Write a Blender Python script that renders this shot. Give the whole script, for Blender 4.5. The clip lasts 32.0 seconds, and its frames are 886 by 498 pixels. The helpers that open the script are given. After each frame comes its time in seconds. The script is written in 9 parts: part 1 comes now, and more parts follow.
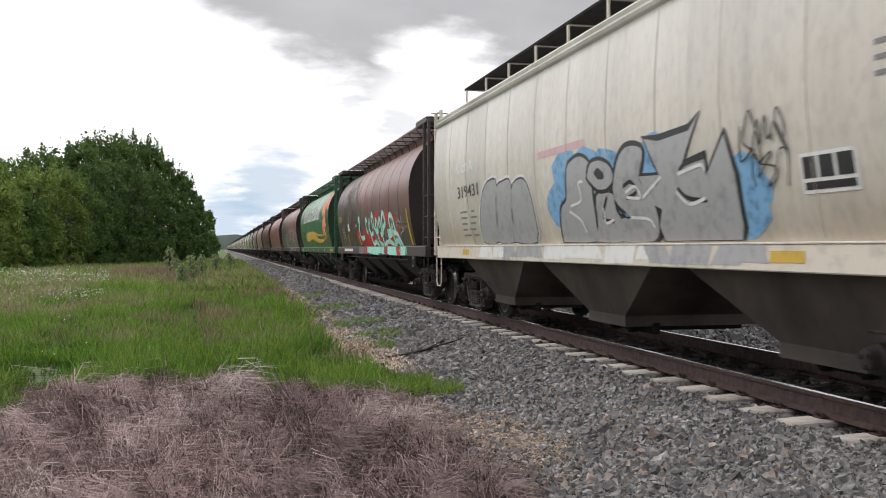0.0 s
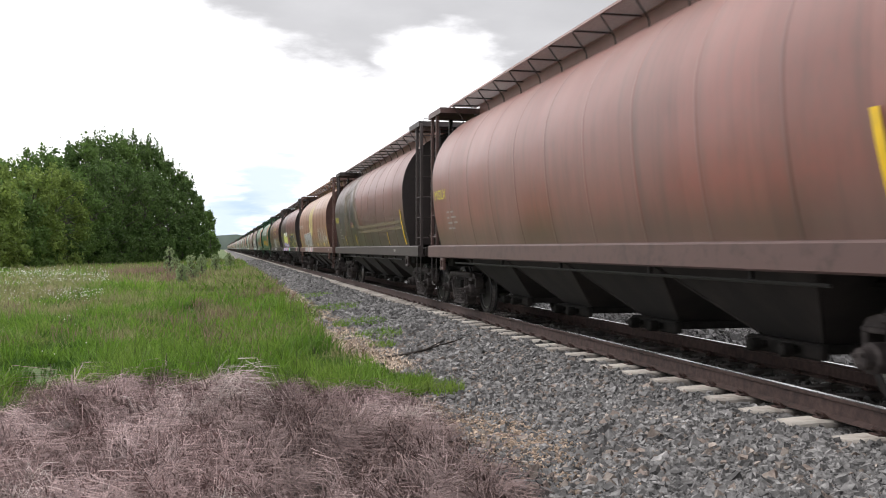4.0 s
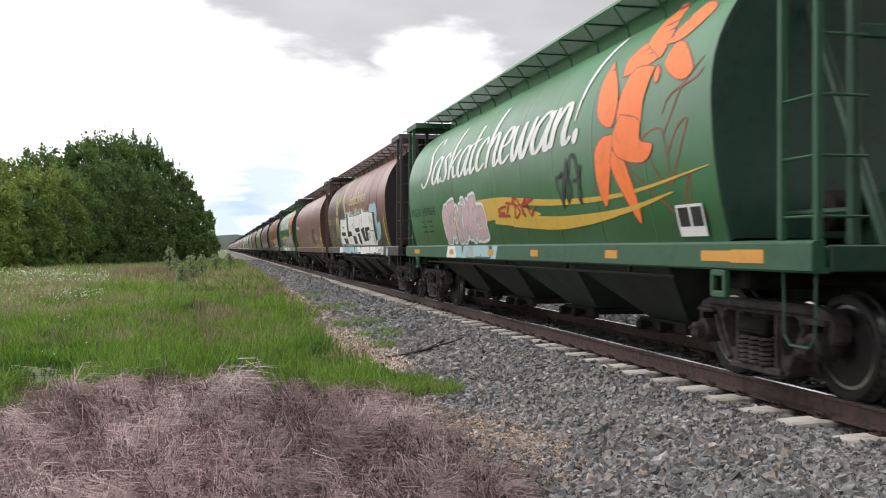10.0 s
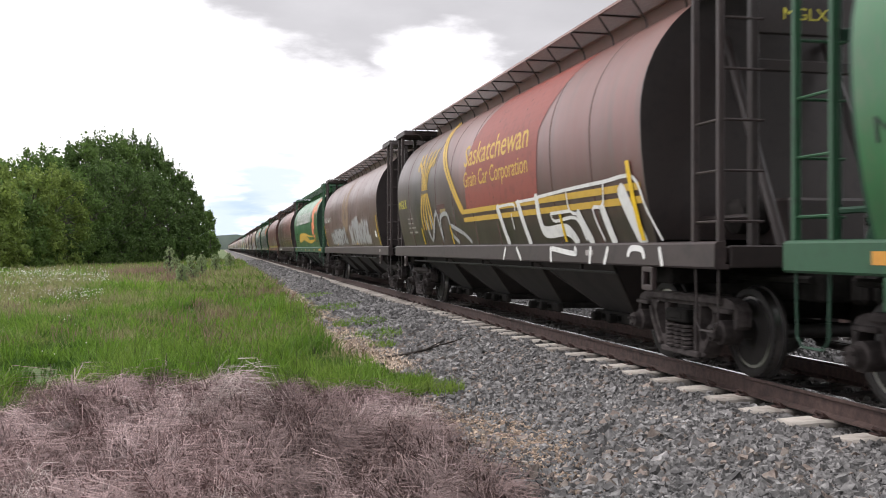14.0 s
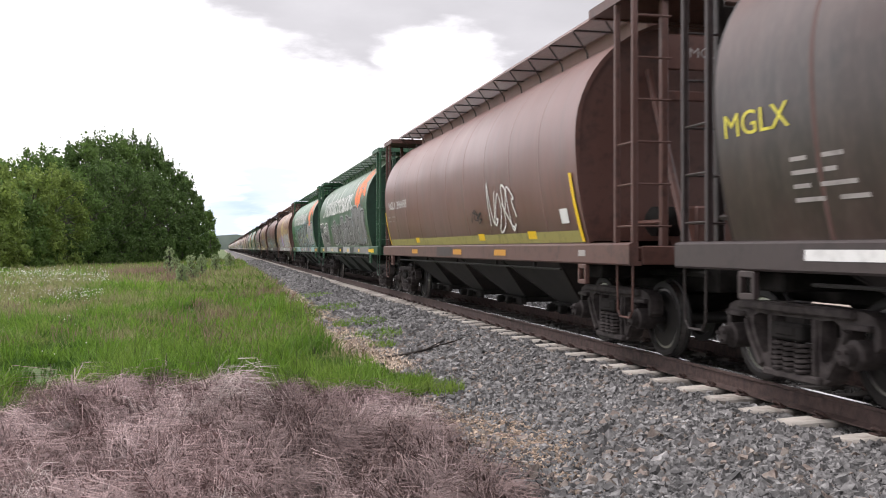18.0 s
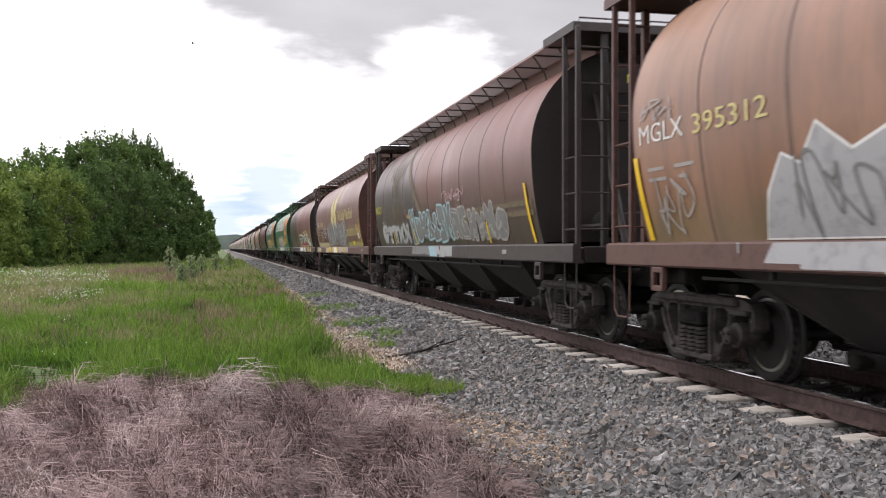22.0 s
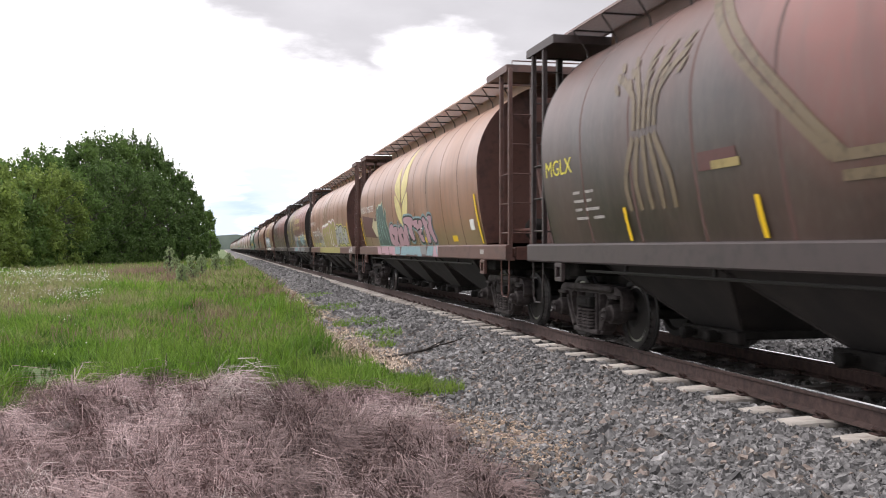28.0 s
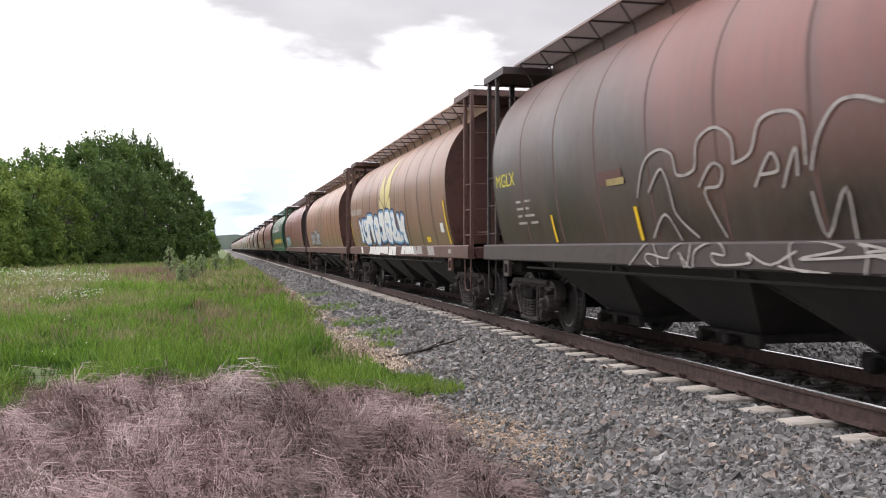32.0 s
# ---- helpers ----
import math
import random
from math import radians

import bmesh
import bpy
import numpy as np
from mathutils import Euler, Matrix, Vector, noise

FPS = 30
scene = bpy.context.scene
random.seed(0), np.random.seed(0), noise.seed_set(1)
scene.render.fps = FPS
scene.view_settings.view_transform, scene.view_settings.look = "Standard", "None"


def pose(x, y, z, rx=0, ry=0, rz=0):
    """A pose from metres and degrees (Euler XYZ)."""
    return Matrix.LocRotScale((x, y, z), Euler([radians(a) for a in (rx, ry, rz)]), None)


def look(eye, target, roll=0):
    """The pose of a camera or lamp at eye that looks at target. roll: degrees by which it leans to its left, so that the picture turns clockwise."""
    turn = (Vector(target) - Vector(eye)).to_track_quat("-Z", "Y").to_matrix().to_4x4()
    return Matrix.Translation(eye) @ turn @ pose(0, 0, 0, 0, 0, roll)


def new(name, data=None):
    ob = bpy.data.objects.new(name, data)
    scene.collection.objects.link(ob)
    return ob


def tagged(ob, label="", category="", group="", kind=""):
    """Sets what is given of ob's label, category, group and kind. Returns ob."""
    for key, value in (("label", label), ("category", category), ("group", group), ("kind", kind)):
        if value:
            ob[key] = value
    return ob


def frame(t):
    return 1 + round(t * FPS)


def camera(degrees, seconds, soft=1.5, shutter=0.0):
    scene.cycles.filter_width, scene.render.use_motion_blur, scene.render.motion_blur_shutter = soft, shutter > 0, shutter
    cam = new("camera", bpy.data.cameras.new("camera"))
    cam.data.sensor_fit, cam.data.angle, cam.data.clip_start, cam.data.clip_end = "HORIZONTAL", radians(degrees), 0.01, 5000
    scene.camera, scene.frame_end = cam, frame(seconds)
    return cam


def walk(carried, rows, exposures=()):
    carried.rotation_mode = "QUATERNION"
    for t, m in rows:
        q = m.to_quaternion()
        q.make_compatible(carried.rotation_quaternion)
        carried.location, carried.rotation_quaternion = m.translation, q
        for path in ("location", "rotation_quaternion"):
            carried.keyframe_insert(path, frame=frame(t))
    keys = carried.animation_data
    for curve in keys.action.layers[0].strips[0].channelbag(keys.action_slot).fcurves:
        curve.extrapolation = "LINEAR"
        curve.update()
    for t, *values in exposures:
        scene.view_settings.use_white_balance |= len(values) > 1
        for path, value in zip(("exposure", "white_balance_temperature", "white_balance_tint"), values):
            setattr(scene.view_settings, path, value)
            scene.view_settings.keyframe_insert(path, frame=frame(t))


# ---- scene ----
from mathutils import geometry

# ---- camera ----
HEIGHT = 1.28
HEADING = 13.0
cam = camera(49.8, 32.0, soft=1.0, shutter=0.1)
EYE = (0.0, 0.0, HEIGHT)
AIM = (math.sin(radians(HEADING)) * 50, math.cos(radians(HEADING)) * 50, HEIGHT - 0.03)
# the clip's own exposure drifts with the brightness of the cars that pass
EXPOSURES = [(0.0, -0.1), (0.8, 0.22), (2, 0.2), (3, 0.24), (6, 0.24), (8, 0.2), (9, 0.26), (10, 0.2), (11, 0.2), (12, 0.28), (13, 0.24), (14, 0.25), (17, 0.25), (18, 0.36), (19, 0.2), (20, 0.1),
             (21, 0.07), (22, 0.2), (23, 0.36), (24, 0.18), (25, 0.28), (28, 0.36), (29, 0.07), (30, 0.18), (31, 0.26), (32, 0.36)]
walk(cam, [(0.0, look(EYE, AIM)), (32.0, look(EYE, AIM))], [(t, e, 6500, float(np.interp(t, (9, 17), (12, 16)))) for t, e in EXPOSURES])

# ---- world, sun, exposure ----
SUN_ELEV, SUN_AZ = 56.0, -60.0       # azimuth from +y towards +x
world = bpy.data.worlds.new("world")
scene.world = world
world.use_nodes = True


def build_world():
    nt = world.node_tree
    nt.nodes.clear()
    N, Lk = nt.nodes.new, nt.links.new
    out, bg = N("ShaderNodeOutputWorld"), N("ShaderNodeBackground")
    sky = N("ShaderNodeTexSky")
    sky.sky_type, sky.sun_disc = "NISHITA", False
    sky.sun_elevation, sky.sun_rotation = radians(SUN_ELEV), radians(SUN_AZ)
    scaled = N("ShaderNodeMix")
    scaled.data_type, scaled.blend_type = "RGBA", "MULTIPLY"
    scaled.inputs[0].default_value = 1.0
    scaled.inputs[7].default_value = (0.105, 0.105, 0.105, 1)
    Lk(sky.outputs[0], scaled.inputs[6])
    co = N("ShaderNodeTexCoord")
    sep = N("ShaderNodeSeparateXYZ")
    Lk(co.outputs["Generated"], sep.inputs[0])

    def m(op, a, b=None, clamp=False):
        n = N("ShaderNodeMath")
        n.operation, n.use_clamp = op, clamp
        for i, v in enumerate((a, b)):
            if v is None:
                continue
            if isinstance(v, (int, float)):
                n.inputs[i].default_value = v
            else:
                Lk(v, n.inputs[i])
        return n.outputs[0]

    # cloud layer seen from below: a flat sheet, coordinates by height
    zz = m("ADD", m("MAXIMUM", sep.outputs[2], 0.0), 0.16)
    comb = N("ShaderNodeCombineXYZ")
    Lk(m("DIVIDE", sep.outputs[0], zz), comb.inputs[0])
    Lk(m("DIVIDE", sep.outputs[1], zz), comb.inputs[1])
    comb.inputs[2].default_value = 3.1
    n1, n2, n3 = N("ShaderNodeTexNoise"), N("ShaderNodeTexNoise"), N("ShaderNodeTexNoise")
    for n, s, d in ((n1, 3.4, 8.0), (n2, 0.40, 3.0), (n3, 2.6, 5.0)):
        n.inputs["Scale"].default_value, n.inputs["Detail"].default_value = s, d
        n.inputs["Roughness"].default_value = 0.55
        Lk(comb.outputs[0], n.inputs["Vector"])

    def towards(a, e):
        a, e = radians(a), radians(e)
        return (math.sin(a) * math.cos(e), math.cos(a) * math.cos(e), math.sin(e))

    def mass(a, e, inner, outer, ragged):
        """A mass of cloud or a gap round a direction: 1 within the inner angle, 0 beyond the outer one, with a ragged edge."""
        d = N("ShaderNodeVectorMath")
        d.operation = "DOT_PRODUCT"
        Lk(co.outputs["Generated"], d.inputs[0])
        d.inputs[1].default_value = towards(a, e)
        off = m("ADD", m("MULTIPLY", m("ARCCOSINE", d.outputs["Value"]), 180 / math.pi), m("MULTIPLY", m("SUBTRACT", n1.outputs[0], 0.5), ragged))
        r = N("ShaderNodeMapRange")
        r.interpolation_type = "SMOOTHSTEP"
        Lk(off, r.inputs[0])
        r.inputs[1].default_value, r.inputs[2].default_value, r.inputs[3].default_value, r.inputs[4].default_value = inner, outer, 1.0, 0.0
        return r.outputs[0]

    def blend(fac, a, c):
        n = N("ShaderNodeMix")
        n.data_type = "RGBA"
        for i, v in ((0, fac), (6, a), (7, c)):
            if isinstance(v, tuple):
                n.inputs[i].default_value = (*v, 1)
            elif isinstance(v, (int, float)):
                n.inputs[i].default_value = v
            else:
                Lk(v, n.inputs[i])
        return n.outputs[2]

    white = (1.32, 1.33, 1.35)
    # the grey bank over the line, with a bright swelling head of cloud before it
    bank = m("MULTIPLY", mass(17, 29, 19.5, 23.0, 9), m("SUBTRACT", 1.0, mass(13.2, 9.5, 2.3, 5.0, 8)))
    shade = blend(n3.outputs[0], (0.40, 0.405, 0.42), (0.68, 0.685, 0.70))
    col = blend(m("MULTIPLY", bank, 0.96), white, shade)
    col = blend(m("MULTIPLY", mass(10.6, 7.9, 0.4, 1.9, 9), 0.55), col, (0.68, 0.70, 0.74))     # thin grey wisps below it
    col = blend(m("MULTIPLY", mass(7.6, 8.6, 0.2, 1.0, 9), 0.45), col, (0.74, 0.77, 0.82))
    col = blend(m("MULTIPLY", mass(14.2, 9.7, 0.1, 0.8, 7), 0.4), col, (0.80, 0.82, 0.85))
    col = blend(m("MULTIPLY", mass(-10, 7.2, 0.2, 1.6, 8), 0.40), col, (0.74, 0.78, 0.83))
    col = blend(m("MULTIPLY", mass(2.6, 3.6, 0.8, 3.2, 6), 0.80), col, (0.58, 0.71, 0.83))       # a gap of clear sky
    col = blend(m("MULTIPLY", mass(0.2, 1.6, 0.8, 3.0, 5), 0.75), col, (0.50, 0.66, 0.83))
    gaps = N("ShaderNodeMapRange")
    Lk(n2.outputs[0], gaps.inputs[0])
    gaps.inputs[1].default_value, gaps.inputs[2].default_value, gaps.inputs[3].default_value, gaps.inputs[4].default_value = 0.28, 0.36, 0.8, 0.0
    col = blend(gaps.outputs[0], col, scaled.outputs[2])
    Lk(col, bg.inputs[0])
    bg.inputs[1].default_value = 1.0
    Lk(bg.outputs[0], out.inputs[0])


build_world()
sun = new("sun", bpy.data.lights.new("sun", "SUN"))
sun.data.energy, sun.data.angle, sun.data.color = 1.6, radians(12), (1.0, 0.97, 0.93)
az, el = radians(SUN_AZ), radians(SUN_ELEV)
SUN_AT = Vector((math.sin(az) * math.cos(el), math.cos(az) * math.cos(el), math.sin(el)))
sun.matrix_world = look(SUN_AT * 100, (0, 0, 0))


# ---- materials ----
def material(name, stops, scale=6.0, rough=0.7, metal=0.0, bump=0.2, stretch=(1, 1, 1), vary=0.0, bump_scale=None, coords="Object",
             spec=0.5, detail=6.0, big=0.0, big_scale=0.5, bump_dist=0.01):
    """A grained surface: a colour ramp over noise, a second slow noise, relief, and a shift from object to object."""
    mt = bpy.data.materials.new(name)
    mt.use_nodes = True
    nt = mt.node_tree
    N, Lk = nt.nodes.new, nt.links.new
    b = nt.nodes["Principled BSDF"]
    co, mp, nz, ramp = N("ShaderNodeTexCoord"), N("ShaderNodeMapping"), N("ShaderNodeTexNoise"), N("ShaderNodeValToRGB")
    mp.inputs["Scale"].default_value = stretch
    Lk(co.outputs[coords], mp.inputs["Vector"])
    Lk(mp.outputs[0], nz.inputs["Vector"])
    nz.inputs["Scale"].default_value, nz.inputs["Detail"].default_value, nz.inputs["Roughness"].default_value = scale, detail, 0.62
    lo, hi = 0.32, 0.68
    el = ramp.color_ramp.elements
    for i, c in enumerate(stops):
        at = lo + (hi - lo) * i / max(1, len(stops) - 1)
        e = el[i] if i < 2 else el.new(at)
        e.position, e.color = at, (*c, 1)
    fac = nz.outputs["Fac"]
    if big:
        n2, add = N("ShaderNodeTexNoise"), N("ShaderNodeMath")
        Lk(mp.outputs[0], n2.inputs["Vector"])
        n2.inputs["Scale"].default_value, n2.inputs["Detail"].default_value = big_scale, 3.0
        add.operation = "MULTIPLY_ADD"
        Lk(n2.outputs["Fac"], add.inputs[0])
        add.inputs[1].default_value = big
        off = N("ShaderNodeMath")
        off.operation = "SUBTRACT"
        Lk(fac, off.inputs[0])
        off.inputs[1].default_value = big * 0.5
        Lk(off.outputs[0], add.inputs[2])
        fac = add.outputs[0]
    if vary:
        info, v = N("ShaderNodeObjectInfo"), N("ShaderNodeMath")
        v.operation = "MULTIPLY_ADD"
        Lk(info.outputs["Random"], v.inputs[0])
        v.inputs[1].default_value = vary
        off = N("ShaderNodeMath")
        off.operation = "SUBTRACT"
        Lk(fac, off.inputs[0])
        off.inputs[1].default_value = vary * 0.5
        Lk(off.outputs[0], v.inputs[2])
        fac = v.outputs[0]
    Lk(fac, ramp.inputs[0])
    Lk(ramp.outputs[0], b.inputs["Base Color"])
    b.inputs["Roughness"].default_value, b.inputs["Metallic"].default_value = rough, metal
    b.inputs["Specular IOR Level"].default_value = spec
    if bump:
        n3, bp = N("ShaderNodeTexNoise"), N("ShaderNodeBump")
        n3.inputs["Scale"].default_value, n3.inputs["Detail"].default_value = bump_scale or scale * 3, 4.0
        Lk(mp.outputs[0], n3.inputs["Vector"])
        Lk(n3.outputs["Fac"], bp.inputs["Height"])
        bp.inputs["Strength"].default_value, bp.inputs["Distance"].default_value = bump, bump_dist
        Lk(bp.outputs[0], b.inputs["Normal"])
    return mt


def island_tint(mt, lo, hi, power=1.0):
    """Shift the colour of a material from piece to piece of a joined mesh, lo to hi times."""
    nt = mt.node_tree
    N, Lk = nt.nodes.new, nt.links.new
    b = nt.nodes["Principled BSDF"]
    src = b.inputs["Base Color"].links[0].from_socket
    geo, mr, mul = N("ShaderNodeNewGeometry"), N("ShaderNodeMapRange"), N("ShaderNodeMix")
    Lk(geo.outputs["Random Per Island"], mr.inputs[0])
    mr.inputs[3].default_value, mr.inputs[4].default_value = lo, hi
    mul.data_type, mul.blend_type = "RGBA", "MULTIPLY"
    mul.inputs[0].default_value = 1.0
    Lk(src, mul.inputs[6])
    Lk(mr.outputs[0], mul.inputs[7])
    Lk(mul.outputs[2], b.inputs["Base Color"])
    return mt


def let_light_through(mt, share):
    """Mix in light that passes through thin leaves."""
    nt = mt.node_tree
    N, Lk = nt.nodes.new, nt.links.new
    b, out = nt.nodes["Principled BSDF"], nt.nodes["Material Output"]
    tr, mx = N("ShaderNodeBsdfTranslucent"), N("ShaderNodeMixShader")
    Lk(b.inputs["Base Color"].links[0].from_socket, tr.inputs[0])
    mx.inputs[0].default_value = share
    Lk(b.outputs[0], mx.inputs[1])
    Lk(tr.outputs[0], mx.inputs[2])
    Lk(mx.outputs[0], out.inputs[0])
    return mt


def car_paint(name, upper, lower, end_band=0.0, band_z=0.0, sand=0.35, rough=0.5, pale=(0.30, 0.24, 0.20), fade=0.5, joints=0.35):
    """Railcar paint in the car's own space: an upper colour; where end_band is set, a darker lower field that rises
    over the far end;
    run-down streaks, chalky fading and grime of its own shapes; a pale sheen of the sky painted in towards the roof."""
    mt = bpy.data.materials.new(name)
    mt.use_nodes = True
    nt = mt.node_tree
    N, Lk = nt.nodes.new, nt.links.new
    b = nt.nodes["Principled BSDF"]
    co, sep, info = N("ShaderNodeTexCoord"), N("ShaderNodeSeparateXYZ"), N("ShaderNodeObjectInfo")
    Lk(co.outputs["Object"], sep.inputs[0])
    shift = N("ShaderNodeVectorMath")
    shift.operation = "MULTIPLY_ADD"
    Lk(info.outputs["Random"], shift.inputs[0])
    shift.inputs[1].default_value = (37.0, 53.0, 11.0)
    Lk(co.outputs["Object"], shift.inputs[2])

    def noise_tex(scale, stretch, detail=5.0):
        mp, nz = N("ShaderNodeMapping"), N("ShaderNodeTexNoise")
        mp.inputs["Scale"].default_value = stretch
        Lk(shift.outputs[0], mp.inputs["Vector"])
        Lk(mp.outputs[0], nz.inputs["Vector"])
        nz.inputs["Scale"].default_value, nz.inputs["Detail"].default_value = scale, detail
        return nz.outputs["Fac"]

    def rng(src, a, c, lo=0.0, hi=1.0):
        n = N("ShaderNodeMapRange")
        Lk(src, n.inputs[0])
        for i, v in enumerate((a, c, lo, hi)):
            n.inputs[i + 1].default_value = v
        return n.outputs[0]

    def mix(fac, a, c, mode="MIX"):
        n = N("ShaderNodeMix")
        n.data_type, n.blend_type = "RGBA", mode
        for i, v in ((0, fac), (6, a), (7, c)):
            if isinstance(v, tuple):
                n.inputs[i].default_value = (*v, 1)
            elif isinstance(v, (int, float)):
                n.inputs[i].default_value = v
            else:
                Lk(v, n.inputs[i])
        return n.outputs[2]

    def mth(op, a, c):
        n = N("ShaderNodeMath")
        n.operation = op
        for i, v in enumerate((a, c)):
            if isinstance(v, (int, float)):
                n.inputs[i].default_value = v
            else:
                Lk(v, n.inputs[i])
        return n.outputs[0]

    col = upper
    if end_band:
        # boundary: the lower field reaches band_z along the side and climbs over the roof near the far end
        edge = mth("ADD", band_z, mth("MULTIPLY", mth("MAXIMUM", mth("SUBTRACT", sep.outputs[1], end_band), 0.0), 0.78))
        worn = mth("MULTIPLY", mth("SUBTRACT", noise_tex(0.9, (1, 1, 1), 6.0), 0.5), 0.7)
        col = mix(rng(mth("ADD", mth("SUBTRACT", edge, sep.outputs[2]), worn), -0.75, 0.50), upper, lower)
    else:
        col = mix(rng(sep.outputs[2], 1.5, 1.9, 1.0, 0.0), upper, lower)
    streak = noise_tex(5.0, (0.15, 1.0, 0.10))
    chalk = noise_tex(0.55, (1, 1, 0.7), 4.0)
    fine = noise_tex(14.0, (1, 1, 0.5), 3.0)
    col = mix(mth("MULTIPLY", rng(chalk, 0.42, 0.70), fade), col, pale)
    col = mix(mth("MULTIPLY", rng(streak, 0.48, 0.72), sand * 1.25), col, (0.085, 0.06, 0.05))
    col = mix(mth("MULTIPLY", rng(fine, 0.45, 0.75), 0.25), col, (0.12, 0.09, 0.075))
    # dirt that has settled along the plate joints, heavier on some than on others
    saw = N("ShaderNodeMath")
    saw.operation = "FRACT"
    Lk(mth("ADD", mth("DIVIDE", sep.outputs[1], 1.47), mth("MULTIPLY", noise_tex(0.35, (0.0, 0.0, 1.0), 2.0), 0.10)), saw.inputs[0])
    near_joint = rng(mth("ABSOLUTE", mth("SUBTRACT", saw.outputs[0], 0.5), 0.0), 0.40, 0.50)
    col = mix(mth("MULTIPLY", mth("MULTIPLY", near_joint, rng(noise_tex(0.9, (0.2, 1.0, 0.12), 3.0), 0.42, 0.66)), joints), col, (0.055, 0.040, 0.034))
    blotch = noise_tex(1.7, (0.7, 1.0, 0.8), 7.0)
    col = mix(mth("MULTIPLY", rng(blotch, 0.56, 0.74), fade * 0.55), col, tuple(v * 0.45 for v in upper))
    # sheen of the sky painted into the upper side as chalky paleness, growing with height
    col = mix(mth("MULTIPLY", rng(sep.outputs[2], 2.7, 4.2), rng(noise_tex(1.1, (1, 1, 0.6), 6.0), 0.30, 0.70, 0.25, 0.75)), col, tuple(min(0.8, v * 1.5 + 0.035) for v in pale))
    panel, wn = N("ShaderNodeMath"), N("ShaderNodeTexWhiteNoise")
    panel.operation = "FLOOR"
    Lk(mth("MULTIPLY", mth("ADD", sep.outputs[1], mth("MULTIPLY", info.outputs["Random"], 40.0)), 0.68), panel.inputs[0])
    wn.noise_dimensions = "1D"
    Lk(panel.outputs[0], wn.inputs["W"])
    tone = mth("MULTIPLY", rng(info.outputs["Random"], 0.0, 1.0, 0.80, 1.02), rng(wn.outputs["Value"], 0.0, 1.0, 0.90, 1.08))
    comb = N("ShaderNodeCombineColor")
    for i in range(3):
        Lk(tone, comb.inputs[i])
    col = mix(1.0, col, comb.outputs[0], "MULTIPLY")
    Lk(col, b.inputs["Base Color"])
    Lk(rng(chalk, 0.3, 0.7, rough - 0.14, rough + 0.08), b.inputs["Roughness"])
    b.inputs["Coat Weight"].default_value, b.inputs["Coat Roughness"].default_value = 0.45, 0.34
    b.inputs["Specular IOR Level"].default_value = 0.35
    bp = N("ShaderNodeBump")
    Lk(noise_tex(1.6, (0.6, 1.0, 0.6), 2.0), bp.inputs["Height"])
    bp.inputs["Strength"].default_value, bp.inputs["Distance"].default_value = 0.35, 0.03
    Lk(bp.outputs[0], b.inputs["Normal"])
    return mt


def flat_paint(name, c, rough=0.5, worn=0.5):
    d = tuple(v * worn for v in c)
    return material(name, (d, c, c), scale=7, rough=rough, bump=0.05, big=0.3, big_scale=1.2)


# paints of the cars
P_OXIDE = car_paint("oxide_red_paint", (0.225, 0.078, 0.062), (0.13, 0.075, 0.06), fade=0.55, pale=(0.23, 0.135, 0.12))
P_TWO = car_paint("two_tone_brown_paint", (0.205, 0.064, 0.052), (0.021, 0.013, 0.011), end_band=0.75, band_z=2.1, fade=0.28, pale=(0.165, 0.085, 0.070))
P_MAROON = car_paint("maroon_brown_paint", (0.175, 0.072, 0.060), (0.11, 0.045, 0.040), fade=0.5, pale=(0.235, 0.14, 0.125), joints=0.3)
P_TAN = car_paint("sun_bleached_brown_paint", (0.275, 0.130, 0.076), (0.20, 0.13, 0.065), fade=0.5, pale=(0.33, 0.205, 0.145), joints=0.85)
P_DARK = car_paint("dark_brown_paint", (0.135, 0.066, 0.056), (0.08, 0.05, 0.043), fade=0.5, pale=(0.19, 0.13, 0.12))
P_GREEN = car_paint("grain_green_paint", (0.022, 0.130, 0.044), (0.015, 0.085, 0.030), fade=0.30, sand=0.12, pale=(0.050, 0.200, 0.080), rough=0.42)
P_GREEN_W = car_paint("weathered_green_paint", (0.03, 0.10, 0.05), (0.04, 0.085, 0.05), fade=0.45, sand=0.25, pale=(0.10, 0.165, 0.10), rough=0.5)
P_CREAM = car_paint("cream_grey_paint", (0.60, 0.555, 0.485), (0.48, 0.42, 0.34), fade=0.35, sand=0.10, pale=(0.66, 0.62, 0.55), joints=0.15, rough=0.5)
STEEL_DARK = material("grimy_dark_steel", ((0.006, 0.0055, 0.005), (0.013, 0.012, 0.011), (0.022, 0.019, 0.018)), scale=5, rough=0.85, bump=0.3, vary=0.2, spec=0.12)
TRUCK_IRON = material("dusty_cast_iron", ((0.016, 0.0125, 0.012), (0.033, 0.027, 0.026), (0.062, 0.052, 0.050)), scale=7, rough=0.8, bump=0.4, vary=0.15, spec=0.25)
WHEEL_STEEL = material("brown_wheel_steel", ((0.008, 0.0068, 0.0065), (0.016, 0.0135, 0.0125)), scale=9, rough=0.6, metal=0.3, bump=0.2)
TREAD = material("bright_tread_steel", ((0.35, 0.34, 0.33), (0.5, 0.49, 0.48)), scale=30, rough=0.28, metal=1.0, bump=0.05)
RAIL_RUST = material("rusty_rail_steel", ((0.026, 0.0155, 0.013), (0.05, 0.029, 0.0245), (0.075, 0.045, 0.038)), scale=10, rough=0.85, bump=0.4, big=0.4)
RAIL_TOP = material("polished_rail_head", ((0.38, 0.37, 0.36), (0.55, 0.54, 0.53)), scale=20, rough=0.25, metal=1.0, bump=0.03, stretch=(1, 0.1, 1))
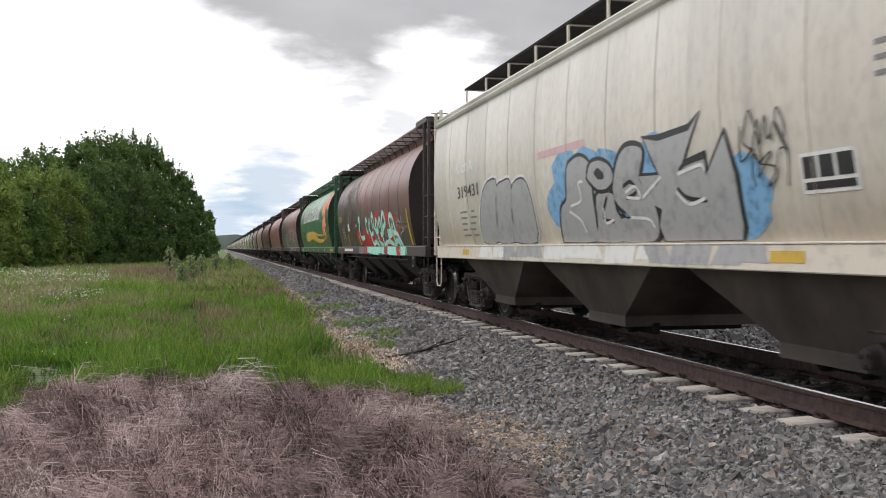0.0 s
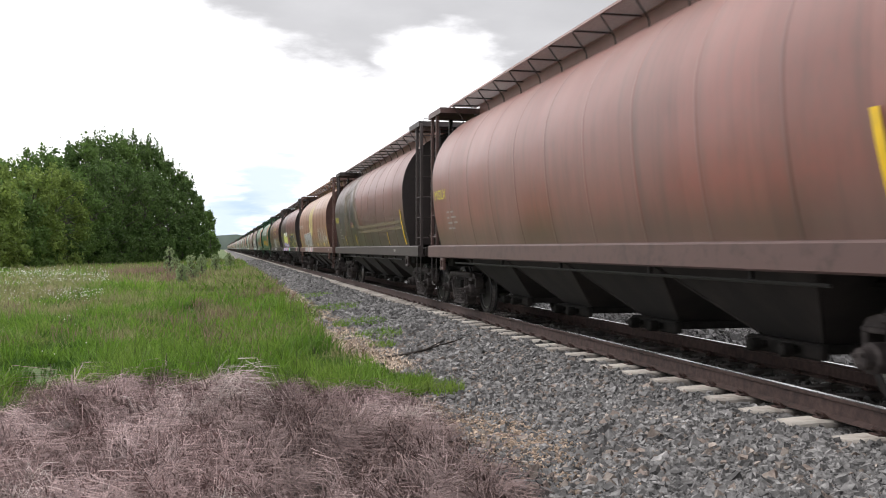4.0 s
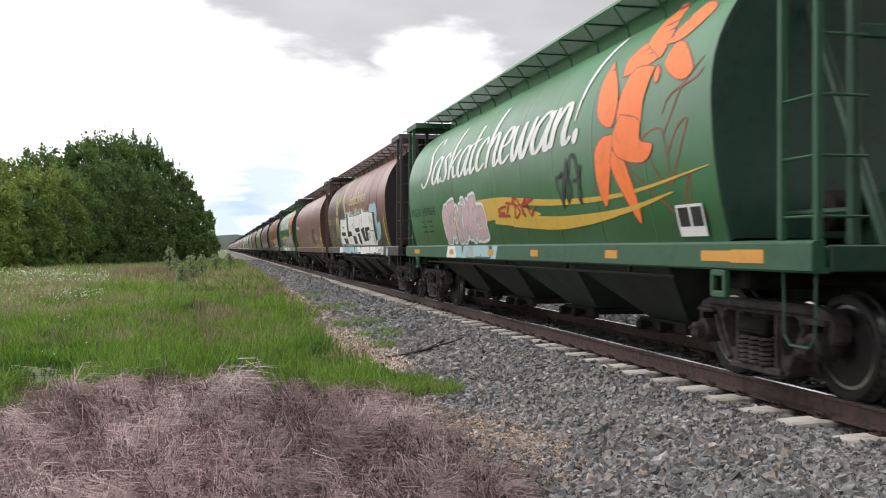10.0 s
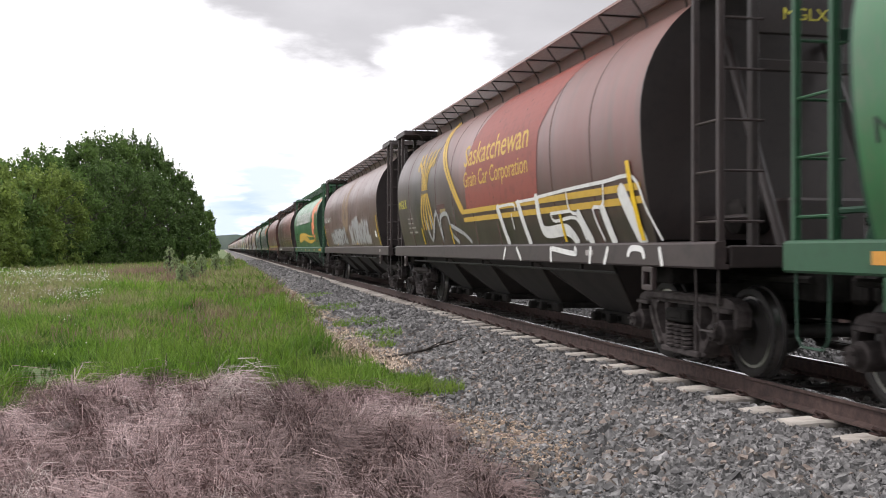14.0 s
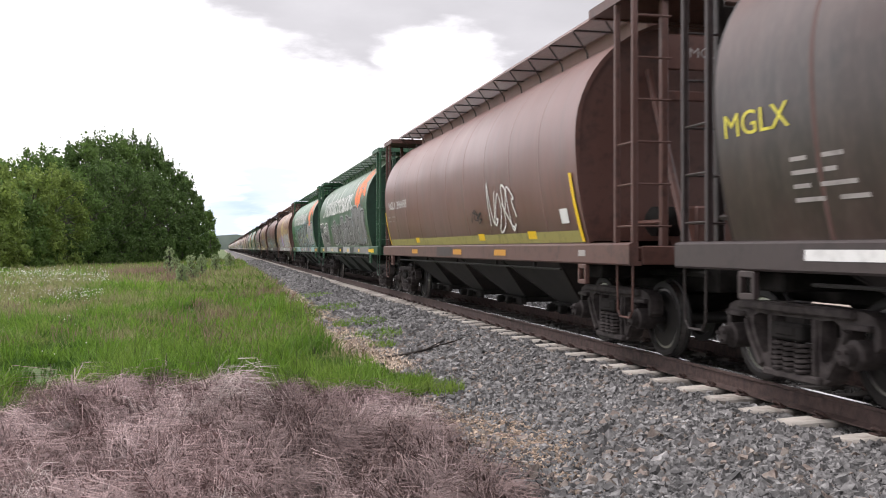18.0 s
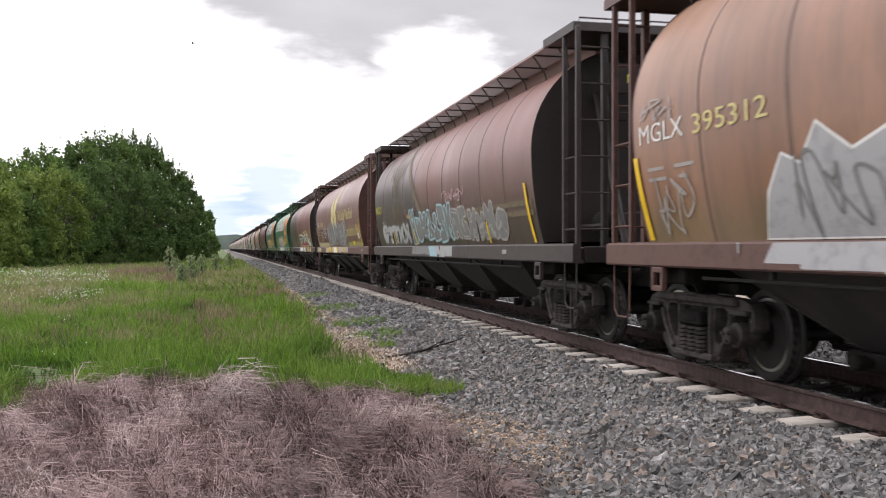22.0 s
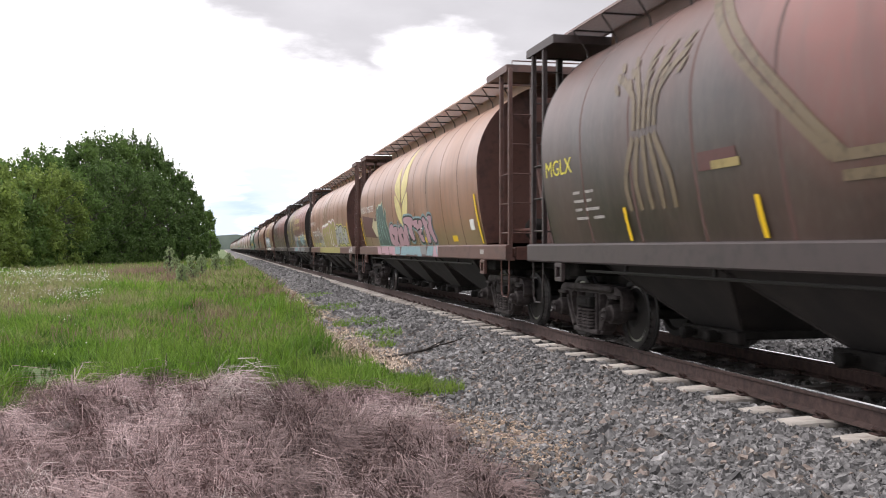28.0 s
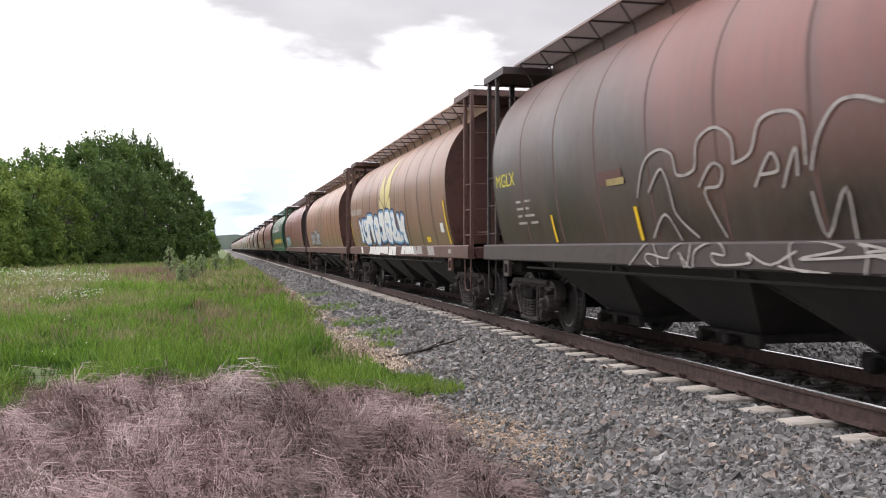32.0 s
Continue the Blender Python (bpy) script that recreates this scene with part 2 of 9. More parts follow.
TIE_MAT = material("pale_concrete", ((0.28, 0.25, 0.22), (0.42, 0.38, 0.34), (0.52, 0.48, 0.43)), scale=8, rough=0.9, bump=0.4, vary=0.3, big=0.3)
def darken_past_near_rail(mt):
    """Darken the ties from a ragged edge by the near rail across to their far end."""
    nt = mt.node_tree
    N, Lk = nt.nodes.new, nt.links.new
    b = nt.nodes["Principled BSDF"]
    src = b.inputs["Base Color"].links[0].from_socket
    co, sep, nz, ab, ad, mr, mx = (N("ShaderNode" + n) for n in ("TexCoord", "SeparateXYZ", "TexNoise", "Math", "Math", "MapRange", "Mix"))
    Lk(co.outputs["Object"], sep.inputs[0])
    Lk(co.outputs["Object"], nz.inputs["Vector"])
    nz.inputs["Scale"].default_value = 5.0
    ab.operation, ad.operation, ad.inputs[1].default_value = "MULTIPLY", "MULTIPLY_ADD", 0.35
    ab.inputs[1].default_value = -1.0
    Lk(sep.outputs[0], ab.inputs[0])
    Lk(nz.outputs["Fac"], ad.inputs[0])
    Lk(ab.outputs[0], ad.inputs[2])
    Lk(ad.outputs[0], mr.inputs[0])
    for k, v in enumerate((0.90, 1.08, 1.0, 0.0)):
        mr.inputs[k + 1].default_value = v
    mx.data_type = "RGBA"
    Lk(mr.outputs[0], mx.inputs[0])
    Lk(src, mx.inputs[6])
    mx.inputs[7].default_value = (0.035, 0.028, 0.024, 1)
    Lk(mx.outputs[2], b.inputs["Base Color"])
    return mt


darken_past_near_rail(TIE_MAT)
DARK_TIE = material("dark_creosoted_wood", ((0.02, 0.017, 0.015), (0.04, 0.034, 0.03), (0.07, 0.06, 0.053)), scale=8, rough=0.9, bump=0.4, big=0.3)
CLIP_MAT = material("rusted_rail_clip", ((0.03, 0.018, 0.015), (0.06, 0.03, 0.025)), scale=20, rough=0.9, bump=0.3)
STONE_MAT = island_tint(material("crushed_granite", ((0.092, 0.089, 0.088), (0.162, 0.157, 0.154), (0.29, 0.282, 0.275)), scale=14, rough=0.9, bump=0.5, big=0.3, big_scale=1.5), 0.42, 1.38)
# dark copy of the ballast: shade beneath the train put into the stone colour
SHADED_STONE = island_tint(material("shade_darkened_ballast", ((0.035, 0.033, 0.031), (0.065, 0.062, 0.058), (0.11, 0.10, 0.095)), scale=14, rough=0.9, bump=0.5), 0.5, 1.3)
WARM_STONE = island_tint(material("warm_crushed_stone", ((0.13, 0.10, 0.085), (0.22, 0.18, 0.155), (0.36, 0.32, 0.28)), scale=12, rough=0.9, bump=0.5, vary=0.0), 0.45, 1.35)
GRIT_MAT = island_tint(material("sandy_grit", ((0.22, 0.16, 0.115), (0.36, 0.27, 0.20), (0.50, 0.41, 0.32)), scale=9, rough=0.95, bump=0.4), 0.5, 1.3)
GRASS_MAT = island_tint(material("fresh_green_grass", ((0.09, 0.19, 0.02), (0.155, 0.275, 0.033), (0.23, 0.315, 0.07)), scale=0.9, rough=0.6, bump=0.0, spec=0.3), 0.55, 1.25)
# darker copy of the fresh grass, with the shade between tussocks in its colour
SHADED_GRASS = island_tint(material("shaded_deep_green_grass", ((0.045, 0.10, 0.014), (0.075, 0.15, 0.022), (0.12, 0.18, 0.045)), scale=0.9, rough=0.6, bump=0.0, spec=0.25), 0.6, 1.2)
STRAW_MAT = island_tint(material("bleached_dry_grass", ((0.185, 0.128, 0.122), (0.295, 0.213, 0.205), (0.46, 0.36, 0.35)), scale=1.7, rough=0.8, bump=0.0, spec=0.2), 0.40, 1.55)
DARK_STRAW = island_tint(material("dark_brown_straw", ((0.118, 0.082, 0.077), (0.195, 0.140, 0.133), (0.31, 0.235, 0.225)), scale=1.7, rough=0.8, bump=0.0, spec=0.2), 0.40, 1.55)
BLEACHED = island_tint(material("bleached_straw", ((0.30, 0.235, 0.215), (0.43, 0.36, 0.335), (0.56, 0.49, 0.46)), scale=1.4, rough=0.75, bump=0.0, spec=0.25), 0.5, 1.35)
PALE_GRASS = island_tint(material("pale_meadow_grass", ((0.16, 0.20, 0.065), (0.25, 0.265, 0.11), (0.38, 0.335, 0.20)), scale=0.7, rough=0.7, bump=0.0, spec=0.25), 0.6, 1.25)
PALE_STRAW = island_tint(material("bleached_verge_straw", ((0.30, 0.23, 0.17), (0.45, 0.36, 0.28), (0.58, 0.49, 0.40)), scale=1.4, rough=0.8, bump=0.0, spec=0.2), 0.5, 1.3)
SEED_MAT = island_tint(material("reddish_seed_heads", ((0.20, 0.125, 0.09), (0.32, 0.22, 0.165)), scale=1.5, rough=0.8, bump=0.0), 0.6, 1.2)
STALK_MAT = island_tint(material("dark_dead_stalks", ((0.045, 0.032, 0.024), (0.08, 0.058, 0.044)), scale=3, rough=0.85, bump=0.0), 0.6, 1.3)
FLOWER_MAT = material("white_clover_heads", ((0.6, 0.58, 0.52), (0.75, 0.73, 0.68)), scale=5, rough=0.8, bump=0.0)
BARK_MAT = material("grey_bark", ((0.05, 0.042, 0.036), (0.11, 0.10, 0.09)), scale=5, rough=0.9, bump=0.5, stretch=(1, 1, 0.2))
LEAF_MATS = [island_tint(material("poplar_leaves_" + n, s, scale=0.4, rough=0.6, bump=0.0, spec=0.25), 0.6, 1.3) for n, s in (
    ("deep", ((0.06, 0.11, 0.03), (0.10, 0.16, 0.045))), ("mid", ((0.082, 0.145, 0.035), (0.118, 0.19, 0.048))),
    ("light", ((0.13, 0.195, 0.042), (0.20, 0.265, 0.062))))]
WILLOW = island_tint(material("pale_willow_leaves", ((0.20, 0.27, 0.13), (0.32, 0.38, 0.20)), scale=0.6, rough=0.6, bump=0.0, spec=0.25), 0.7, 1.25)
for mt in LEAF_MATS + [WILLOW, GRASS_MAT, SHADED_GRASS, PALE_GRASS]:
    let_light_through(mt, 0.4)
def perforated(mt, solid):
    """Expanded metal too fine to model: part of the light passes."""
    mt.node_tree.nodes["Principled BSDF"].inputs["Alpha"].default_value = solid
    return mt


MESH_BROWN = perforated(material("brown_expanded_metal", ((0.30, 0.19, 0.17), (0.42, 0.28, 0.25)), scale=30, rough=0.7, bump=0.3), 0.72)
MESH_TAN = perforated(material("tan_expanded_metal", ((0.44, 0.27, 0.20), (0.56, 0.37, 0.28)), scale=30, rough=0.7, bump=0.3), 0.72)
MESH_GREEN = perforated(material("green_expanded_metal", ((0.14, 0.28, 0.18), (0.24, 0.40, 0.28)), scale=30, rough=0.7, bump=0.3), 0.72)


def blended_ground():
    """Turf, stony soil, straw litter and crushed stone that run into one another with ragged edges."""
    mt = bpy.data.materials.new("meadow_and_verge_ground")
    mt.use_nodes = True
    nt = mt.node_tree
    N, Lk = nt.nodes.new, nt.links.new
    b = nt.nodes["Principled BSDF"]
    b.inputs["Roughness"].default_value = 0.95
    co, sep = N("ShaderNodeTexCoord"), N("ShaderNodeSeparateXYZ")
    Lk(co.outputs["Object"], sep.inputs[0])

    def noise_tex(scale, detail=6.0):
        n = N("ShaderNodeTexNoise")
        n.inputs["Scale"].default_value, n.inputs["Detail"].default_value = scale, detail
        Lk(co.outputs["Object"], n.inputs["Vector"])
        return n.outputs["Fac"]

    def ramp(scale, stops):
        r = N("ShaderNodeValToRGB")
        for i, c in enumerate(stops):
            e = r.color_ramp.elements[i] if i < 2 else r.color_ramp.elements.new(0.68)
            e.position, e.color = (0.32, 0.5, 0.68)[i], (*c, 1)
        Lk(noise_tex(scale), r.inputs[0])
        return r.outputs[0]

    def calc(op, a, c):
        n = N("ShaderNodeMath")
        n.operation = op
        for i, v in enumerate((a, c)):
            if isinstance(v, (int, float)):
                n.inputs[i].default_value = v
            else:
                Lk(v, n.inputs[i])
        return n.outputs[0]

    def step(src, lo, hi):
        n = N("ShaderNodeMapRange")
        n.interpolation_type = "SMOOTHSTEP"
        Lk(src, n.inputs[0])
        n.inputs[1].default_value, n.inputs[2].default_value = lo, hi
        return n.outputs[0]

    def over(fac, a, c):
        n = N("ShaderNodeMix")
        n.data_type = "RGBA"
        Lk(fac, n.inputs[0])
        Lk(a, n.inputs[6])
        Lk(c, n.inputs[7])
        return n.outputs[2]

    ragged = calc("ADD", calc("MULTIPLY", calc("SUBTRACT", noise_tex(0.9), 0.5), 2.6), calc("MULTIPLY", calc("SUBTRACT", noise_tex(4.0), 0.5), 0.8))
    x, y = calc("ADD", sep.outputs[0], ragged), calc("ADD", sep.outputs[1], ragged)
    col = ramp(0.9, ((0.056, 0.088, 0.027), (0.09, 0.138, 0.042), (0.155, 0.172, 0.08)))
    soil = calc("MULTIPLY", calc("MULTIPLY", step(y, 12.4, 11.2), step(x, -4.4, -2.8)), step(y, -9.0, -5.0))
    col = over(soil, col, ramp(9.0, ((0.06, 0.048, 0.043), (0.12, 0.098, 0.088), (0.21, 0.18, 0.16))))
    litter = calc("MULTIPLY", step(x, 1.3, 1.9), calc("ADD", calc("MULTIPLY", step(y, 11.5, 13.5), 0.75), 0.25))
    col = over(litter, col, ramp(5.0, ((0.14, 0.11, 0.09), (0.26, 0.21, 0.175), (0.40, 0.34, 0.285))))
    stone = calc("MULTIPLY", step(x, 2.2, 2.6), step(x, 14.2, 13.4))
    col = over(stone, col, ramp(9.0, ((0.04, 0.039, 0.037), (0.12, 0.117, 0.113), (0.26, 0.252, 0.24))))
    Lk(col, b.inputs["Base Color"])
    bp = N("ShaderNodeBump")
    Lk(noise_tex(14.0), bp.inputs["Height"])
    bp.inputs["Strength"].default_value, bp.inputs["Distance"].default_value = 0.9, 0.02
    Lk(bp.outputs[0], b.inputs["Normal"])
    return mt


GROUND_BLEND = blended_ground()
HILL_MAT = material("distant_wooded_ridge", ((0.05, 0.075, 0.06), (0.085, 0.105, 0.09)), scale=0.02, rough=1.0, bump=0.0)
STICK_MAT = material("dead_wood", ((0.02, 0.016, 0.013), (0.05, 0.04, 0.033)), scale=10, rough=0.9, bump=0.5)

WHITE = flat_paint("white_lettering", (0.66, 0.66, 0.64), worn=0.8)
FADED = flat_paint("faded_white_lettering", (0.32, 0.295, 0.28), worn=0.6)
YELLOW = flat_paint("yellow_lettering", (0.62, 0.55, 0.06), worn=0.8)
OCHRE = flat_paint("ochre_paint", (0.52, 0.33, 0.045), worn=0.85)
AMBER = flat_paint("amber_reflective_tape", (0.52, 0.24, 0.03), rough=0.35, worn=0.85)
YTAPE = flat_paint("yellow_reflective_tape", (0.74, 0.48, 0.02), rough=0.35, worn=0.9)
LILY = flat_paint("orange_lily_paint", (0.75, 0.24, 0.12), worn=0.85)
LILY_LINE = flat_paint("dark_lily_outline", (0.25, 0.06, 0.03))
GOLD = flat_paint("faded_gold_paint", (0.29, 0.225, 0.085), worn=0.6)
DULLBLUE = flat_paint("dull_blue_spray_paint", (0.17, 0.27, 0.30), worn=0.8)
DULLPINK = flat_paint("dull_pink_spray_paint", (0.36, 0.215, 0.25), worn=0.95)
BONE = flat_paint("pale_bone_spray_paint", (0.42, 0.38, 0.24), worn=0.8)
TEAL = flat_paint("dark_teal_spray_paint", (0.055, 0.095, 0.085), worn=0.7)
MINT_DULL = flat_paint("dull_mint_spray_paint", (0.26, 0.40, 0.36), worn=0.8)
FAINT = flat_paint("almost_worn_off_gold_paint", (0.135, 0.10, 0.06), worn=0.6)
BLACK = flat_paint("black_spray_paint", (0.015, 0.015, 0.017))
DKTEXT = flat_paint("dark_green_lettering", (0.012, 0.035, 0.02))
SILVER = flat_paint("silver_spray_paint", (0.34, 0.34, 0.35), rough=0.4, worn=0.75)
GREYSP = flat_paint("grey_spray_paint", (0.17, 0.168, 0.166), worn=0.75)
SKYBLUE = flat_paint("sky_blue_spray_paint", (0.17, 0.36, 0.58))
PALEBLUE = flat_paint("pale_blue_spray_paint", (0.27, 0.42, 0.46), worn=0.95)
REDSP = flat_paint("red_spray_paint", (0.36, 0.02, 0.02), worn=0.7)
MINT = flat_paint("mint_spray_paint", (0.30, 0.66, 0.55), worn=0.7)
LIME = flat_paint("lime_spray_paint", (0.55, 0.58, 0.16), worn=0.75)
LILAC = flat_paint("lilac_spray_paint", (0.42, 0.36, 0.62), worn=0.8)
PINK = flat_paint("pink_spray_paint", (0.55, 0.36, 0.38), worn=0.8)
DKBLUE = flat_paint("dark_blue_spray_paint", (0.03, 0.05, 0.13))
MAROON = flat_paint("maroon_primer_patch", (0.085, 0.03, 0.028), worn=0.8)
BUFF = flat_paint("buff_paint_patch", (0.30, 0.19, 0.13), worn=0.8)
P_DKPANEL = flat_paint("dark_green_panel_paint", (0.016, 0.05, 0.028), worn=0.7)
OLIVE = flat_paint("olive_yellow_band", (0.27, 0.24, 0.075), worn=0.7)


# ---- mesh helpers ----
class Geo:
    """Collects vertices and faces of one mesh."""

    def __init__(self):
        self.v, self.f = [], []

    def add(self, verts, faces):
        o = len(self.v)
        self.v += [tuple(p) for p in verts]
        self.f += [tuple(i + o for i in f) for f in faces]
        return self

    def box(self, c, s, bevel=0.012, tilt=None):
        """A box with chamfered edges, centre c, size s."""
        h = [a / 2 for a in s]
        b = min(bevel, *[a * 0.45 for a in h])
        pts, idx = [], {}
        for sx in (-1, 1):
            for sy in (-1, 1):
                for sz in (-1, 1):
                    for ax in range(3):
                        p = [sx * (h[0] - b), sy * (h[1] - b), sz * (h[2] - b)]
                        p[ax] = (sx, sy, sz)[ax] * h[ax]
                        idx[(sx, sy, sz, ax)] = len(pts)
                        pts.append(p)
        fs = []
        S = (-1, 1)
        for ax in range(3):
            o1, o2 = (ax + 1) % 3, (ax + 2) % 3
            for sg in S:
                q = []
                for a, c2 in ((-1, -1), (1, -1), (1, 1), (-1, 1)):
                    k = [0, 0, 0]
                    k[ax], k[o1], k[o2] = sg, a, c2
                    q.append(idx[(*k, ax)])
                fs.append(q if sg > 0 else q[::-1])
            for a in S:
                for c2 in S:
                    k0, k1 = [0, 0, 0], [0, 0, 0]
                    k0[o1] = k1[o1] = a
                    k0[o2] = k1[o2] = c2
                    k0[ax], k1[ax] = -1, 1
                    q = [idx[(*k0, o1)], idx[(*k1, o1)], idx[(*k1, o2)], idx[(*k0, o2)]]
                    fs.append(q if a * c2 > 0 else q[::-1])
        for key in ((x, y, z) for x in S for y in S for z in S):
            q = [idx[(*key, i)] for i in range(3)]
            fs.append(q if key[0] * key[1] * key[2] > 0 else q[::-1])
        m = tilt or Matrix()
        return self.add([Vector(c) + m.to_3x3() @ Vector(p) for p in pts], fs)

    def tube(self, path, r, n=8, caps=True):
        """A round bar along a path of points; r is one radius or one for each point."""
        path = [Vector(p) for p in path]
        rs = r if isinstance(r, (list, tuple)) else [r] * len(path)
        rings = []
        for i, p in enumerate(path):
            d = (path[min(i + 1, len(path) - 1)] - path[max(i - 1, 0)]).normalized()
            a = d.orthogonal().normalized() if i == 0 else (a - d * a.dot(d)).normalized()
            c = d.cross(a)
            rings.append([p + (a * math.cos(k * math.tau / n) + c * math.sin(k * math.tau / n)) * rs[i] for k in range(n)])
        vs = [q for ring in rings for q in ring]
        fs = [(i * n + k, i * n + (k + 1) % n, (i + 1) * n + (k + 1) % n, (i + 1) * n + k) for i in range(len(path) - 1) for k in range(n)]
        if caps:
            fs += [tuple(range(n))[::-1], tuple((len(path) - 1) * n + k for k in range(n))]
        return self.add(vs, fs)

    def lathe(self, axis_pts, c, ax, n=24):
        """A turned shape: (distance along the axis, radius) pairs round an axis through c; ax is 0, 1 or 2."""
        vs, fs = [], []
        o1, o2 = (ax + 1) % 3, (ax + 2) % 3
        for d, r in axis_pts:
            for k in range(n):
                p = [0, 0, 0]
                p[ax], p[o1], p[o2] = d, r * math.cos(k * math.tau / n), r * math.sin(k * math.tau / n)
                vs.append([p[i] + c[i] for i in range(3)])
        m = len(axis_pts)
        fs = [(i * n + k, i * n + (k + 1) % n, (i + 1) * n + (k + 1) % n, (i + 1) * n + k) for i in range(m - 1) for k in range(n)]
        fs += [tuple(range(n))[::-1], tuple((m - 1) * n + k for k in range(n))]
        return self.add(vs, fs)

    def prism(self, outline, lo, hi, ax=0):
        """An outline of (a, b) pairs in the plane across axis ax, pulled from lo to hi."""
        n = len(outline)
        vs = []
        for d in (lo, hi):
            for a, c in outline:
                p = [0, 0, 0]
                p[ax], p[(ax + 1) % 3], p[(ax + 2) % 3] = d, a, c
                vs.append(p)
        fs = [(k, (k + 1) % n, n + (k + 1) % n, n + k) for k in range(n)]
        fs += [tuple(range(n))[::-1], tuple(range(n, 2 * n))]
        return self.add(vs, fs)

    def mesh(self, name, mat=None, smooth=False):
        me = bpy.data.meshes.new(name)
        me.from_pydata(self.v, [], self.f)
        me.update()
        if smooth:
            me.shade_smooth()
            if smooth is not True:
                me.set_sharp_from_angle(angle=radians(smooth))
        me.materials.append(mat)
        return me


CACHE = {}


def cached(key, build, mat, smooth=False):
    """One mesh for alike parts; built at its first use."""
    if key not in CACHE:
        g = Geo()
        build(g)
        CACHE[key] = g.mesh(key, mat, smooth)
    return CACHE[key]


def part(name, mesh, parent, mat=None, label="", at=None):
    """One mesh object under a thing or a part; mat replaces the mesh's own material on this object."""
    if isinstance(mesh, Geo):
        mesh = mesh.mesh(name, mat)
    ob = new(name, mesh)
    ob.parent = parent
    if at is not None:
        ob.matrix_basis = at
    if mat is not None and ob.material_slots and ob.material_slots[0].material != mat:
        ob.material_slots[0].link = "OBJECT"
        ob.material_slots[0].material = mat
    return tagged(ob, label=label)


def soup(name, verts, faces, mat, smooth=False):
    """A mesh from number arrays, for great numbers of small pieces. faces: rows of equal length."""
    me = bpy.data.meshes.new(name)
    verts, faces = np.asarray(verts, dtype=np.float32), np.asarray(faces, dtype=np.int32)
    k = faces.shape[1]
    me.vertices.add(len(verts))
    me.vertices.foreach_set("co", verts.ravel())
    me.loops.add(faces.size)
    me.loops.foreach_set("vertex_index", faces.ravel())
    me.polygons.add(len(faces))
    me.polygons.foreach_set("loop_start", np.arange(0, faces.size, k, dtype=np.int32))
    me.update(calc_edges=True)
    if not smooth:
        me.shade_flat()
    me.materials.append(mat)
    return me


# ---- letter shapes, drawn once while the scene is still small ----
def letter_shape(text, shear, weight):
    cu = bpy.data.curves.new("text", "FONT")
    cu.body, cu.size, cu.shear, cu.offset, cu.resolution_u = text, 1.0, shear, weight, 3
    ob = new("text", cu)
    me = bpy.data.meshes.new_from_object(ob.evaluated_get(bpy.context.evaluated_depsgraph_get()))
    vs = [(v.co.x, v.co.y) for v in me.vertices]
    fs = [list(p.vertices) for p in me.polygons]
    bpy.data.objects.remove(ob)
    bpy.data.curves.remove(cu)
    bpy.data.meshes.remove(me)
    return vs, fs


CAR_NUMBERS = ("397231 395738 625363 397160 397064 625373 396283 397218 396120 397294 396458 625109 625374 395312 396980 397102 397090 395773 396716 625382 395901").split()
LETTERS = {(t, s, w): letter_shape(t, s, w) for t, s, w in [(n, 0.0, 0.0) for n in CAR_NUMBERS] + [
    ("Saskatchewan", 0.0, 0.006), ("Grain Car Corporation", 0.0, 0.004), ("The Canadian Wheat Board", 0.0, 0.004), ("Canadienne du Bl\u00e9", 0.0, 0.004),
    ("MGLX", 0.0, 0.0), ("CEFX", 0.0, 0.02), ("319431", 0.0, 0.006)]}


# ---- ground ----
TRACK, TRACK2 = 6.05, 11.2          # centre lines of the two tracks
GAUGE = 1.505                       # between rail-head centres
HEAD = -0.03                        # rail tops
BED = -0.275                        # ballast between the ties
TOE, SHOULDER = 2.35, 4.45          # foot and top edge of the ballast bank
FIELD = -0.52


def ground_z(x, y):
    """The lie of the land: flat meadow, the ballast bank, a shallow ditch behind."""
    if x < TOE:
        b = FIELD + 0.05 * math.sin(x * 0.9 + y * 0.3) * math.cos(y * 0.41)
        return b - 0.05 * min(1.0, max(0.0, (TOE - x) / 2))
    if x < SHOULDER:
        return FIELD + (BED - 0.04 - FIELD) * (x - TOE) / (SHOULDER - TOE)
    if x < 13.2:
        return BED - 0.04
    if x < 15:
        return BED - 0.04 - 0.5 * (x - 13.2) / 1.8
    return BED - 0.54


def build_ground():
    xs = [-1500, -600, -250, -120, -60, -40, -30, -22] + [-18 + i * 1.0 for i in range(19)] + [0.6, 1.2, 1.8, TOE, 2.7, 3.2, 3.8, SHOULDER, 5, 6, 7, 8, 9.5, 11, 12, 13.2, 14, 15, 20, 40, 120, 400, 1500]
    ys = [-60, -30, -15, -8, -4, 0, 2] + [4 + i * 1.0 for i in range(30)] + [36, 40, 46, 54, 64, 80, 100, 130, 170, 230, 320, 500, 900, 1600, 2600]
    vs = [(x, y, ground_z(x, y)) for y in ys for x in xs]
    n = len(xs)
    g = Geo().add(vs, [(j * n + i, j * n + i + 1, (j + 1) * n + i + 1, (j + 1) * n + i) for j in range(len(ys) - 1) for i in range(n - 1)])
    ob = new("ground", g.mesh("ground", GROUND_BLEND, True))
    tagged(ob, "flat meadow and stony railway verge", "ground", kind="structure")


build_ground()


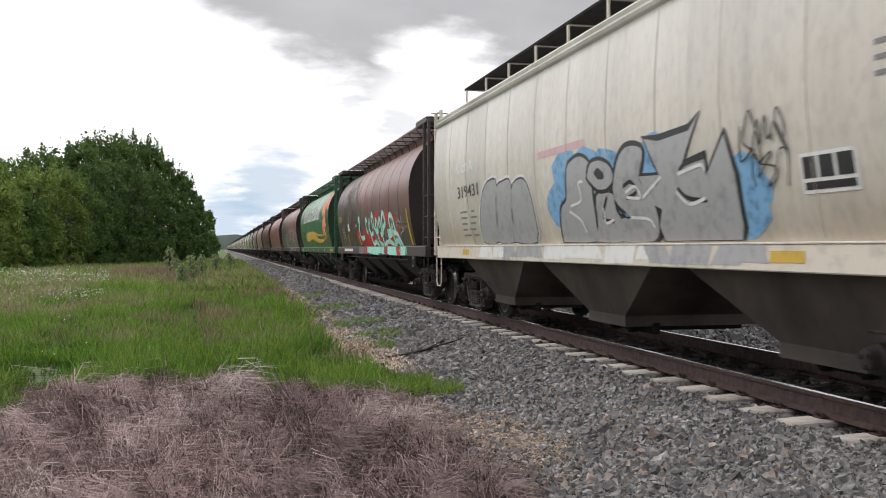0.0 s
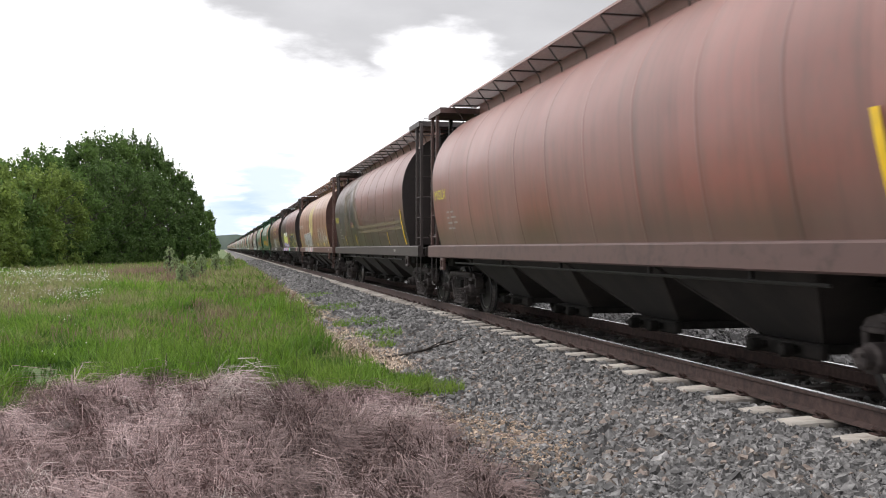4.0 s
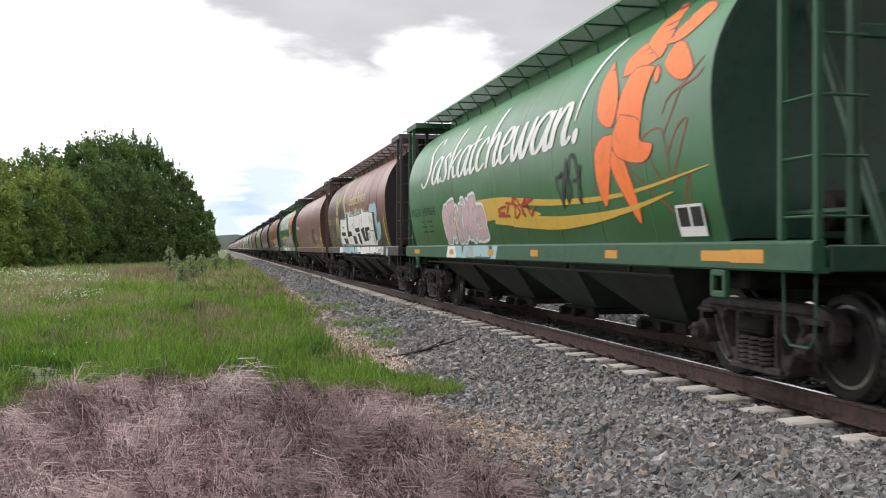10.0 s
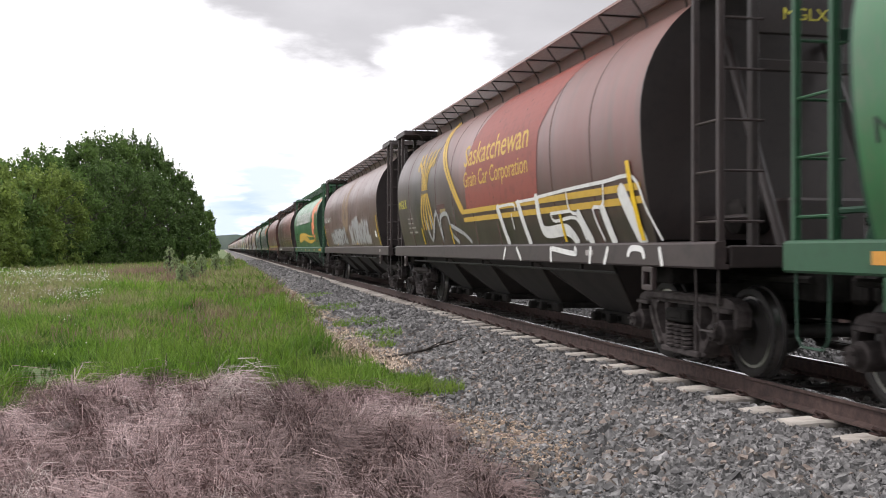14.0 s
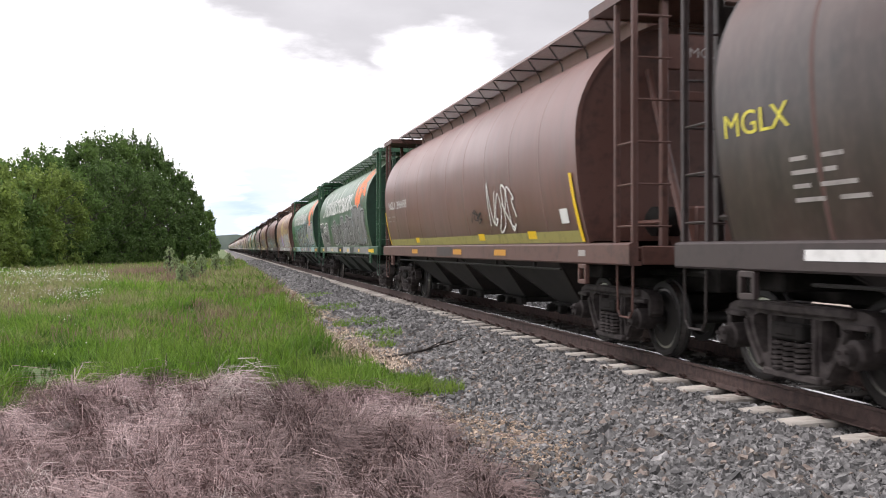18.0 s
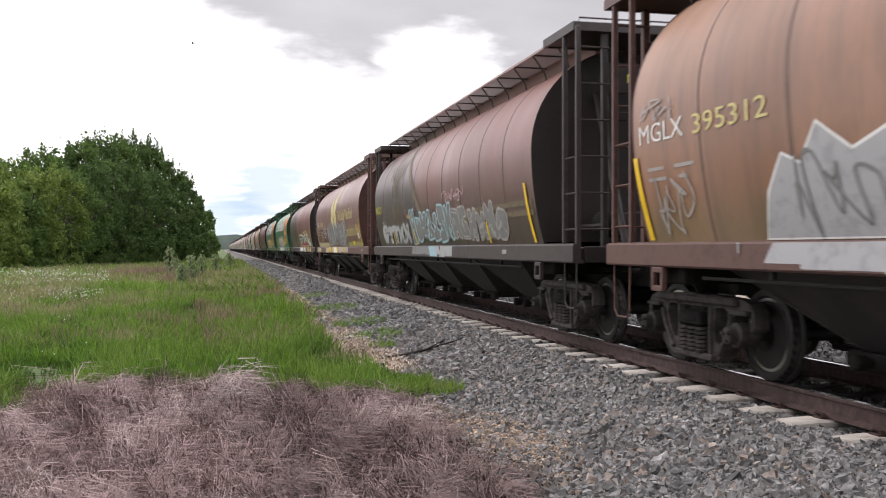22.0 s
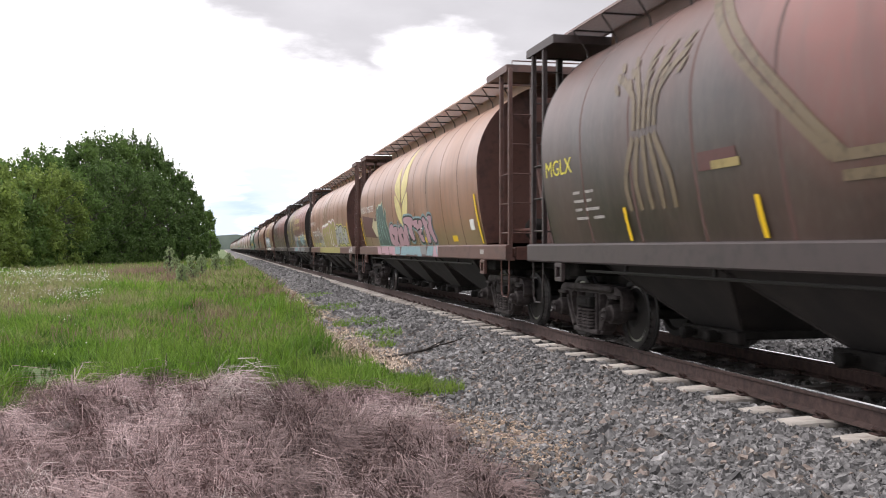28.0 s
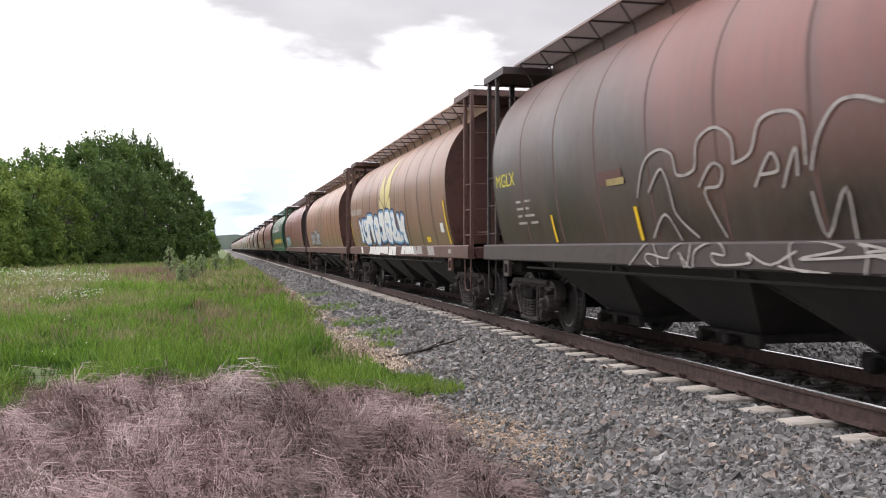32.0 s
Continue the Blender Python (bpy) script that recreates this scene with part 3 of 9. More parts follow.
def rail_mesh(y0, y1):
    prof = [(-0.075, -0.195), (0.075, -0.195), (0.075, -0.181), (0.012, -0.158), (0.012, -0.045), (0.036, -0.035), (0.036, -0.006)]
    prof += [(-a, b) for a, b in prof[::-1][:-2]] + [(-0.075, -0.181)]
    g = Geo()
    n = len(prof)
    ys = (y0, y1)
    g.add([(a, y, b) for y in ys for a, b in prof], [(k, (k + 1) % n, n + (k + 1) % n, n + k) for k in range(n)] + [tuple(range(n))[::-1], tuple(range(n, 2 * n))])
    return g.mesh("rail", RAIL_RUST)


def build_rails():
    me = rail_mesh(-40, 900)
    head = Geo().add([(x, y, z) for y in (-40, 900) for x, z in ((-0.034, -0.008), (0.034, -0.008), (0.027, 0.0), (-0.027, 0.0))],
                     [(0, 1, 5, 4), (1, 2, 6, 5), (2, 3, 7, 6), (3, 0, 4, 7), (3, 2, 1, 0), (4, 5, 6, 7)]).mesh("rail_head", RAIL_TOP)
    for tr in (TRACK, TRACK2):
        for s in (-1, 1):
            ob = new("rail", me)
            ob.matrix_basis = pose(tr + s * GAUGE / 2, 0, HEAD)
            tagged(ob, "rust-brown steel rail with a polished head", "rail", "railway rails", "structure")
            part("rail_head", head, ob, label="bright worn running surface")


build_rails()

# ---- ties: one thing each, with clips beside the rails ----
TIE_STEP = 0.69


def tie_shape(g):
    w, l, h = 0.125, 1.22, 0.10
    out = []
    for x, z, k in ((-l, 0.0, 1.0), (-0.92, 0.012, 1.02), (-0.5, -0.03, 0.9), (0.5, -0.03, 0.9), (0.92, 0.012, 1.02), (l, 0.0, 1.0)):
        out.append([(x, -w * k, z - 0.02), (x, -w * k + 0.02, z), (x, w * k - 0.02, z), (x, w * k, z - 0.02), (x, w * k * 1.1, z - h * 2), (x, -w * k * 1.1, z - h * 2)])
    vs = [p for r in out for p in r]
    fs = [(i * 6 + k, i * 6 + (k + 1) % 6, i * 6 + 6 + (k + 1) % 6, i * 6 + 6 + k) for i in range(5) for k in range(6)]
    g.add(vs, [f[::-1] for f in fs] + [tuple(range(6)), tuple(range(30, 36))[::-1]])


def clip_shape(g):
    g.tube([(0.0, -0.05, 0.0), (0.05, -0.055, 0.035), (0.075, 0.0, 0.05), (0.05, 0.055, 0.035), (0.0, 0.05, 0.0)], 0.014, 6)
    g.box((0.035, 0, -0.005), (0.09, 0.12, 0.02), 0.006)


def build_ties():
    me, cl = cached("tie", tie_shape, TIE_MAT), cached("rail_clip", clip_shape, CLIP_MAT)
    rnd = random.Random(5)
    proto = None
    for i in range(110):
        y = 4.02 + i * TIE_STEP + rnd.uniform(-0.03, 0.03)
        ob = new("tie", me)
        ob.matrix_basis = pose(TRACK + rnd.uniform(-0.03, 0.03), y, -0.238 + rnd.uniform(-0.008, 0.008), 0, 0, rnd.uniform(-1, 1))
        tagged(ob, "pale weathered concrete railway tie bedded in ballast", "tie", "ties under the track")
        if i < 45:
            for s in (-1, 1):
                for t in (-1, 1):
                    part("rail_clip", cl, ob, at=pose(s * GAUGE / 2 + t * 0.075, 0, 0.02, 0, 0, 0 if t > 0 else 180))
    for tr, a, b, mat, label in ((TRACK, 4.02 + 110 * TIE_STEP, 400, TIE_MAT, "rows of pale ties further down the line"), (TRACK2, 4, 120, DARK_TIE, "dark wooden ties of the second track")):
        g, y = Geo(), a
        while y < b:
            g.box((0, y, -0.288), (2.44, 0.25, 0.10), 0.01)
            y += TIE_STEP
        ob = new("distant_ties", g.mesh("distant_ties", mat))
        ob.matrix_basis = pose(tr, 0, 0)
        tagged(ob, label, "ties", kind="stuff")


build_ties()


# ---- ballast stones ----
def stones(name, n, xr, yr, size, zfun, seed, label, mat=STONE_MAT, weight=None, spot=None):
    rs = np.random.RandomState(seed)
    base = np.array([(1, 0, 0), (-1, 0, 0), (0, 1, 0), (0, -1, 0), (0, 0, 1), (0, 0, -1)], dtype=float)
    corner = np.array([(sx, sy, sz) for sx in (-1, 1) for sy in (-1, 1) for sz in (-1, 1)], dtype=float) * 0.72
    # eight-cornered rough blocks
    faces = np.array([(0, 1, 3, 2), (4, 6, 7, 5), (0, 4, 5, 1), (2, 3, 7, 6), (0, 2, 6, 4), (1, 5, 7, 3)])
    x = rs.uniform(*xr, n)
    y = yr[0] + (yr[1] - yr[0]) * rs.uniform(0, 1, n) ** (weight or 1.0)
    if spot:                                    # gathered round a place: centre and spread
        x, y = spot[0] + rs.normal(0, spot[2], n), spot[1] + rs.normal(0, spot[3], n)
    if name == "ballast_slope":
        keep = rs.uniform(0, 1, n) < np.clip((x - xr[0]) / 0.9 - 0.12 * (y > 13.5), 0.02, 1)
        x, y = x[keep], y[keep]
        n = len(x)
    s = size * rs.lognormal(0, 0.28, n)
    jit = 1 + rs.uniform(-0.45, 0.35, (n, 8, 3))
    pts = corner[None] * jit * np.stack([s, s * rs.uniform(0.6, 1, n), s * rs.uniform(0.45, 0.85, n)], 1)[:, None, :] * 0.5
    q = rs.normal(size=(n, 4))
    q /= np.linalg.norm(q, axis=1)[:, None]
    w, a, b, c = q.T
    R = np.stack([1 - 2 * (b * b + c * c), 2 * (a * b - c * w), 2 * (a * c + b * w), 2 * (a * b + c * w), 1 - 2 * (a * a + c * c), 2 * (b * c - a * w),
                  2 * (a * c - b * w), 2 * (b * c + a * w), 1 - 2 * (a * a + b * b)], 1).reshape(n, 3, 3)
    pts = np.einsum("nij,nkj->nki", R, pts)
    z = np.array([zfun(p, r) for p, r in zip(x, y)]) + s * 0.16 + rs.uniform(0, 0.02, n)
    pts += np.stack([x, y, z], 1)[:, None, :]
    me = soup(name, pts.reshape(-1, 3), (faces[None] + np.arange(n)[:, None, None] * 8).reshape(-1, 4), mat)
    ob = new(name, me)
    tagged(ob, label, "gravel", kind="stuff")


BALLAST = "grey crushed-stone ballast along the track"
stones("ballast_slope", 48000, (2.0, 4.85), (4.8, 18), 0.057, ground_z, 1, BALLAST, weight=1.4)
stones("ballast_slope", 15000, (2.0, 4.75), (18, 46), 0.085, ground_z, 2, BALLAST, weight=1.6)
stones("ballast_slope", 12000, (2.3, 4.75), (44, 130), 0.15, ground_z, 9, BALLAST, weight=1.5)
stones("ballast_behind", 9000, (2.5, 13.0), (-14, 4.2), 0.07, ground_z, 12, BALLAST)
stones("ballast_shoulder", 9000, (4.5, 5.1), (4.4, 26), 0.057, lambda x, y: BED - 0.035, 3, BALLAST, weight=1.4)
stones("ballast_between_rails", 9000, (5.1, 7.7), (4.0, 30), 0.062, lambda x, y: BED - 0.045, 4, "ballast between the rails, shade under the train put into its colour", SHADED_STONE, 1.3)
stones("warm_ballast", 2600, (2.1, 4.85), (4.4, 20), 0.060, lambda x, y: ground_z(x, y) + 0.012, 8, "tan and reddish stones among the grey ballast", WARM_STONE, 1.4)
stones("sandy_grit", 1800, (0.9, 2.6), (4.2, 9.5), 0.028, lambda x, y: ground_z(x, y) + 0.008, 7, "sandy grit and small stones at the edge of the straw", GRIT_MAT, 1.0)
stones("sandy_grit", 3400, (2, 3), (6, 10), 0.024, lambda x, y: ground_z(x, y) + 0.022, 10, "patch of pale sandy grit beside the ballast", GRIT_MAT, 1.0, (2.62, 8.25, 0.20, 0.62))
stones("sandy_grit", 1500, (2, 3), (6, 10), 0.022, lambda x, y: ground_z(x, y) + 0.018, 13, "patch of pale sandy grit beside the ballast", GRIT_MAT, 1.0, (2.30, 9.6, 0.16, 0.7))
stones("straw_litter", 9000, (1.85, 2.65), (13.6, 34), 0.036, lambda x, y: ground_z(x, y) + 0.02, 11, "tan litter along the foot of the ballast", GRIT_MAT, 1.3)
stones("ballast_between_tracks", 16000, (7.6, 13.2), (6.0, 40), 0.08, lambda x, y: BED - 0.02, 6, BALLAST, weight=1.2)


# ---- grain hopper cars ----
CAR_L = 18.30                   # coupled length
BODY_HALF = 7.35                 # half length of the shell
SILL_LO, SILL_HI, SILL_W = 1.08, 1.34, 1.50
WIDE, WIDE_Z, TOP_Z = 1.63, 2.75, 4.27


def half_width(z):
    """Half width of the rounded shell at height z."""
    if z >= WIDE_Z:
        return WIDE * math.sqrt(max(0.0, 1 - ((z - WIDE_Z) / (TOP_Z + 0.02 - WIDE_Z)) ** 2))
    return WIDE - 0.20 * ((WIDE_Z - z) / (WIDE_Z - SILL_HI)) ** 2


def section(n_low=7, n_top=13):
    """Outline of the shell on the near side from the sill up, then over to the other side."""
    pts = [(half_width(SILL_HI + (WIDE_Z - SILL_HI) * i / n_low), SILL_HI + (WIDE_Z - SILL_HI) * i / n_low) for i in range(n_low)]
    for i in range(n_top):
        a = (math.pi / 2) * i / (n_top - 1) * 0.86
        pts.append((WIDE * math.cos(a), WIDE_Z + (TOP_Z + 0.02 - WIDE_Z) * math.sin(a)))
    return [(-w, z) for w, z in pts] + [(w, z) for w, z in pts[::-1]]


def shell(g):
    sec = section()
    ys = [BODY_HALF - i * 2 * BODY_HALF / 12 for i in range(13)]
    n = len(sec)
    g.add([(x, y, z) for y in ys for x, z in sec], [(i * n + k, i * n + k + 1, (i + 1) * n + k + 1, (i + 1) * n + k) for i in range(12) for k in range(n - 1)])


def bulkhead(g):
    sec = section()
    n = len(sec)
    # a dished end plate with a raised rim
    cz = 2.6
    ring2 = [(x * 0.965, z + (cz - z) * 0.03) for x, z in sec]
    g.add([(x, 0.0, z) for x, z in sec] + [(x * 1.003, 0.03, z + (z - cz) * 0.003) for x, z in sec] + [(x, 0.03, z) for x, z in ring2] + [(x, -0.02, z) for x, z in ring2],
          [(j * n + k, j * n + k + 1, (j + 1) * n + k + 1, (j + 1) * n + k) for j in range(3) for k in range(n - 1)] + [tuple(3 * n + k for k in range(n))[::-1]])


def weld_seam(g):
    sec = section()
    n = len(sec)
    vs = []
    for dy, k in ((-0.03, 0.0), (-0.012, 0.004), (0.012, 0.004), (0.03, 0.0)):
        vs += [(x * (1 + k / WIDE), dy, z + k * (z - WIDE_Z) / 1.5) for x, z in sec]
    g.add(vs, [(j * n + i, j * n + i + 1, (j + 1) * n + i + 1, (j + 1) * n + i) for j in range(3) for i in range(n - 1)])


def side_sill(g):
    # a pressed channel with a ledge on top; outer face at -SILL_W
    o = [(-SILL_W + 0.12, SILL_HI + 0.012), (-SILL_W + 0.02, SILL_HI), (-SILL_W, SILL_HI - 0.02), (-SILL_W, SILL_LO + 0.02), (-SILL_W + 0.02, SILL_LO), (-SILL_W + 0.16, SILL_LO), (-SILL_W + 0.16, SILL_LO + 0.05), (-SILL_W + 0.12, SILL_LO + 0.05)]
    n = len(o)
    ys = (-8.74, 8.42)
    g.add([(x, y, z) for y in ys for x, z in o], [(k, n + k, n + (k + 1) % n, (k + 1) % n) for k in range(n)] + [tuple(range(n)), tuple(range(n, 2 * n))[::-1]])


def hopper_bay(g):
    # a pyramid bin below the sill, standing on its gate frame
    top = [(-1.36, -1.62, 1.30), (1.36, -1.62, 1.30), (1.36, 1.62, 1.30), (-1.36, 1.62, 1.30)]
    mid = [(-1.33, -1.55, 1.12), (1.33, -1.55, 1.12), (1.33, 1.55, 1.12), (-1.33, 1.55, 1.12)]
    low = [(-0.54, -0.52, 0.38), (0.54, -0.52, 0.38), (0.54, 0.52, 0.38), (-0.54, 0.52, 0.38)]
    g.add(top + mid + low, [(0, 1, 5, 4), (1, 2, 6, 5), (2, 3, 7, 6), (3, 0, 4, 7), (4, 5, 9, 8), (5, 6, 10, 9), (6, 7, 11, 10), (7, 4, 8, 11), (8, 9, 10, 11)])
    # stiffening flanges down the corners
    for s in (-1, 1):
        g.tube([(-1.335, s * 1.55, 1.12), (-0.545, s * 0.52, 0.39)], 0.02, 6)


def discharge_gate(g):
    g.box((0, 0, 0.335), (1.26, 1.16, 0.10), 0.015)
    g.box((-0.62, 0, 0.31), (0.10, 1.30, 0.15), 0.02)
    g.lathe([(-0.86, 0.05), (-0.84, 0.07), (-0.74, 0.07), (-0.72, 0.04), (-0.4, 0.04)], (0, 0.28, 0.31), 0, 10)
    g.lathe([(-0.86, 0.05), (-0.84, 0.07), (-0.74, 0.07), (-0.72, 0.04), (-0.4, 0.04)], (0, -0.28, 0.31), 0, 10)


def train_pipe(g):
    g.tube([(-1.40, -6.2, 0.985), (-1.40, 6.2, 0.985)], 0.018, 6)
    for y in (-5.0, -2.9, 0.0, 2.9, 5.0):
        g.box((-1.38, y, 1.03), (0.05, 0.04, 0.12), 0.008)


def center_sill(g):
    g.box((0, 0, 0.95), (0.36, 16.6, 0.34), 0.02)


def slope_sheet(g):
    # end floor plate falling from the bulkhead towards the first bay
    g.add([(-1.3, 7.1, 1.95), (1.3, 7.1, 1.95), (1.3, 5.2, 1.15), (-1.3, 5.2, 1.15), (-1.3, 7.1, 1.90), (1.3, 7.1, 1.90), (1.3, 5.2, 1.10), (-1.3, 5.2, 1.10)],
          [(0, 1, 2, 3), (7, 6, 5, 4), (0, 4, 5, 1), (1, 5, 6, 2), (2, 6, 7, 3), (3, 7, 4, 0)])


def end_platform(g):
    g.box((0, 8.05, 1.22), (2.70, 1.20, 0.16), 0.02)
    g.box((0, 8.68, 1.20), (2.62, 0.06, 0.22), 0.02)


def end_frame(g):
    # two raking braces, corner posts and a shear plate behind the ladders
    for s in (-1, 1):
        g.tube([(s * 0.62, 8.48, 1.30), (s * 0.62, 7.40, 3.6)], 0.055, 8)
        g.box((s * 0.95, 8.50, 2.75), (0.09, 0.09, 2.95), 0.012)
        g.tube([(s * 0.95, 8.50, 1.6), (s * 0.95, 7.45, 1.6)], 0.03, 6)
    g.box((0, 8.48, 3.62), (1.9, 0.05, 0.42), 0.012)
    g.box((0, 8.48, 3.1), (1.9, 0.05, 0.12), 0.012)
    g.box((0, 8.0, 1.55), (0.9, 0.7, 0.5), 0.03)


def roof_end(g):
    # the walkway across the end of the roof
    g.box((0, 8.0, 4.27), (2.80, 1.16, 0.05), 0.01)


def roof_end_rim(g):
    # an angle-iron frame round it, in one piece
    o, i = ((1.45, 7.38), (1.45, 8.62)), ((1.40, 7.43), (1.40, 8.57))
    vs = []
    for z in (4.225, 4.345):
        for (x0, y0), (x1, y1) in (o, i):
            vs += [(-x0, y0, z), (x0, y0, z), (x1, y1, z), (-x1, y1, z)]
    fs = []
    for k in range(4):
        j = (k + 1) % 4
        fs += [(k, j, 8 + j, 8 + k), (4 + j, 4 + k, 12 + k, 12 + j), (8 + k, 8 + j, 12 + j, 12 + k), (j, k, 4 + k, 4 + j)]
    g.add(vs, fs)


def grab_rail(g):
    g.tube([(-1.3, 8.45, 4.30), (-1.3, 8.45, 4.44), (1.3, 8.45, 4.44), (1.3, 8.45, 4.30)], 0.012, 6)


def ladder(g):
    for y in (0.0, 0.50):
        g.box((0, y, 2.70), (0.07, 0.055, 3.15), 0.01)


def rung(g):
    g.tube([(0, 0.0, 0), (0, 0.50, 0)], 0.013, 6)


def end_rung(g):
    g.tube([(0, 0, 0), (0.46, 0, 0)], 0.013, 6)


def plain_box(g, c, s):
    x, y, z = (v / 2 for v in s)
    g.add([(c[0] + i * x, c[1] + j * y, c[2] + k * z) for i in (-1, 1) for j in (-1, 1) for k in (-1, 1)], [(0, 1, 3, 2), (4, 6, 7, 5), (0, 4, 5, 1), (2, 3, 7, 6), (0, 2, 6, 4), (1, 5, 7, 3)])


def walkway(g):
    # running board of expanded metal on the near side of the roof hatch
    g.box((-0.90, 0, 4.395), (0.56, 15.2, 0.012), 0.004)


def walkway_edge(g):
    for x in (-1.19, -0.62):
        plain_box(g, (x, 0, 4.39), (0.02, 15.2, 0.035))
    for x in (0.62, 1.19):
        plain_box(g, (x, 0, 4.39), (0.02, 15.2, 0.035))


def walkway_bracket(g):
    foot = half_width(4.0)
    # a flat cross-bar under the grating and a bent rod down to the roof
    g.box((-0.90, 0, 4.372), (0.58, 0.035, 0.022), 0.005)
    g.tube([(-1.185, 0, 4.375), (-1.19, 0.02, 4.35), (-foot - 0.035, 0.05, 4.10), (-foot - 0.02, 0.055, 4.06), (-foot - 0.01, 0.055, 3.99)], 0.012, 6)


def roof_hatch(g):
    g.box((0, 0, 4.28), (1.20, 14.6, 0.24), 0.02)
    g.box((0, 0, 4.43), (0.6, 13.4, 0.10), 0.03)
    for k in range(9):
        g.box((0, -6.0 + k * 1.5, 4.49), (0.68, 0.07, 0.05), 0.01)


def stirrup(g):
    g.tube([(0, 0.0, 1.1), (0, 0.02, 0.55), (0, 0.10, 0.47), (0, 0.36, 0.47), (0, 0.44, 0.55), (0, 0.46, 1.1)], 0.013, 6)


def jack_pad(g):
    for a, b, c, d in ((0.11, 0, 0.05, 0.25), (-0.11, 0, 0.05, 0.25), (0, 0.10, 0.22, 0.06), (0, -0.10, 0.22, 0.06)):
        g.box((0, a, b), (0.06, c, d), 0.008)


def body_bolster(g):
    # the cross beam that carries the body on the truck's centre plate
    g.box((0, 0, 0.99), (2.66, 0.46, 0.18), 0.02)
    g.box((0, 0, 0.88), (0.8, 0.6, 0.10), 0.02)
    for s in (-1, 1):                      # stub-sill webs, plates and pipes added to close the bright gap underneath
        g.box((s * 0.30, 0, 0.93), (0.34, 3.3, 0.34), 0.02)
        g.tube([(s * 0.62, -1.7, 0.98), (s * 0.62, 1.7, 0.98)], 0.04, 6)


def coupler(g):
    g.box((0, 8.7, 0.88), (0.20, 0.6, 0.22), 0.03)
    g.box((0.03, 9.02, 0.88), (0.30, 0.24, 0.28), 0.05)
    g.tube([(-0.45, 8.3, 0.95), (-0.42, 8.6, 0.72), (-0.3, 8.95, 0.50), (-0.2, 9.12, 0.48)], 0.03, 8)


def brake_wheel(g):
    pts = [(0.28 * math.cos(a * math.tau / 20), 0, 0.28 * math.sin(a * math.tau / 20)) for a in range(21)]
    g.tube(pts, 0.018, 6, False)
    for k in range(5):
        a = k * math.tau / 5
        g.tube([(0, 0, 0), (0.28 * math.cos(a), 0, 0.28 * math.sin(a))], 0.014, 6)


def air_tank(g):
    g.lathe([(-0.75, 0.02), (-0.74, 0.12), (-0.68, 0.19), (0.68, 0.19), (0.74, 0.12), (0.75, 0.02)], (0.1, 7.85, 1.62), 0, 14)
    g.tube([(-0.6, 7.9, 1.62), (-0.9, 7.95, 1.5), (-0.9, 7.95, 1.3)], 0.025, 6)


def side_frame(g):
    """Truck side casting: pedestal jaws over the bearings, a spring window and two rounded windows beside it."""
    half = [(0.42, 0.79), (0.96, 0.77), (1.09, 0.73), (1.15, 0.65), (1.15, 0.50), (1.09, 0.46), (1.07, 0.62), (0.79, 0.62), (0.77, 0.52), (0.66, 0.33), (0.54, 0.17), (0.42, 0.11), (0.30, 0.10)]
    outer = half + [(-a, b) for a, b in half[::-1]]
    win = [(0.40, 0.66), (0.56, 0.675), (0.655, 0.64), (0.665, 0.56), (0.56, 0.36), (0.49, 0.29), (0.42, 0.31), (0.39, 0.40)]
    loops = [outer, [(-0.27, 0.19), (0.27, 0.19), (0.29, 0.665), (-0.29, 0.665)], win, [(-a, b) for a, b in win[::-1]]]
    tris = geometry.tessellate_polygon([[Vector((a, b, 0)) for a, b in lp] for lp in loops])
    flat = [p for lp in loops for p in lp]
    n = len(flat)
    faces = [t for t in tris] + [tuple(i + n for i in t[::-1]) for t in tris]
    o = 0
    for lp in loops:
        k = len(lp)
        faces += [(o + i, o + (i + 1) % k, n + o + (i + 1) % k, n + o + i) for i in range(k)]
        o += k
    g.add([(-0.08, a, b) for a, b in flat] + [(0.08, a, b) for a, b in flat], faces)
    # raised ribs of the casting
    g.box((-0.09, 0, 0.74), (0.09, 1.75, 0.085), 0.03)
    for s in (-1, 1):
        g.box((-0.09, s * 0.335, 0.42), (0.05, 0.055, 0.50), 0.02)
        g.tube([(-0.09, s * 0.76, 0.60), (-0.09, s * 0.68, 0.42), (-0.09, s * 0.50, 0.19)], 0.035, 6)
        g.box((-0.09, s * 0.94, 0.645), (0.10, 0.30, 0.05), 0.015)
    g.box((-0.09, 0, 0.145), (0.10, 0.86, 0.07), 0.02)


def spring_coil(g):
    pts = []
    for k in range(55):
        a = k * math.tau / 9
        pts.append((0.088 * math.cos(a), 0.088 * math.sin(a), 0.18 + 0.27 * k / 54))
    g.tube(pts, 0.019, 5)


def bolster(g):
    g.box((0, 0, 0.60), (2.15, 0.36, 0.22), 0.04)
    g.box((0, 0, 0.78), (0.7, 0.5, 0.12), 0.03)
    for s in (-1, 1):
        g.box((s * 1.02, 0, 0.54), (0.30, 0.50, 0.15), 0.02)
        g.box((s * 1.15, 0, 0.55), (0.06, 0.30, 0.09), 0.012)
        g.tube([(s * 0.6, -0.7, 0.42), (s * 0.6, 0.7, 0.42)], 0.045, 6)


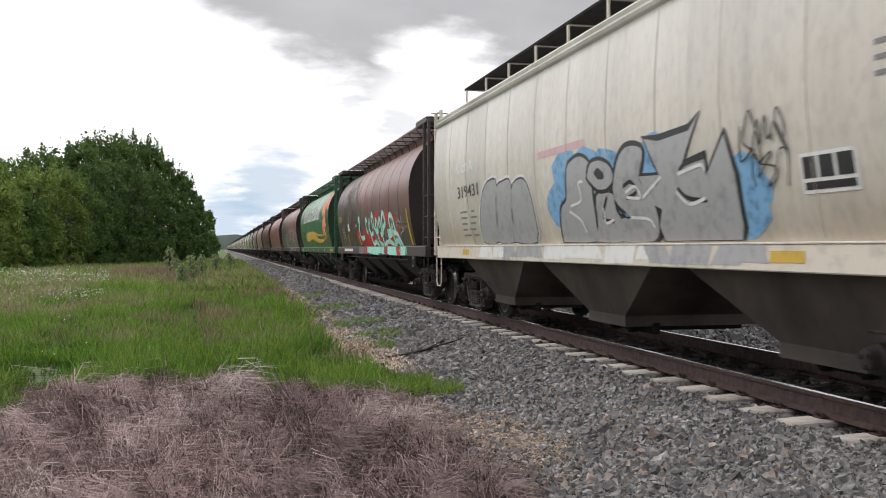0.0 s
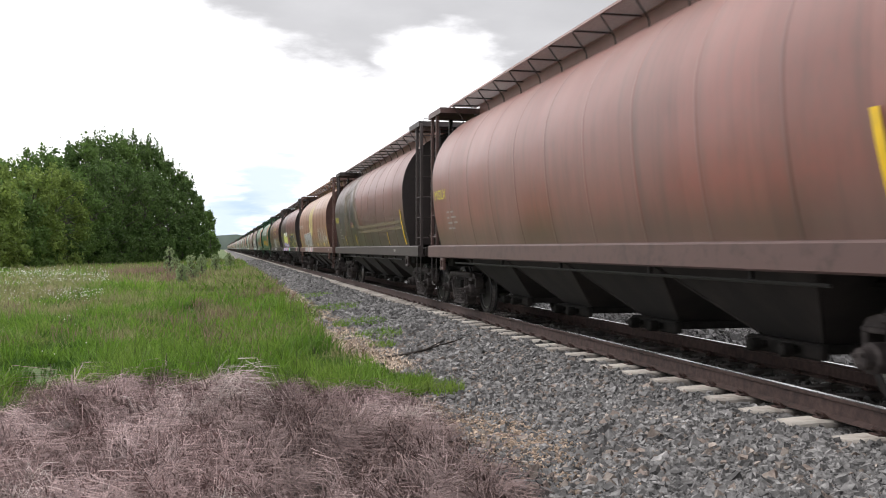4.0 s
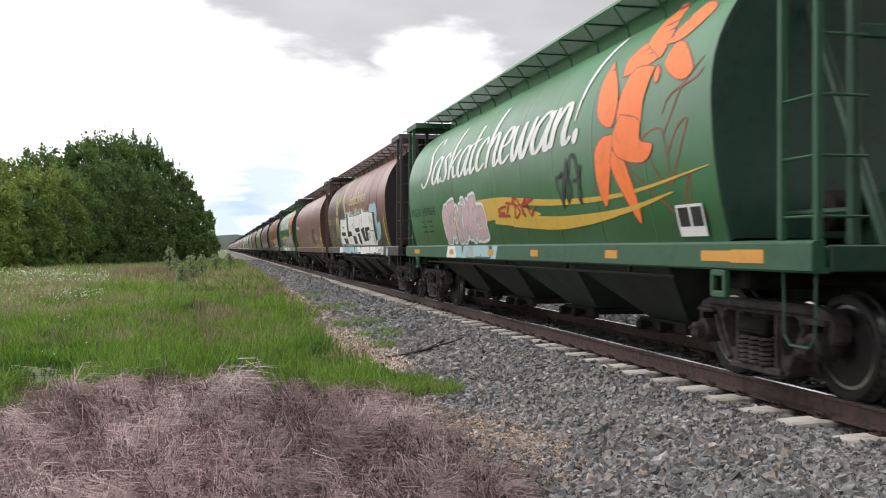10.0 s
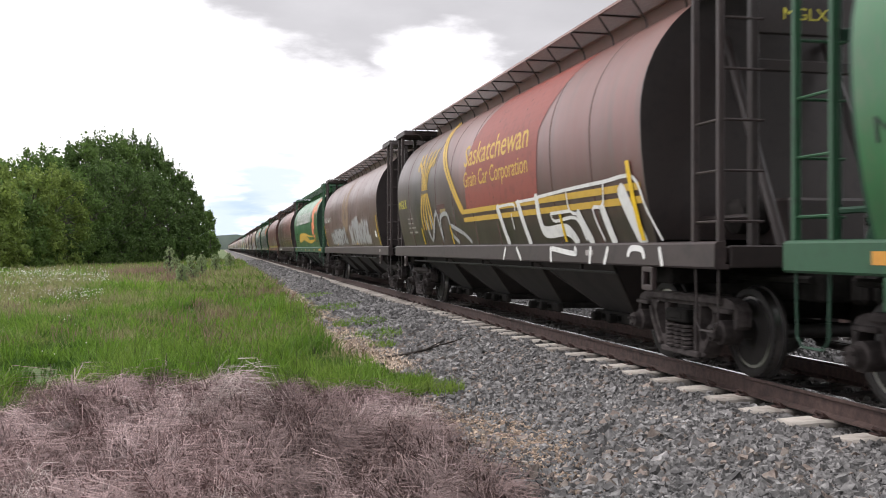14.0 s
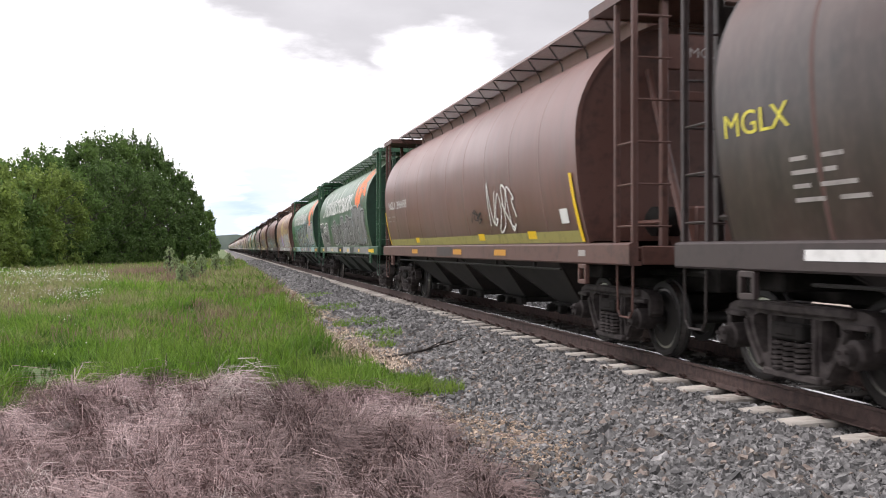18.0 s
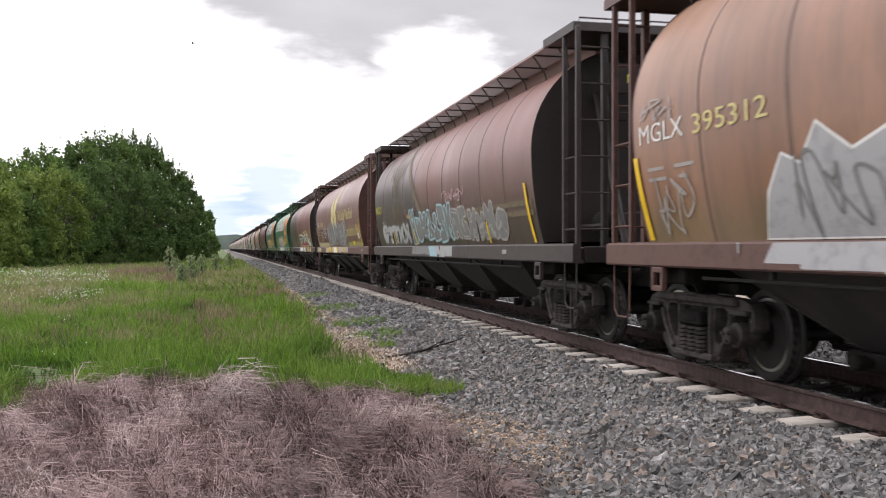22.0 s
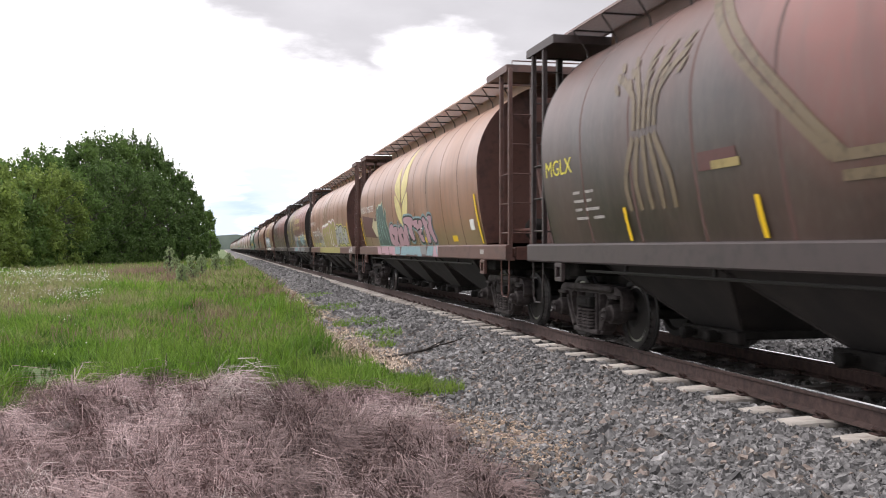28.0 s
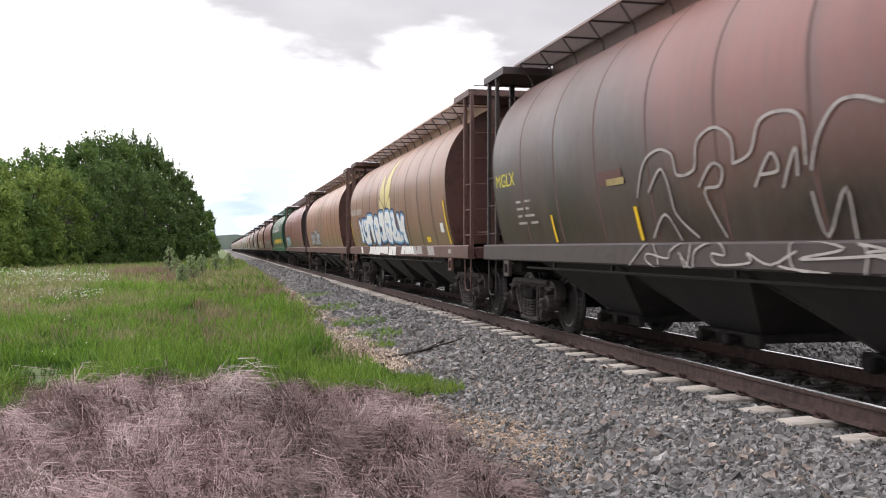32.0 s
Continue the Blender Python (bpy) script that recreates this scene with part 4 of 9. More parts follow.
def wheel_set(g):
    for s in (-1, 1):
        prof = [(0.0, 0.14), (-0.02, 0.17), (0.02, 0.36), (-0.01, 0.385), (-0.01, 0.435), (0.0, 0.450), (0.085, 0.457), (0.10, 0.485), (0.13, 0.482), (0.135, 0.40), (0.09, 0.36), (0.06, 0.17), (0.09, 0.14)]
        pr = [(s * (0.815 - d), r) for d, r in prof]
        g.lathe(pr if s < 0 else pr[::-1], (0, 0, 0), 0, 32)
    g.lathe([(-0.98, 0.075), (0.98, 0.075)], (0, 0, 0), 0, 12)


def tread_band(g):
    for s in (-1,):
        pr = [(s * (0.80 - d), r) for d, r in ((0.0, 0.452), (0.065, 0.4585), (0.066, 0.44), (0.001, 0.44))]
        g.lathe(pr if s < 0 else pr[::-1], (0, 0, 0), 0, 32)


def bearing_cap(g):
    g.lathe([(-0.20, 0.04), (-0.195, 0.085), (-0.12, 0.095), (-0.10, 0.125), (0.10, 0.125)], (0, 0, 0), 0, 16)
    for k in range(3):
        a = k * math.tau / 3 + 0.4
        g.lathe([(-0.225, 0.02), (-0.19, 0.02)], (0, 0.055 * math.cos(a), 0.055 * math.sin(a)), 0, 6)


AXLES = []
AXLE_Z = HEAD + 0.458


def truck(car, y, near=True):
    base = part("truck", cached("bolster", bolster, STEEL_DARK), car, label="dusty cast-iron three-piece truck", at=pose(0, y, 0))
    sf = cached("side_frame", side_frame, TRUCK_IRON)
    for s in ((-1, 1)):
        part("side_frame", sf, base, at=pose(s * 1.0, 0, 0))
        if near and s < 0:
            for dy in (-0.175, 0.0, 0.175):
                part("spring", cached("spring_coil", spring_coil, TRUCK_IRON), base, at=pose(s * 1.07, dy, 0))
    for a in (-0.94, 0.94):
        ws = part("wheelset", cached("wheel_set", wheel_set, WHEEL_STEEL, 35), base, at=pose(0, a, AXLE_Z))
        if near:
            AXLES.append((ws, a))
            part("wheel_tread", cached("tread_band", tread_band, TREAD, 35), base, at=pose(0, a, AXLE_Z))
            part("bearing_cap", cached("bearing_cap", bearing_cap, TRUCK_IRON, 40), base, at=pose(-1.06, a, AXLE_Z))
    return base


def hopper_car(paint, trim, near=True, label="", bands=(), end_paint=None, seams=10, seam_mat=None, bracket_mat=None):
    """A round-sided covered hopper: shell, ends, sills, bays, ladders, walkway and two trucks."""
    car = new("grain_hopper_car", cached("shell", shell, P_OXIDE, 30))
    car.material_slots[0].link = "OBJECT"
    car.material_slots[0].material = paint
    tagged(car, label, "rail car", "cars of the grain train")
    end_paint = end_paint or trim
    turn = pose(0, 0, 0, 0, 0, 180)
    bk = cached("bulkhead", bulkhead, STEEL_DARK)
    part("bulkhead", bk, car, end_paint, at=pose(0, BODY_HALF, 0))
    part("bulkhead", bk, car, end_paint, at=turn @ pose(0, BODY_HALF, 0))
    if near:
        sm = cached("weld_seam", weld_seam, P_OXIDE, 30)
        for k in range(1, seams):
            part("weld_seam", sm, car, seam_mat, at=pose(0, -BODY_HALF + k * 2 * BODY_HALF / seams, 0))
    ss = cached("side_sill", side_sill, P_OXIDE)
    part("side_sill", ss, car, trim)
    part("side_sill", ss, car, trim, at=turn @ pose(0, 0.32, 0))
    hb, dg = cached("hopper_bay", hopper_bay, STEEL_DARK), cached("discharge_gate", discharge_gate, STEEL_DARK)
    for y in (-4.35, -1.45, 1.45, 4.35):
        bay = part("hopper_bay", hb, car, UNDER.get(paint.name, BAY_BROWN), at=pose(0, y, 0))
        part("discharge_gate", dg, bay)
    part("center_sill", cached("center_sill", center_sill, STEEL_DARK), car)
    part("train_pipe", cached("train_pipe", train_pipe, WHEEL_STEEL), car)
    part("roof_hatch", cached("roof_hatch", roof_hatch, P_OXIDE), car, paint)
    ww = part("walkway_edge", cached("walkway_edge", walkway_edge, P_OXIDE), car, paint)
    part("walkway", cached("walkway", walkway, MESH_BROWN), ww, MESH_GREEN if "green" in trim.name else MESH_TAN if paint is P_TAN else MESH_BROWN, label="see-through expanded-metal roof walkway")
    if near:
        wb = cached("walkway_bracket", walkway_bracket, P_OXIDE)
        for k in range(15):
            part("walkway_bracket", wb, car, bracket_mat or trim, at=pose(0, -7.2 + k * 1.03, 0))
    for m in (Matrix(), turn):
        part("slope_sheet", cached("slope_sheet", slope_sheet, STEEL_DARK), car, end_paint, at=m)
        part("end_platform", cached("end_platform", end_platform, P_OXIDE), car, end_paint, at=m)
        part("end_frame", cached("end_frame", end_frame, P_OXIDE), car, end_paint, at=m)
        re = part("roof_end", cached("roof_end", roof_end, P_OXIDE), car, trim, "walkway across the roof end", at=m)
        part("roof_end_rim", cached("roof_end_rim", roof_end_rim, P_OXIDE), re, trim)
        if near:
            part("grab_rail", cached("grab_rail", grab_rail, P_OXIDE), re, trim)
        part("coupler", cached("coupler", coupler, STEEL_DARK), car, at=m)
        if near:
            part("air_tank", cached("air_tank", air_tank, STEEL_DARK, 40), car, at=m)
    rg = cached("rung", rung, P_OXIDE)
    for s in (-1, 1):
        for e in (-1, 1):
            ld = part("ladder", cached("ladder", ladder, P_OXIDE), car, trim, at=pose(s * 1.405, 7.88 if e > 0 else -8.68, 0))
            if near and s < 0:
                for k in range(3):
                    part("rung", rg, ld, trim, at=pose(0, 0, 1.54 + k * 0.49))
                for k in range(6):                 # the ladder round the corner, across the end
                    part("end_rung", cached("end_rung", end_rung, P_OXIDE), ld, trim, at=pose(0, 0.50 if e > 0 else 0.0, 1.54 + k * 0.49))
                part("stirrup_step", cached("stirrup", stirrup, P_OXIDE), car, end_paint, at=pose(s * 1.42, 7.9 if e > 0 else -8.68, 0))
                part("jack_pad", cached("jack_pad", jack_pad, P_OXIDE), car, trim, at=pose(-1.47, e * 7.15 - 0.1, 0.95))
    if near:
        part("brake_wheel", cached("brake_wheel", brake_wheel, STEEL_DARK), car, at=pose(-0.35, 8.62, 2.45))
    for y in (-7.28, 6.95):
        part("body_bolster", cached("body_bolster", body_bolster, STEEL_DARK), car, at=pose(0, y, 0))
        truck(car, y, near)
    return car


def slab_section():
    low = [(half_width(SILL_HI - 0.04 + 1.45 * i / 7), SILL_HI - 0.04 + 1.45 * i / 7) for i in range(8)]
    up = [(1.63 - 0.06 * (i / 5) ** 2, 2.75 + 1.08 * i / 5) for i in range(1, 6)]
    eave = [(1.62, 3.85), (1.64, 3.89), (1.57, 3.93), (1.55, 3.97), (1.59, 4.0), (1.52, 4.05), (1.42, 4.12), (0.9, 4.27), (0.3, 4.36)]
    pts = low + up + eave
    return [(-w, z) for w, z in pts] + [(w, z) for w, z in pts[::-1]]


def slab_shell(g):
    sec = slab_section()
    ys = [8.05 - i * 16.1 / 12 for i in range(13)]
    n = len(sec)
    g.add([(x, y, z) for y in ys for x, z in sec], [(i * n + k, i * n + k + 1, (i + 1) * n + k + 1, (i + 1) * n + k) for i in range(12) for k in range(n - 1)])
    g.add([(x, 8.05, z) for x, z in sec], [tuple(range(n))[::-1]])
    g.add([(x, -8.05, z) for x, z in sec], [tuple(range(n))])


def slab_bay(g):
    top = [(-1.40, -2.4, 1.32), (1.40, -2.4, 1.32), (1.40, 2.4, 1.32), (-1.40, 2.4, 1.32)]
    low = [(-1.05, -0.62, 0.42), (1.05, -0.62, 0.42), (1.05, 0.62, 0.42), (-1.05, 0.62, 0.42)]
    foot = [(-1.05, -0.62, 0.28), (1.05, -0.62, 0.28), (1.05, 0.62, 0.28), (-1.05, 0.62, 0.28)]
    g.add(top + low + foot, [(0, 1, 5, 4), (1, 2, 6, 5), (2, 3, 7, 6), (3, 0, 4, 7), (4, 5, 9, 8), (5, 6, 10, 9), (6, 7, 11, 10), (7, 4, 8, 11), (8, 9, 10, 11)])


def roof_rail_post(g):
    g.box((-1.02, 0, 4.42), (0.035, 0.05, 0.44), 0.006)
    g.tube([(-1.02, 0, 4.62), (-0.4, 0, 4.62)], 0.014, 6)


def roof_grating(g):
    g.box((-0.72, 0, 4.64), (0.64, 15.4, 0.02), 0.004)
    g.box((-1.03, 0, 4.645), (0.03, 15.4, 0.05), 0.006)
    g.box((0.72, 0, 4.64), (0.64, 15.4, 0.02), 0.004)


def side_band(g):
    g.box((-1.475, 0, 1.20), (0.05, 16.6, 0.24), 0.012)
    g.box((-1.46, 0, 1.325), (0.10, 16.6, 0.02), 0.006)


def slab_car(paint, trim, label):
    """A curved-side three-bay covered hopper with eave mouldings and a raised roof walkway."""
    car = new("grain_hopper_car", cached("slab_shell", slab_shell, P_CREAM, 30))
    tagged(car, label, "rail car", "cars of the grain train")
    turn = pose(0, 0, 0, 0, 0, 180)
    for k in range(1, 12):
        part("weld_seam", cached("slab_seam", lambda g: g.tube([(-half_width(1.36 + 1.39 * i / 8) - 0.002, 0, 1.36 + 1.39 * i / 8) for i in range(9)] + [(-1.632 + 0.06 * (i / 4) ** 2, 0, 2.75 + 1.05 * i / 4) for i in range(1, 5)], 0.009, 6), P_CREAM), car, paint, at=pose(0, -8.0 + k * 1.33, 0))
    for m in (Matrix(), turn):
        part("side_sill", cached("side_band", side_band, P_CREAM), car, trim, at=m)
        part("end_platform", cached("end_platform", end_platform, P_OXIDE), car, trim, at=m)
        part("coupler", cached("coupler", coupler, STEEL_DARK), car, at=m)
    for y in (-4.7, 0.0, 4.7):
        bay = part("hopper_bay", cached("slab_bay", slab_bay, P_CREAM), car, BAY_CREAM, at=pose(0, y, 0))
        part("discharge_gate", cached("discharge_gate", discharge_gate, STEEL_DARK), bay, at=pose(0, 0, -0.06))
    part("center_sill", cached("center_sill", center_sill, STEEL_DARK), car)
    part("roof_walkway", cached("roof_grating", roof_grating, STEEL_DARK), car, label="dark steel grating raised above the roof")
    for k in range(11):
        part("walkway_post", cached("roof_rail_post", roof_rail_post, P_CREAM), car, trim, at=pose(0, -7.6 + k * 1.52, 0))
    for e in (-1, 1):
        ld = part("ladder", cached("ladder", ladder, P_OXIDE), car, trim, at=pose(-1.46, 8.12 if e > 0 else -8.58, 0))
        for k in range(8):
            part("rung", cached("rung", rung, P_OXIDE), ld, trim, at=pose(0, 0, 1.52 + k * 0.39))
        part("stirrup_step", cached("stirrup", stirrup, P_OXIDE), car, trim, at=pose(-1.45, 8.12 if e > 0 else -8.58, 0))
    for y in (-6.5, 6.5):
        truck(car, y, True)
    return car


# hopper paints carry grime and the shade below the car in their dark colour
BAY_CREAM = material("dirty_shaded_cream_hopper_paint", ((0.02, 0.014, 0.011), (0.042, 0.031, 0.024), (0.078, 0.059, 0.046)), scale=1.2, rough=0.7, bump=0.2, big=0.4)
BAY_BROWN = material("grimy_shaded_brown_hopper_paint", ((0.005, 0.0039, 0.0036), (0.011, 0.0083, 0.0077), (0.023, 0.0173, 0.0155)), scale=1.5, rough=0.75, bump=0.2, big=0.4, vary=0.2)
BAY_GREEN = material("grimy_shaded_green_hopper_paint", ((0.0060, 0.0097, 0.0075), (0.0120, 0.0180, 0.0142), (0.0225, 0.0315, 0.0255)), scale=1.5, rough=0.75, bump=0.2, big=0.4, vary=0.2)
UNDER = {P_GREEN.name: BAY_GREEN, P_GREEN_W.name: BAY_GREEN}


# ---- things painted on the side of a car ----
def on_side(u, z, lift):
    """A place on the near side of a car: u metres from its far end, z up, lift out of the surface."""
    y = CAR_L / 2 - u
    if z < SILL_HI:
        return (-(SILL_W + lift), y, z)
    w = half_width(min(z, 4.0))
    return (-(w + lift), y, z)


def cut_rows(verts, faces, step=0.09):
    """Slice flat outlines (u, z) into rows, so that they can follow the curve of the side."""
    bm = bmesh.new()
    vs = [bm.verts.new((u, z, 0)) for u, z in verts]
    for f in faces:
        try:
            bm.faces.new([vs[i] for i in f])
        except ValueError:
            pass
    zs = [v[1] for v in verts]
    z = math.floor(min(zs) / step) * step
    cuts = []
    while z < max(zs):
        cuts.append(z)
        z += step
    cuts.append(SILL_HI)
    for c in cuts:
        bmesh.ops.bisect_plane(bm, geom=bm.verts[:] + bm.edges[:] + bm.faces[:], plane_co=(0, c, 0), plane_no=(0, 1, 0))
    bm.verts.index_update()
    out = [(v.co.x, v.co.y) for v in bm.verts], [[v.index for v in f.verts] for f in bm.faces]
    bm.free()
    return out


def side_paint(car, name, verts, faces, mat, lift=0.006, label="", rows=True):
    if rows:
        verts, faces = cut_rows(verts, faces)
    g = Geo().add([on_side(u, z, lift) for u, z in verts], [tuple(f) for f in faces])
    return part(name, g, car, mat, label)


def patch(car, name, u0, z0, u1, z1, mat, lift=0.006, label="", skew=0.0):
    return side_paint(car, name, [(u0, z0), (u1, z0), (u1 + skew, z1), (u0 + skew, z1)], [(0, 1, 2, 3)], mat, lift, label)


def lettering(car, text, u, z, height, width, mat, shear=0.0, lift=0.0065, name="lettering", weight=0.0, label="", rise=0.0):
    """Text on the side: its left foot at (u, z), capital height and full width in metres."""
    vs, fs = LETTERS[text, shear, weight]
    x0, x1 = min(v[0] for v in vs), max(v[0] for v in vs)
    k, kz = width / (x1 - x0), height / 0.70
    vs = [(u + (x - x0) * k, z + y * kz + rise * (x - x0) * k) for x, y in vs]
    return side_paint(car, name, vs, fs, mat, lift, label)


def ribbon(path, w, closed=False):
    """A band of width w along a path of (u, z), with round joints: (verts, faces)."""
    vs, fs = [], []
    pts = path + path[:1] if closed else path
    for (a, b), (c, d) in zip(pts, pts[1:]):
        dx, dz = c - a, d - b
        l = math.hypot(dx, dz) or 1e-6
        nx, nz = -dz / l * w / 2, dx / l * w / 2
        ex, ez = dx / l * w * 0.2, dz / l * w * 0.2
        o = len(vs)
        vs += [(a - ex + nx, b - ez + nz), (a - ex - nx, b - ez - nz), (c + ex - nx, d + ez - nz), (c + ex + nx, d + ez + nz)]
        fs.append((o, o + 1, o + 2, o + 3))
    return vs, fs


def smooth_path(pts, n=5):
    """A rounded path through points (Catmull-Rom)."""
    out = []
    p = [pts[0]] + list(pts) + [pts[-1]]
    for i in range(1, len(p) - 2):
        for k in range(n):
            t = k / n
            q = []
            for c in (0, 1):
                a, b, d, e = p[i - 1][c], p[i][c], p[i + 1][c], p[i + 2][c]
                q.append(0.5 * (2 * b + (d - a) * t + (2 * a - 5 * b + 4 * d - e) * t * t + (3 * b - a - 3 * d + e) * t ** 3))
            out.append(tuple(q))
    return out + [tuple(pts[-1])]


def strip(g, path, w, lift, slot=0, slots=None):
    """One sprayed line as a connected band with rounded ends, hugging the side of the car."""
    fine = [path[0]]
    for (a, b), (c, d) in zip(path, path[1:]):
        k = max(1, math.ceil(abs(d - b) / 0.07))
        fine += [(a + (c - a) * i / k, b + (d - b) * i / k) for i in range(1, k + 1)]
    path = fine
    n = len(path)
    vs, fs = [], []
    for i, (a, b) in enumerate(path):
        p, q = path[max(i - 1, 0)], path[min(i + 1, n - 1)]
        dx, dz = q[0] - p[0], q[1] - p[1]
        l = math.hypot(dx, dz) or 1e-6
        if i in (0, n - 1):                      # round ends
            s = -1 if i == 0 else 1
            ring = ((0.0, 1.0), (0.24, 0.87), (0.42, 0.5))
            for e, k in (ring[::-1] if i == 0 else ring):
                ca, cb = a + s * dx / l * w * e, b + s * dz / l * w * e
                vs += [(ca - dz / l * w / 2 * k, cb + dx / l * w / 2 * k), (ca + dz / l * w / 2 * k, cb - dx / l * w / 2 * k)]
        else:
            vs += [(a - dz / l * w / 2, b + dx / l * w / 2), (a + dz / l * w / 2, b - dx / l * w / 2)]
    m = len(vs) // 2
    fs = [(2 * i, 2 * i + 1, 2 * i + 3, 2 * i + 2) for i in range(m - 1)]
    g.add([on_side(a, max(b, SILL_HI + 0.006), lift + 0.00002 * (i // 2)) if min(p[1] for p in path) > SILL_LO + 0.24 else on_side(a, min(max(b, SILL_LO + 0.005), SILL_HI - 0.005), lift) for i, (a, b) in enumerate(vs)], fs)
    if slots is not None:
        slots += [slot] * len(fs)


def layered(car, name, layers, label=""):
    """One letter or figure of several sprayed layers: (paths, width, material, lift) from the back to the front."""
    g, slots, mats = Geo(), [], []
    for paths, w, mat, lift in layers:
        if mat not in mats:
            mats.append(mat)
        for p in paths:
            strip(g, p, w, lift, mats.index(mat), slots)
    me = g.mesh(name, mats[0])
    for mt in mats[1:]:
        me.materials.append(mt)
    me.polygons.foreach_set("material_index", slots)
    ob = new(name, me)
    ob.parent = car
    return tagged(ob, label=label)


def strokes(car, name, paths, w, mat, lift, label=""):
    """Thin sprayed lines, each a part of its own."""
    for p in paths:
        layered(car, name, [([p], w, mat, lift)], label)


GLYPHS = (  # abstract letter-like skeletons in a unit box
    ((0.1, 0.0), (0.15, 0.9), (0.5, 0.35), (0.85, 1.0), (0.9, 0.05)),
    ((0.85, 0.85), (0.4, 1.0), (0.12, 0.6), (0.2, 0.15), (0.6, 0.02), (0.9, 0.3), (0.55, 0.45)),
    ((0.85, 0.9), (0.35, 0.95), (0.2, 0.65), (0.7, 0.42), (0.75, 0.1), (0.15, 0.05)),
    ((0.15, 0.0), (0.2, 0.95), (0.7, 0.9), (0.75, 0.55), (0.25, 0.5), (0.9, 0.0)),
    ((0.1, 0.95), (0.2, 0.1), (0.7, 0.05), (0.85, 0.95)),
    ((0.1, 0.05), (0.4, 1.0), (0.6, 0.95), (0.9, 0.0), (0.65, 0.4), (0.3, 0.4)),
    ((0.85, 0.95), (0.2, 0.9), (0.25, 0.05), (0.9, 0.1), (0.3, 0.5), (0.75, 0.5)),
    ((0.5, 0.05), (0.1, 0.4), (0.45, 0.98), (0.9, 0.55), (0.5, 0.05)),
)


BLOCKS = (  # angular letter-like outlines in a unit box, with notches
    ((0.0, 0.0), (0.34, 0.0), (0.40, 0.22), (0.56, 0.22), (0.64, 0.0), (1.0, 0.04), (0.93, 0.46), (0.80, 0.52), (1.0, 0.66), (0.92, 1.0), (0.08, 0.95), (0.04, 0.5)),
    ((0.06, 0.05), (0.95, 0.0), (1.0, 0.30), (0.62, 0.34), (0.62, 0.48), (0.92, 0.52), (0.97, 0.98), (0.1, 1.0), (0.0, 0.62), (0.12, 0.4)),
    ((0.2, 0.0), (0.62, 0.02), (0.66, 0.6), (1.0, 0.66), (0.96, 1.0), (0.02, 0.93), (0.0, 0.62), (0.24, 0.58)),
    ((0.05, 0.0), (0.42, 0.03), (0.5, 0.42), (0.66, 0.0), (1.0, 0.05), (0.82, 0.55), (1.0, 0.98), (0.66, 1.0), (0.5, 0.72), (0.3, 1.0), (0.0, 0.92), (0.16, 0.5)),
    ((0.22, 0.0), (0.8, 0.03), (1.0, 0.3), (0.95, 0.75), (0.7, 1.0), (0.25, 0.97), (0.0, 0.7), (0.03, 0.25)),
)


def grown(pts, d):
    """An outline moved outwards by d."""
    n, out = len(pts), []
    for i in range(n):
        (a, b), (c, e), (f, h) = pts[i - 1], pts[i], pts[(i + 1) % n]
        l1, l2 = math.hypot(c - a, e - b) or 1e-6, math.hypot(f - c, h - e) or 1e-6
        nx, nz = (e - b) / l1 + (h - e) / l2, -(c - a) / l1 - (f - c) / l2
        l = max(0.6, math.hypot(nx, nz))
        out.append((c + nx / l * d, e + nz / l * d))
    return out


def block_letter(car, pts, layers, marks_, label):
    """One filled letterform: outlines (grow, material, lift) from the back to the front, then sprayed lines."""
    g, slots, mats = Geo(), [], []
    for d, mat, lift in layers:
        if mat not in mats:
            mats.append(mat)
        o = [(a, max(SILL_HI + 0.012, b)) for a, b in grown(pts, d)]
        tris = geometry.tessellate_polygon([[Vector((a, b, 0)) for a, b in o]])
        vs, fs = cut_rows(o, tris, 0.12)
        g.add([on_side(a, b, lift) for a, b in vs], [tuple(f) for f in fs])
        slots += [mats.index(mat)] * len(fs)
    for path, w, mat, lift in marks_:
        if mat not in mats:
            mats.append(mat)
        strip(g, path, w, lift, mats.index(mat), slots)
    me = g.mesh("graffiti_letter", mats[0])
    for mt in mats[1:]:
        me.materials.append(mt)
    me.polygons.foreach_set("material_index", slots)
    ob = new("graffiti_letter", me)
    ob.parent = car
    return tagged(ob, label=label)


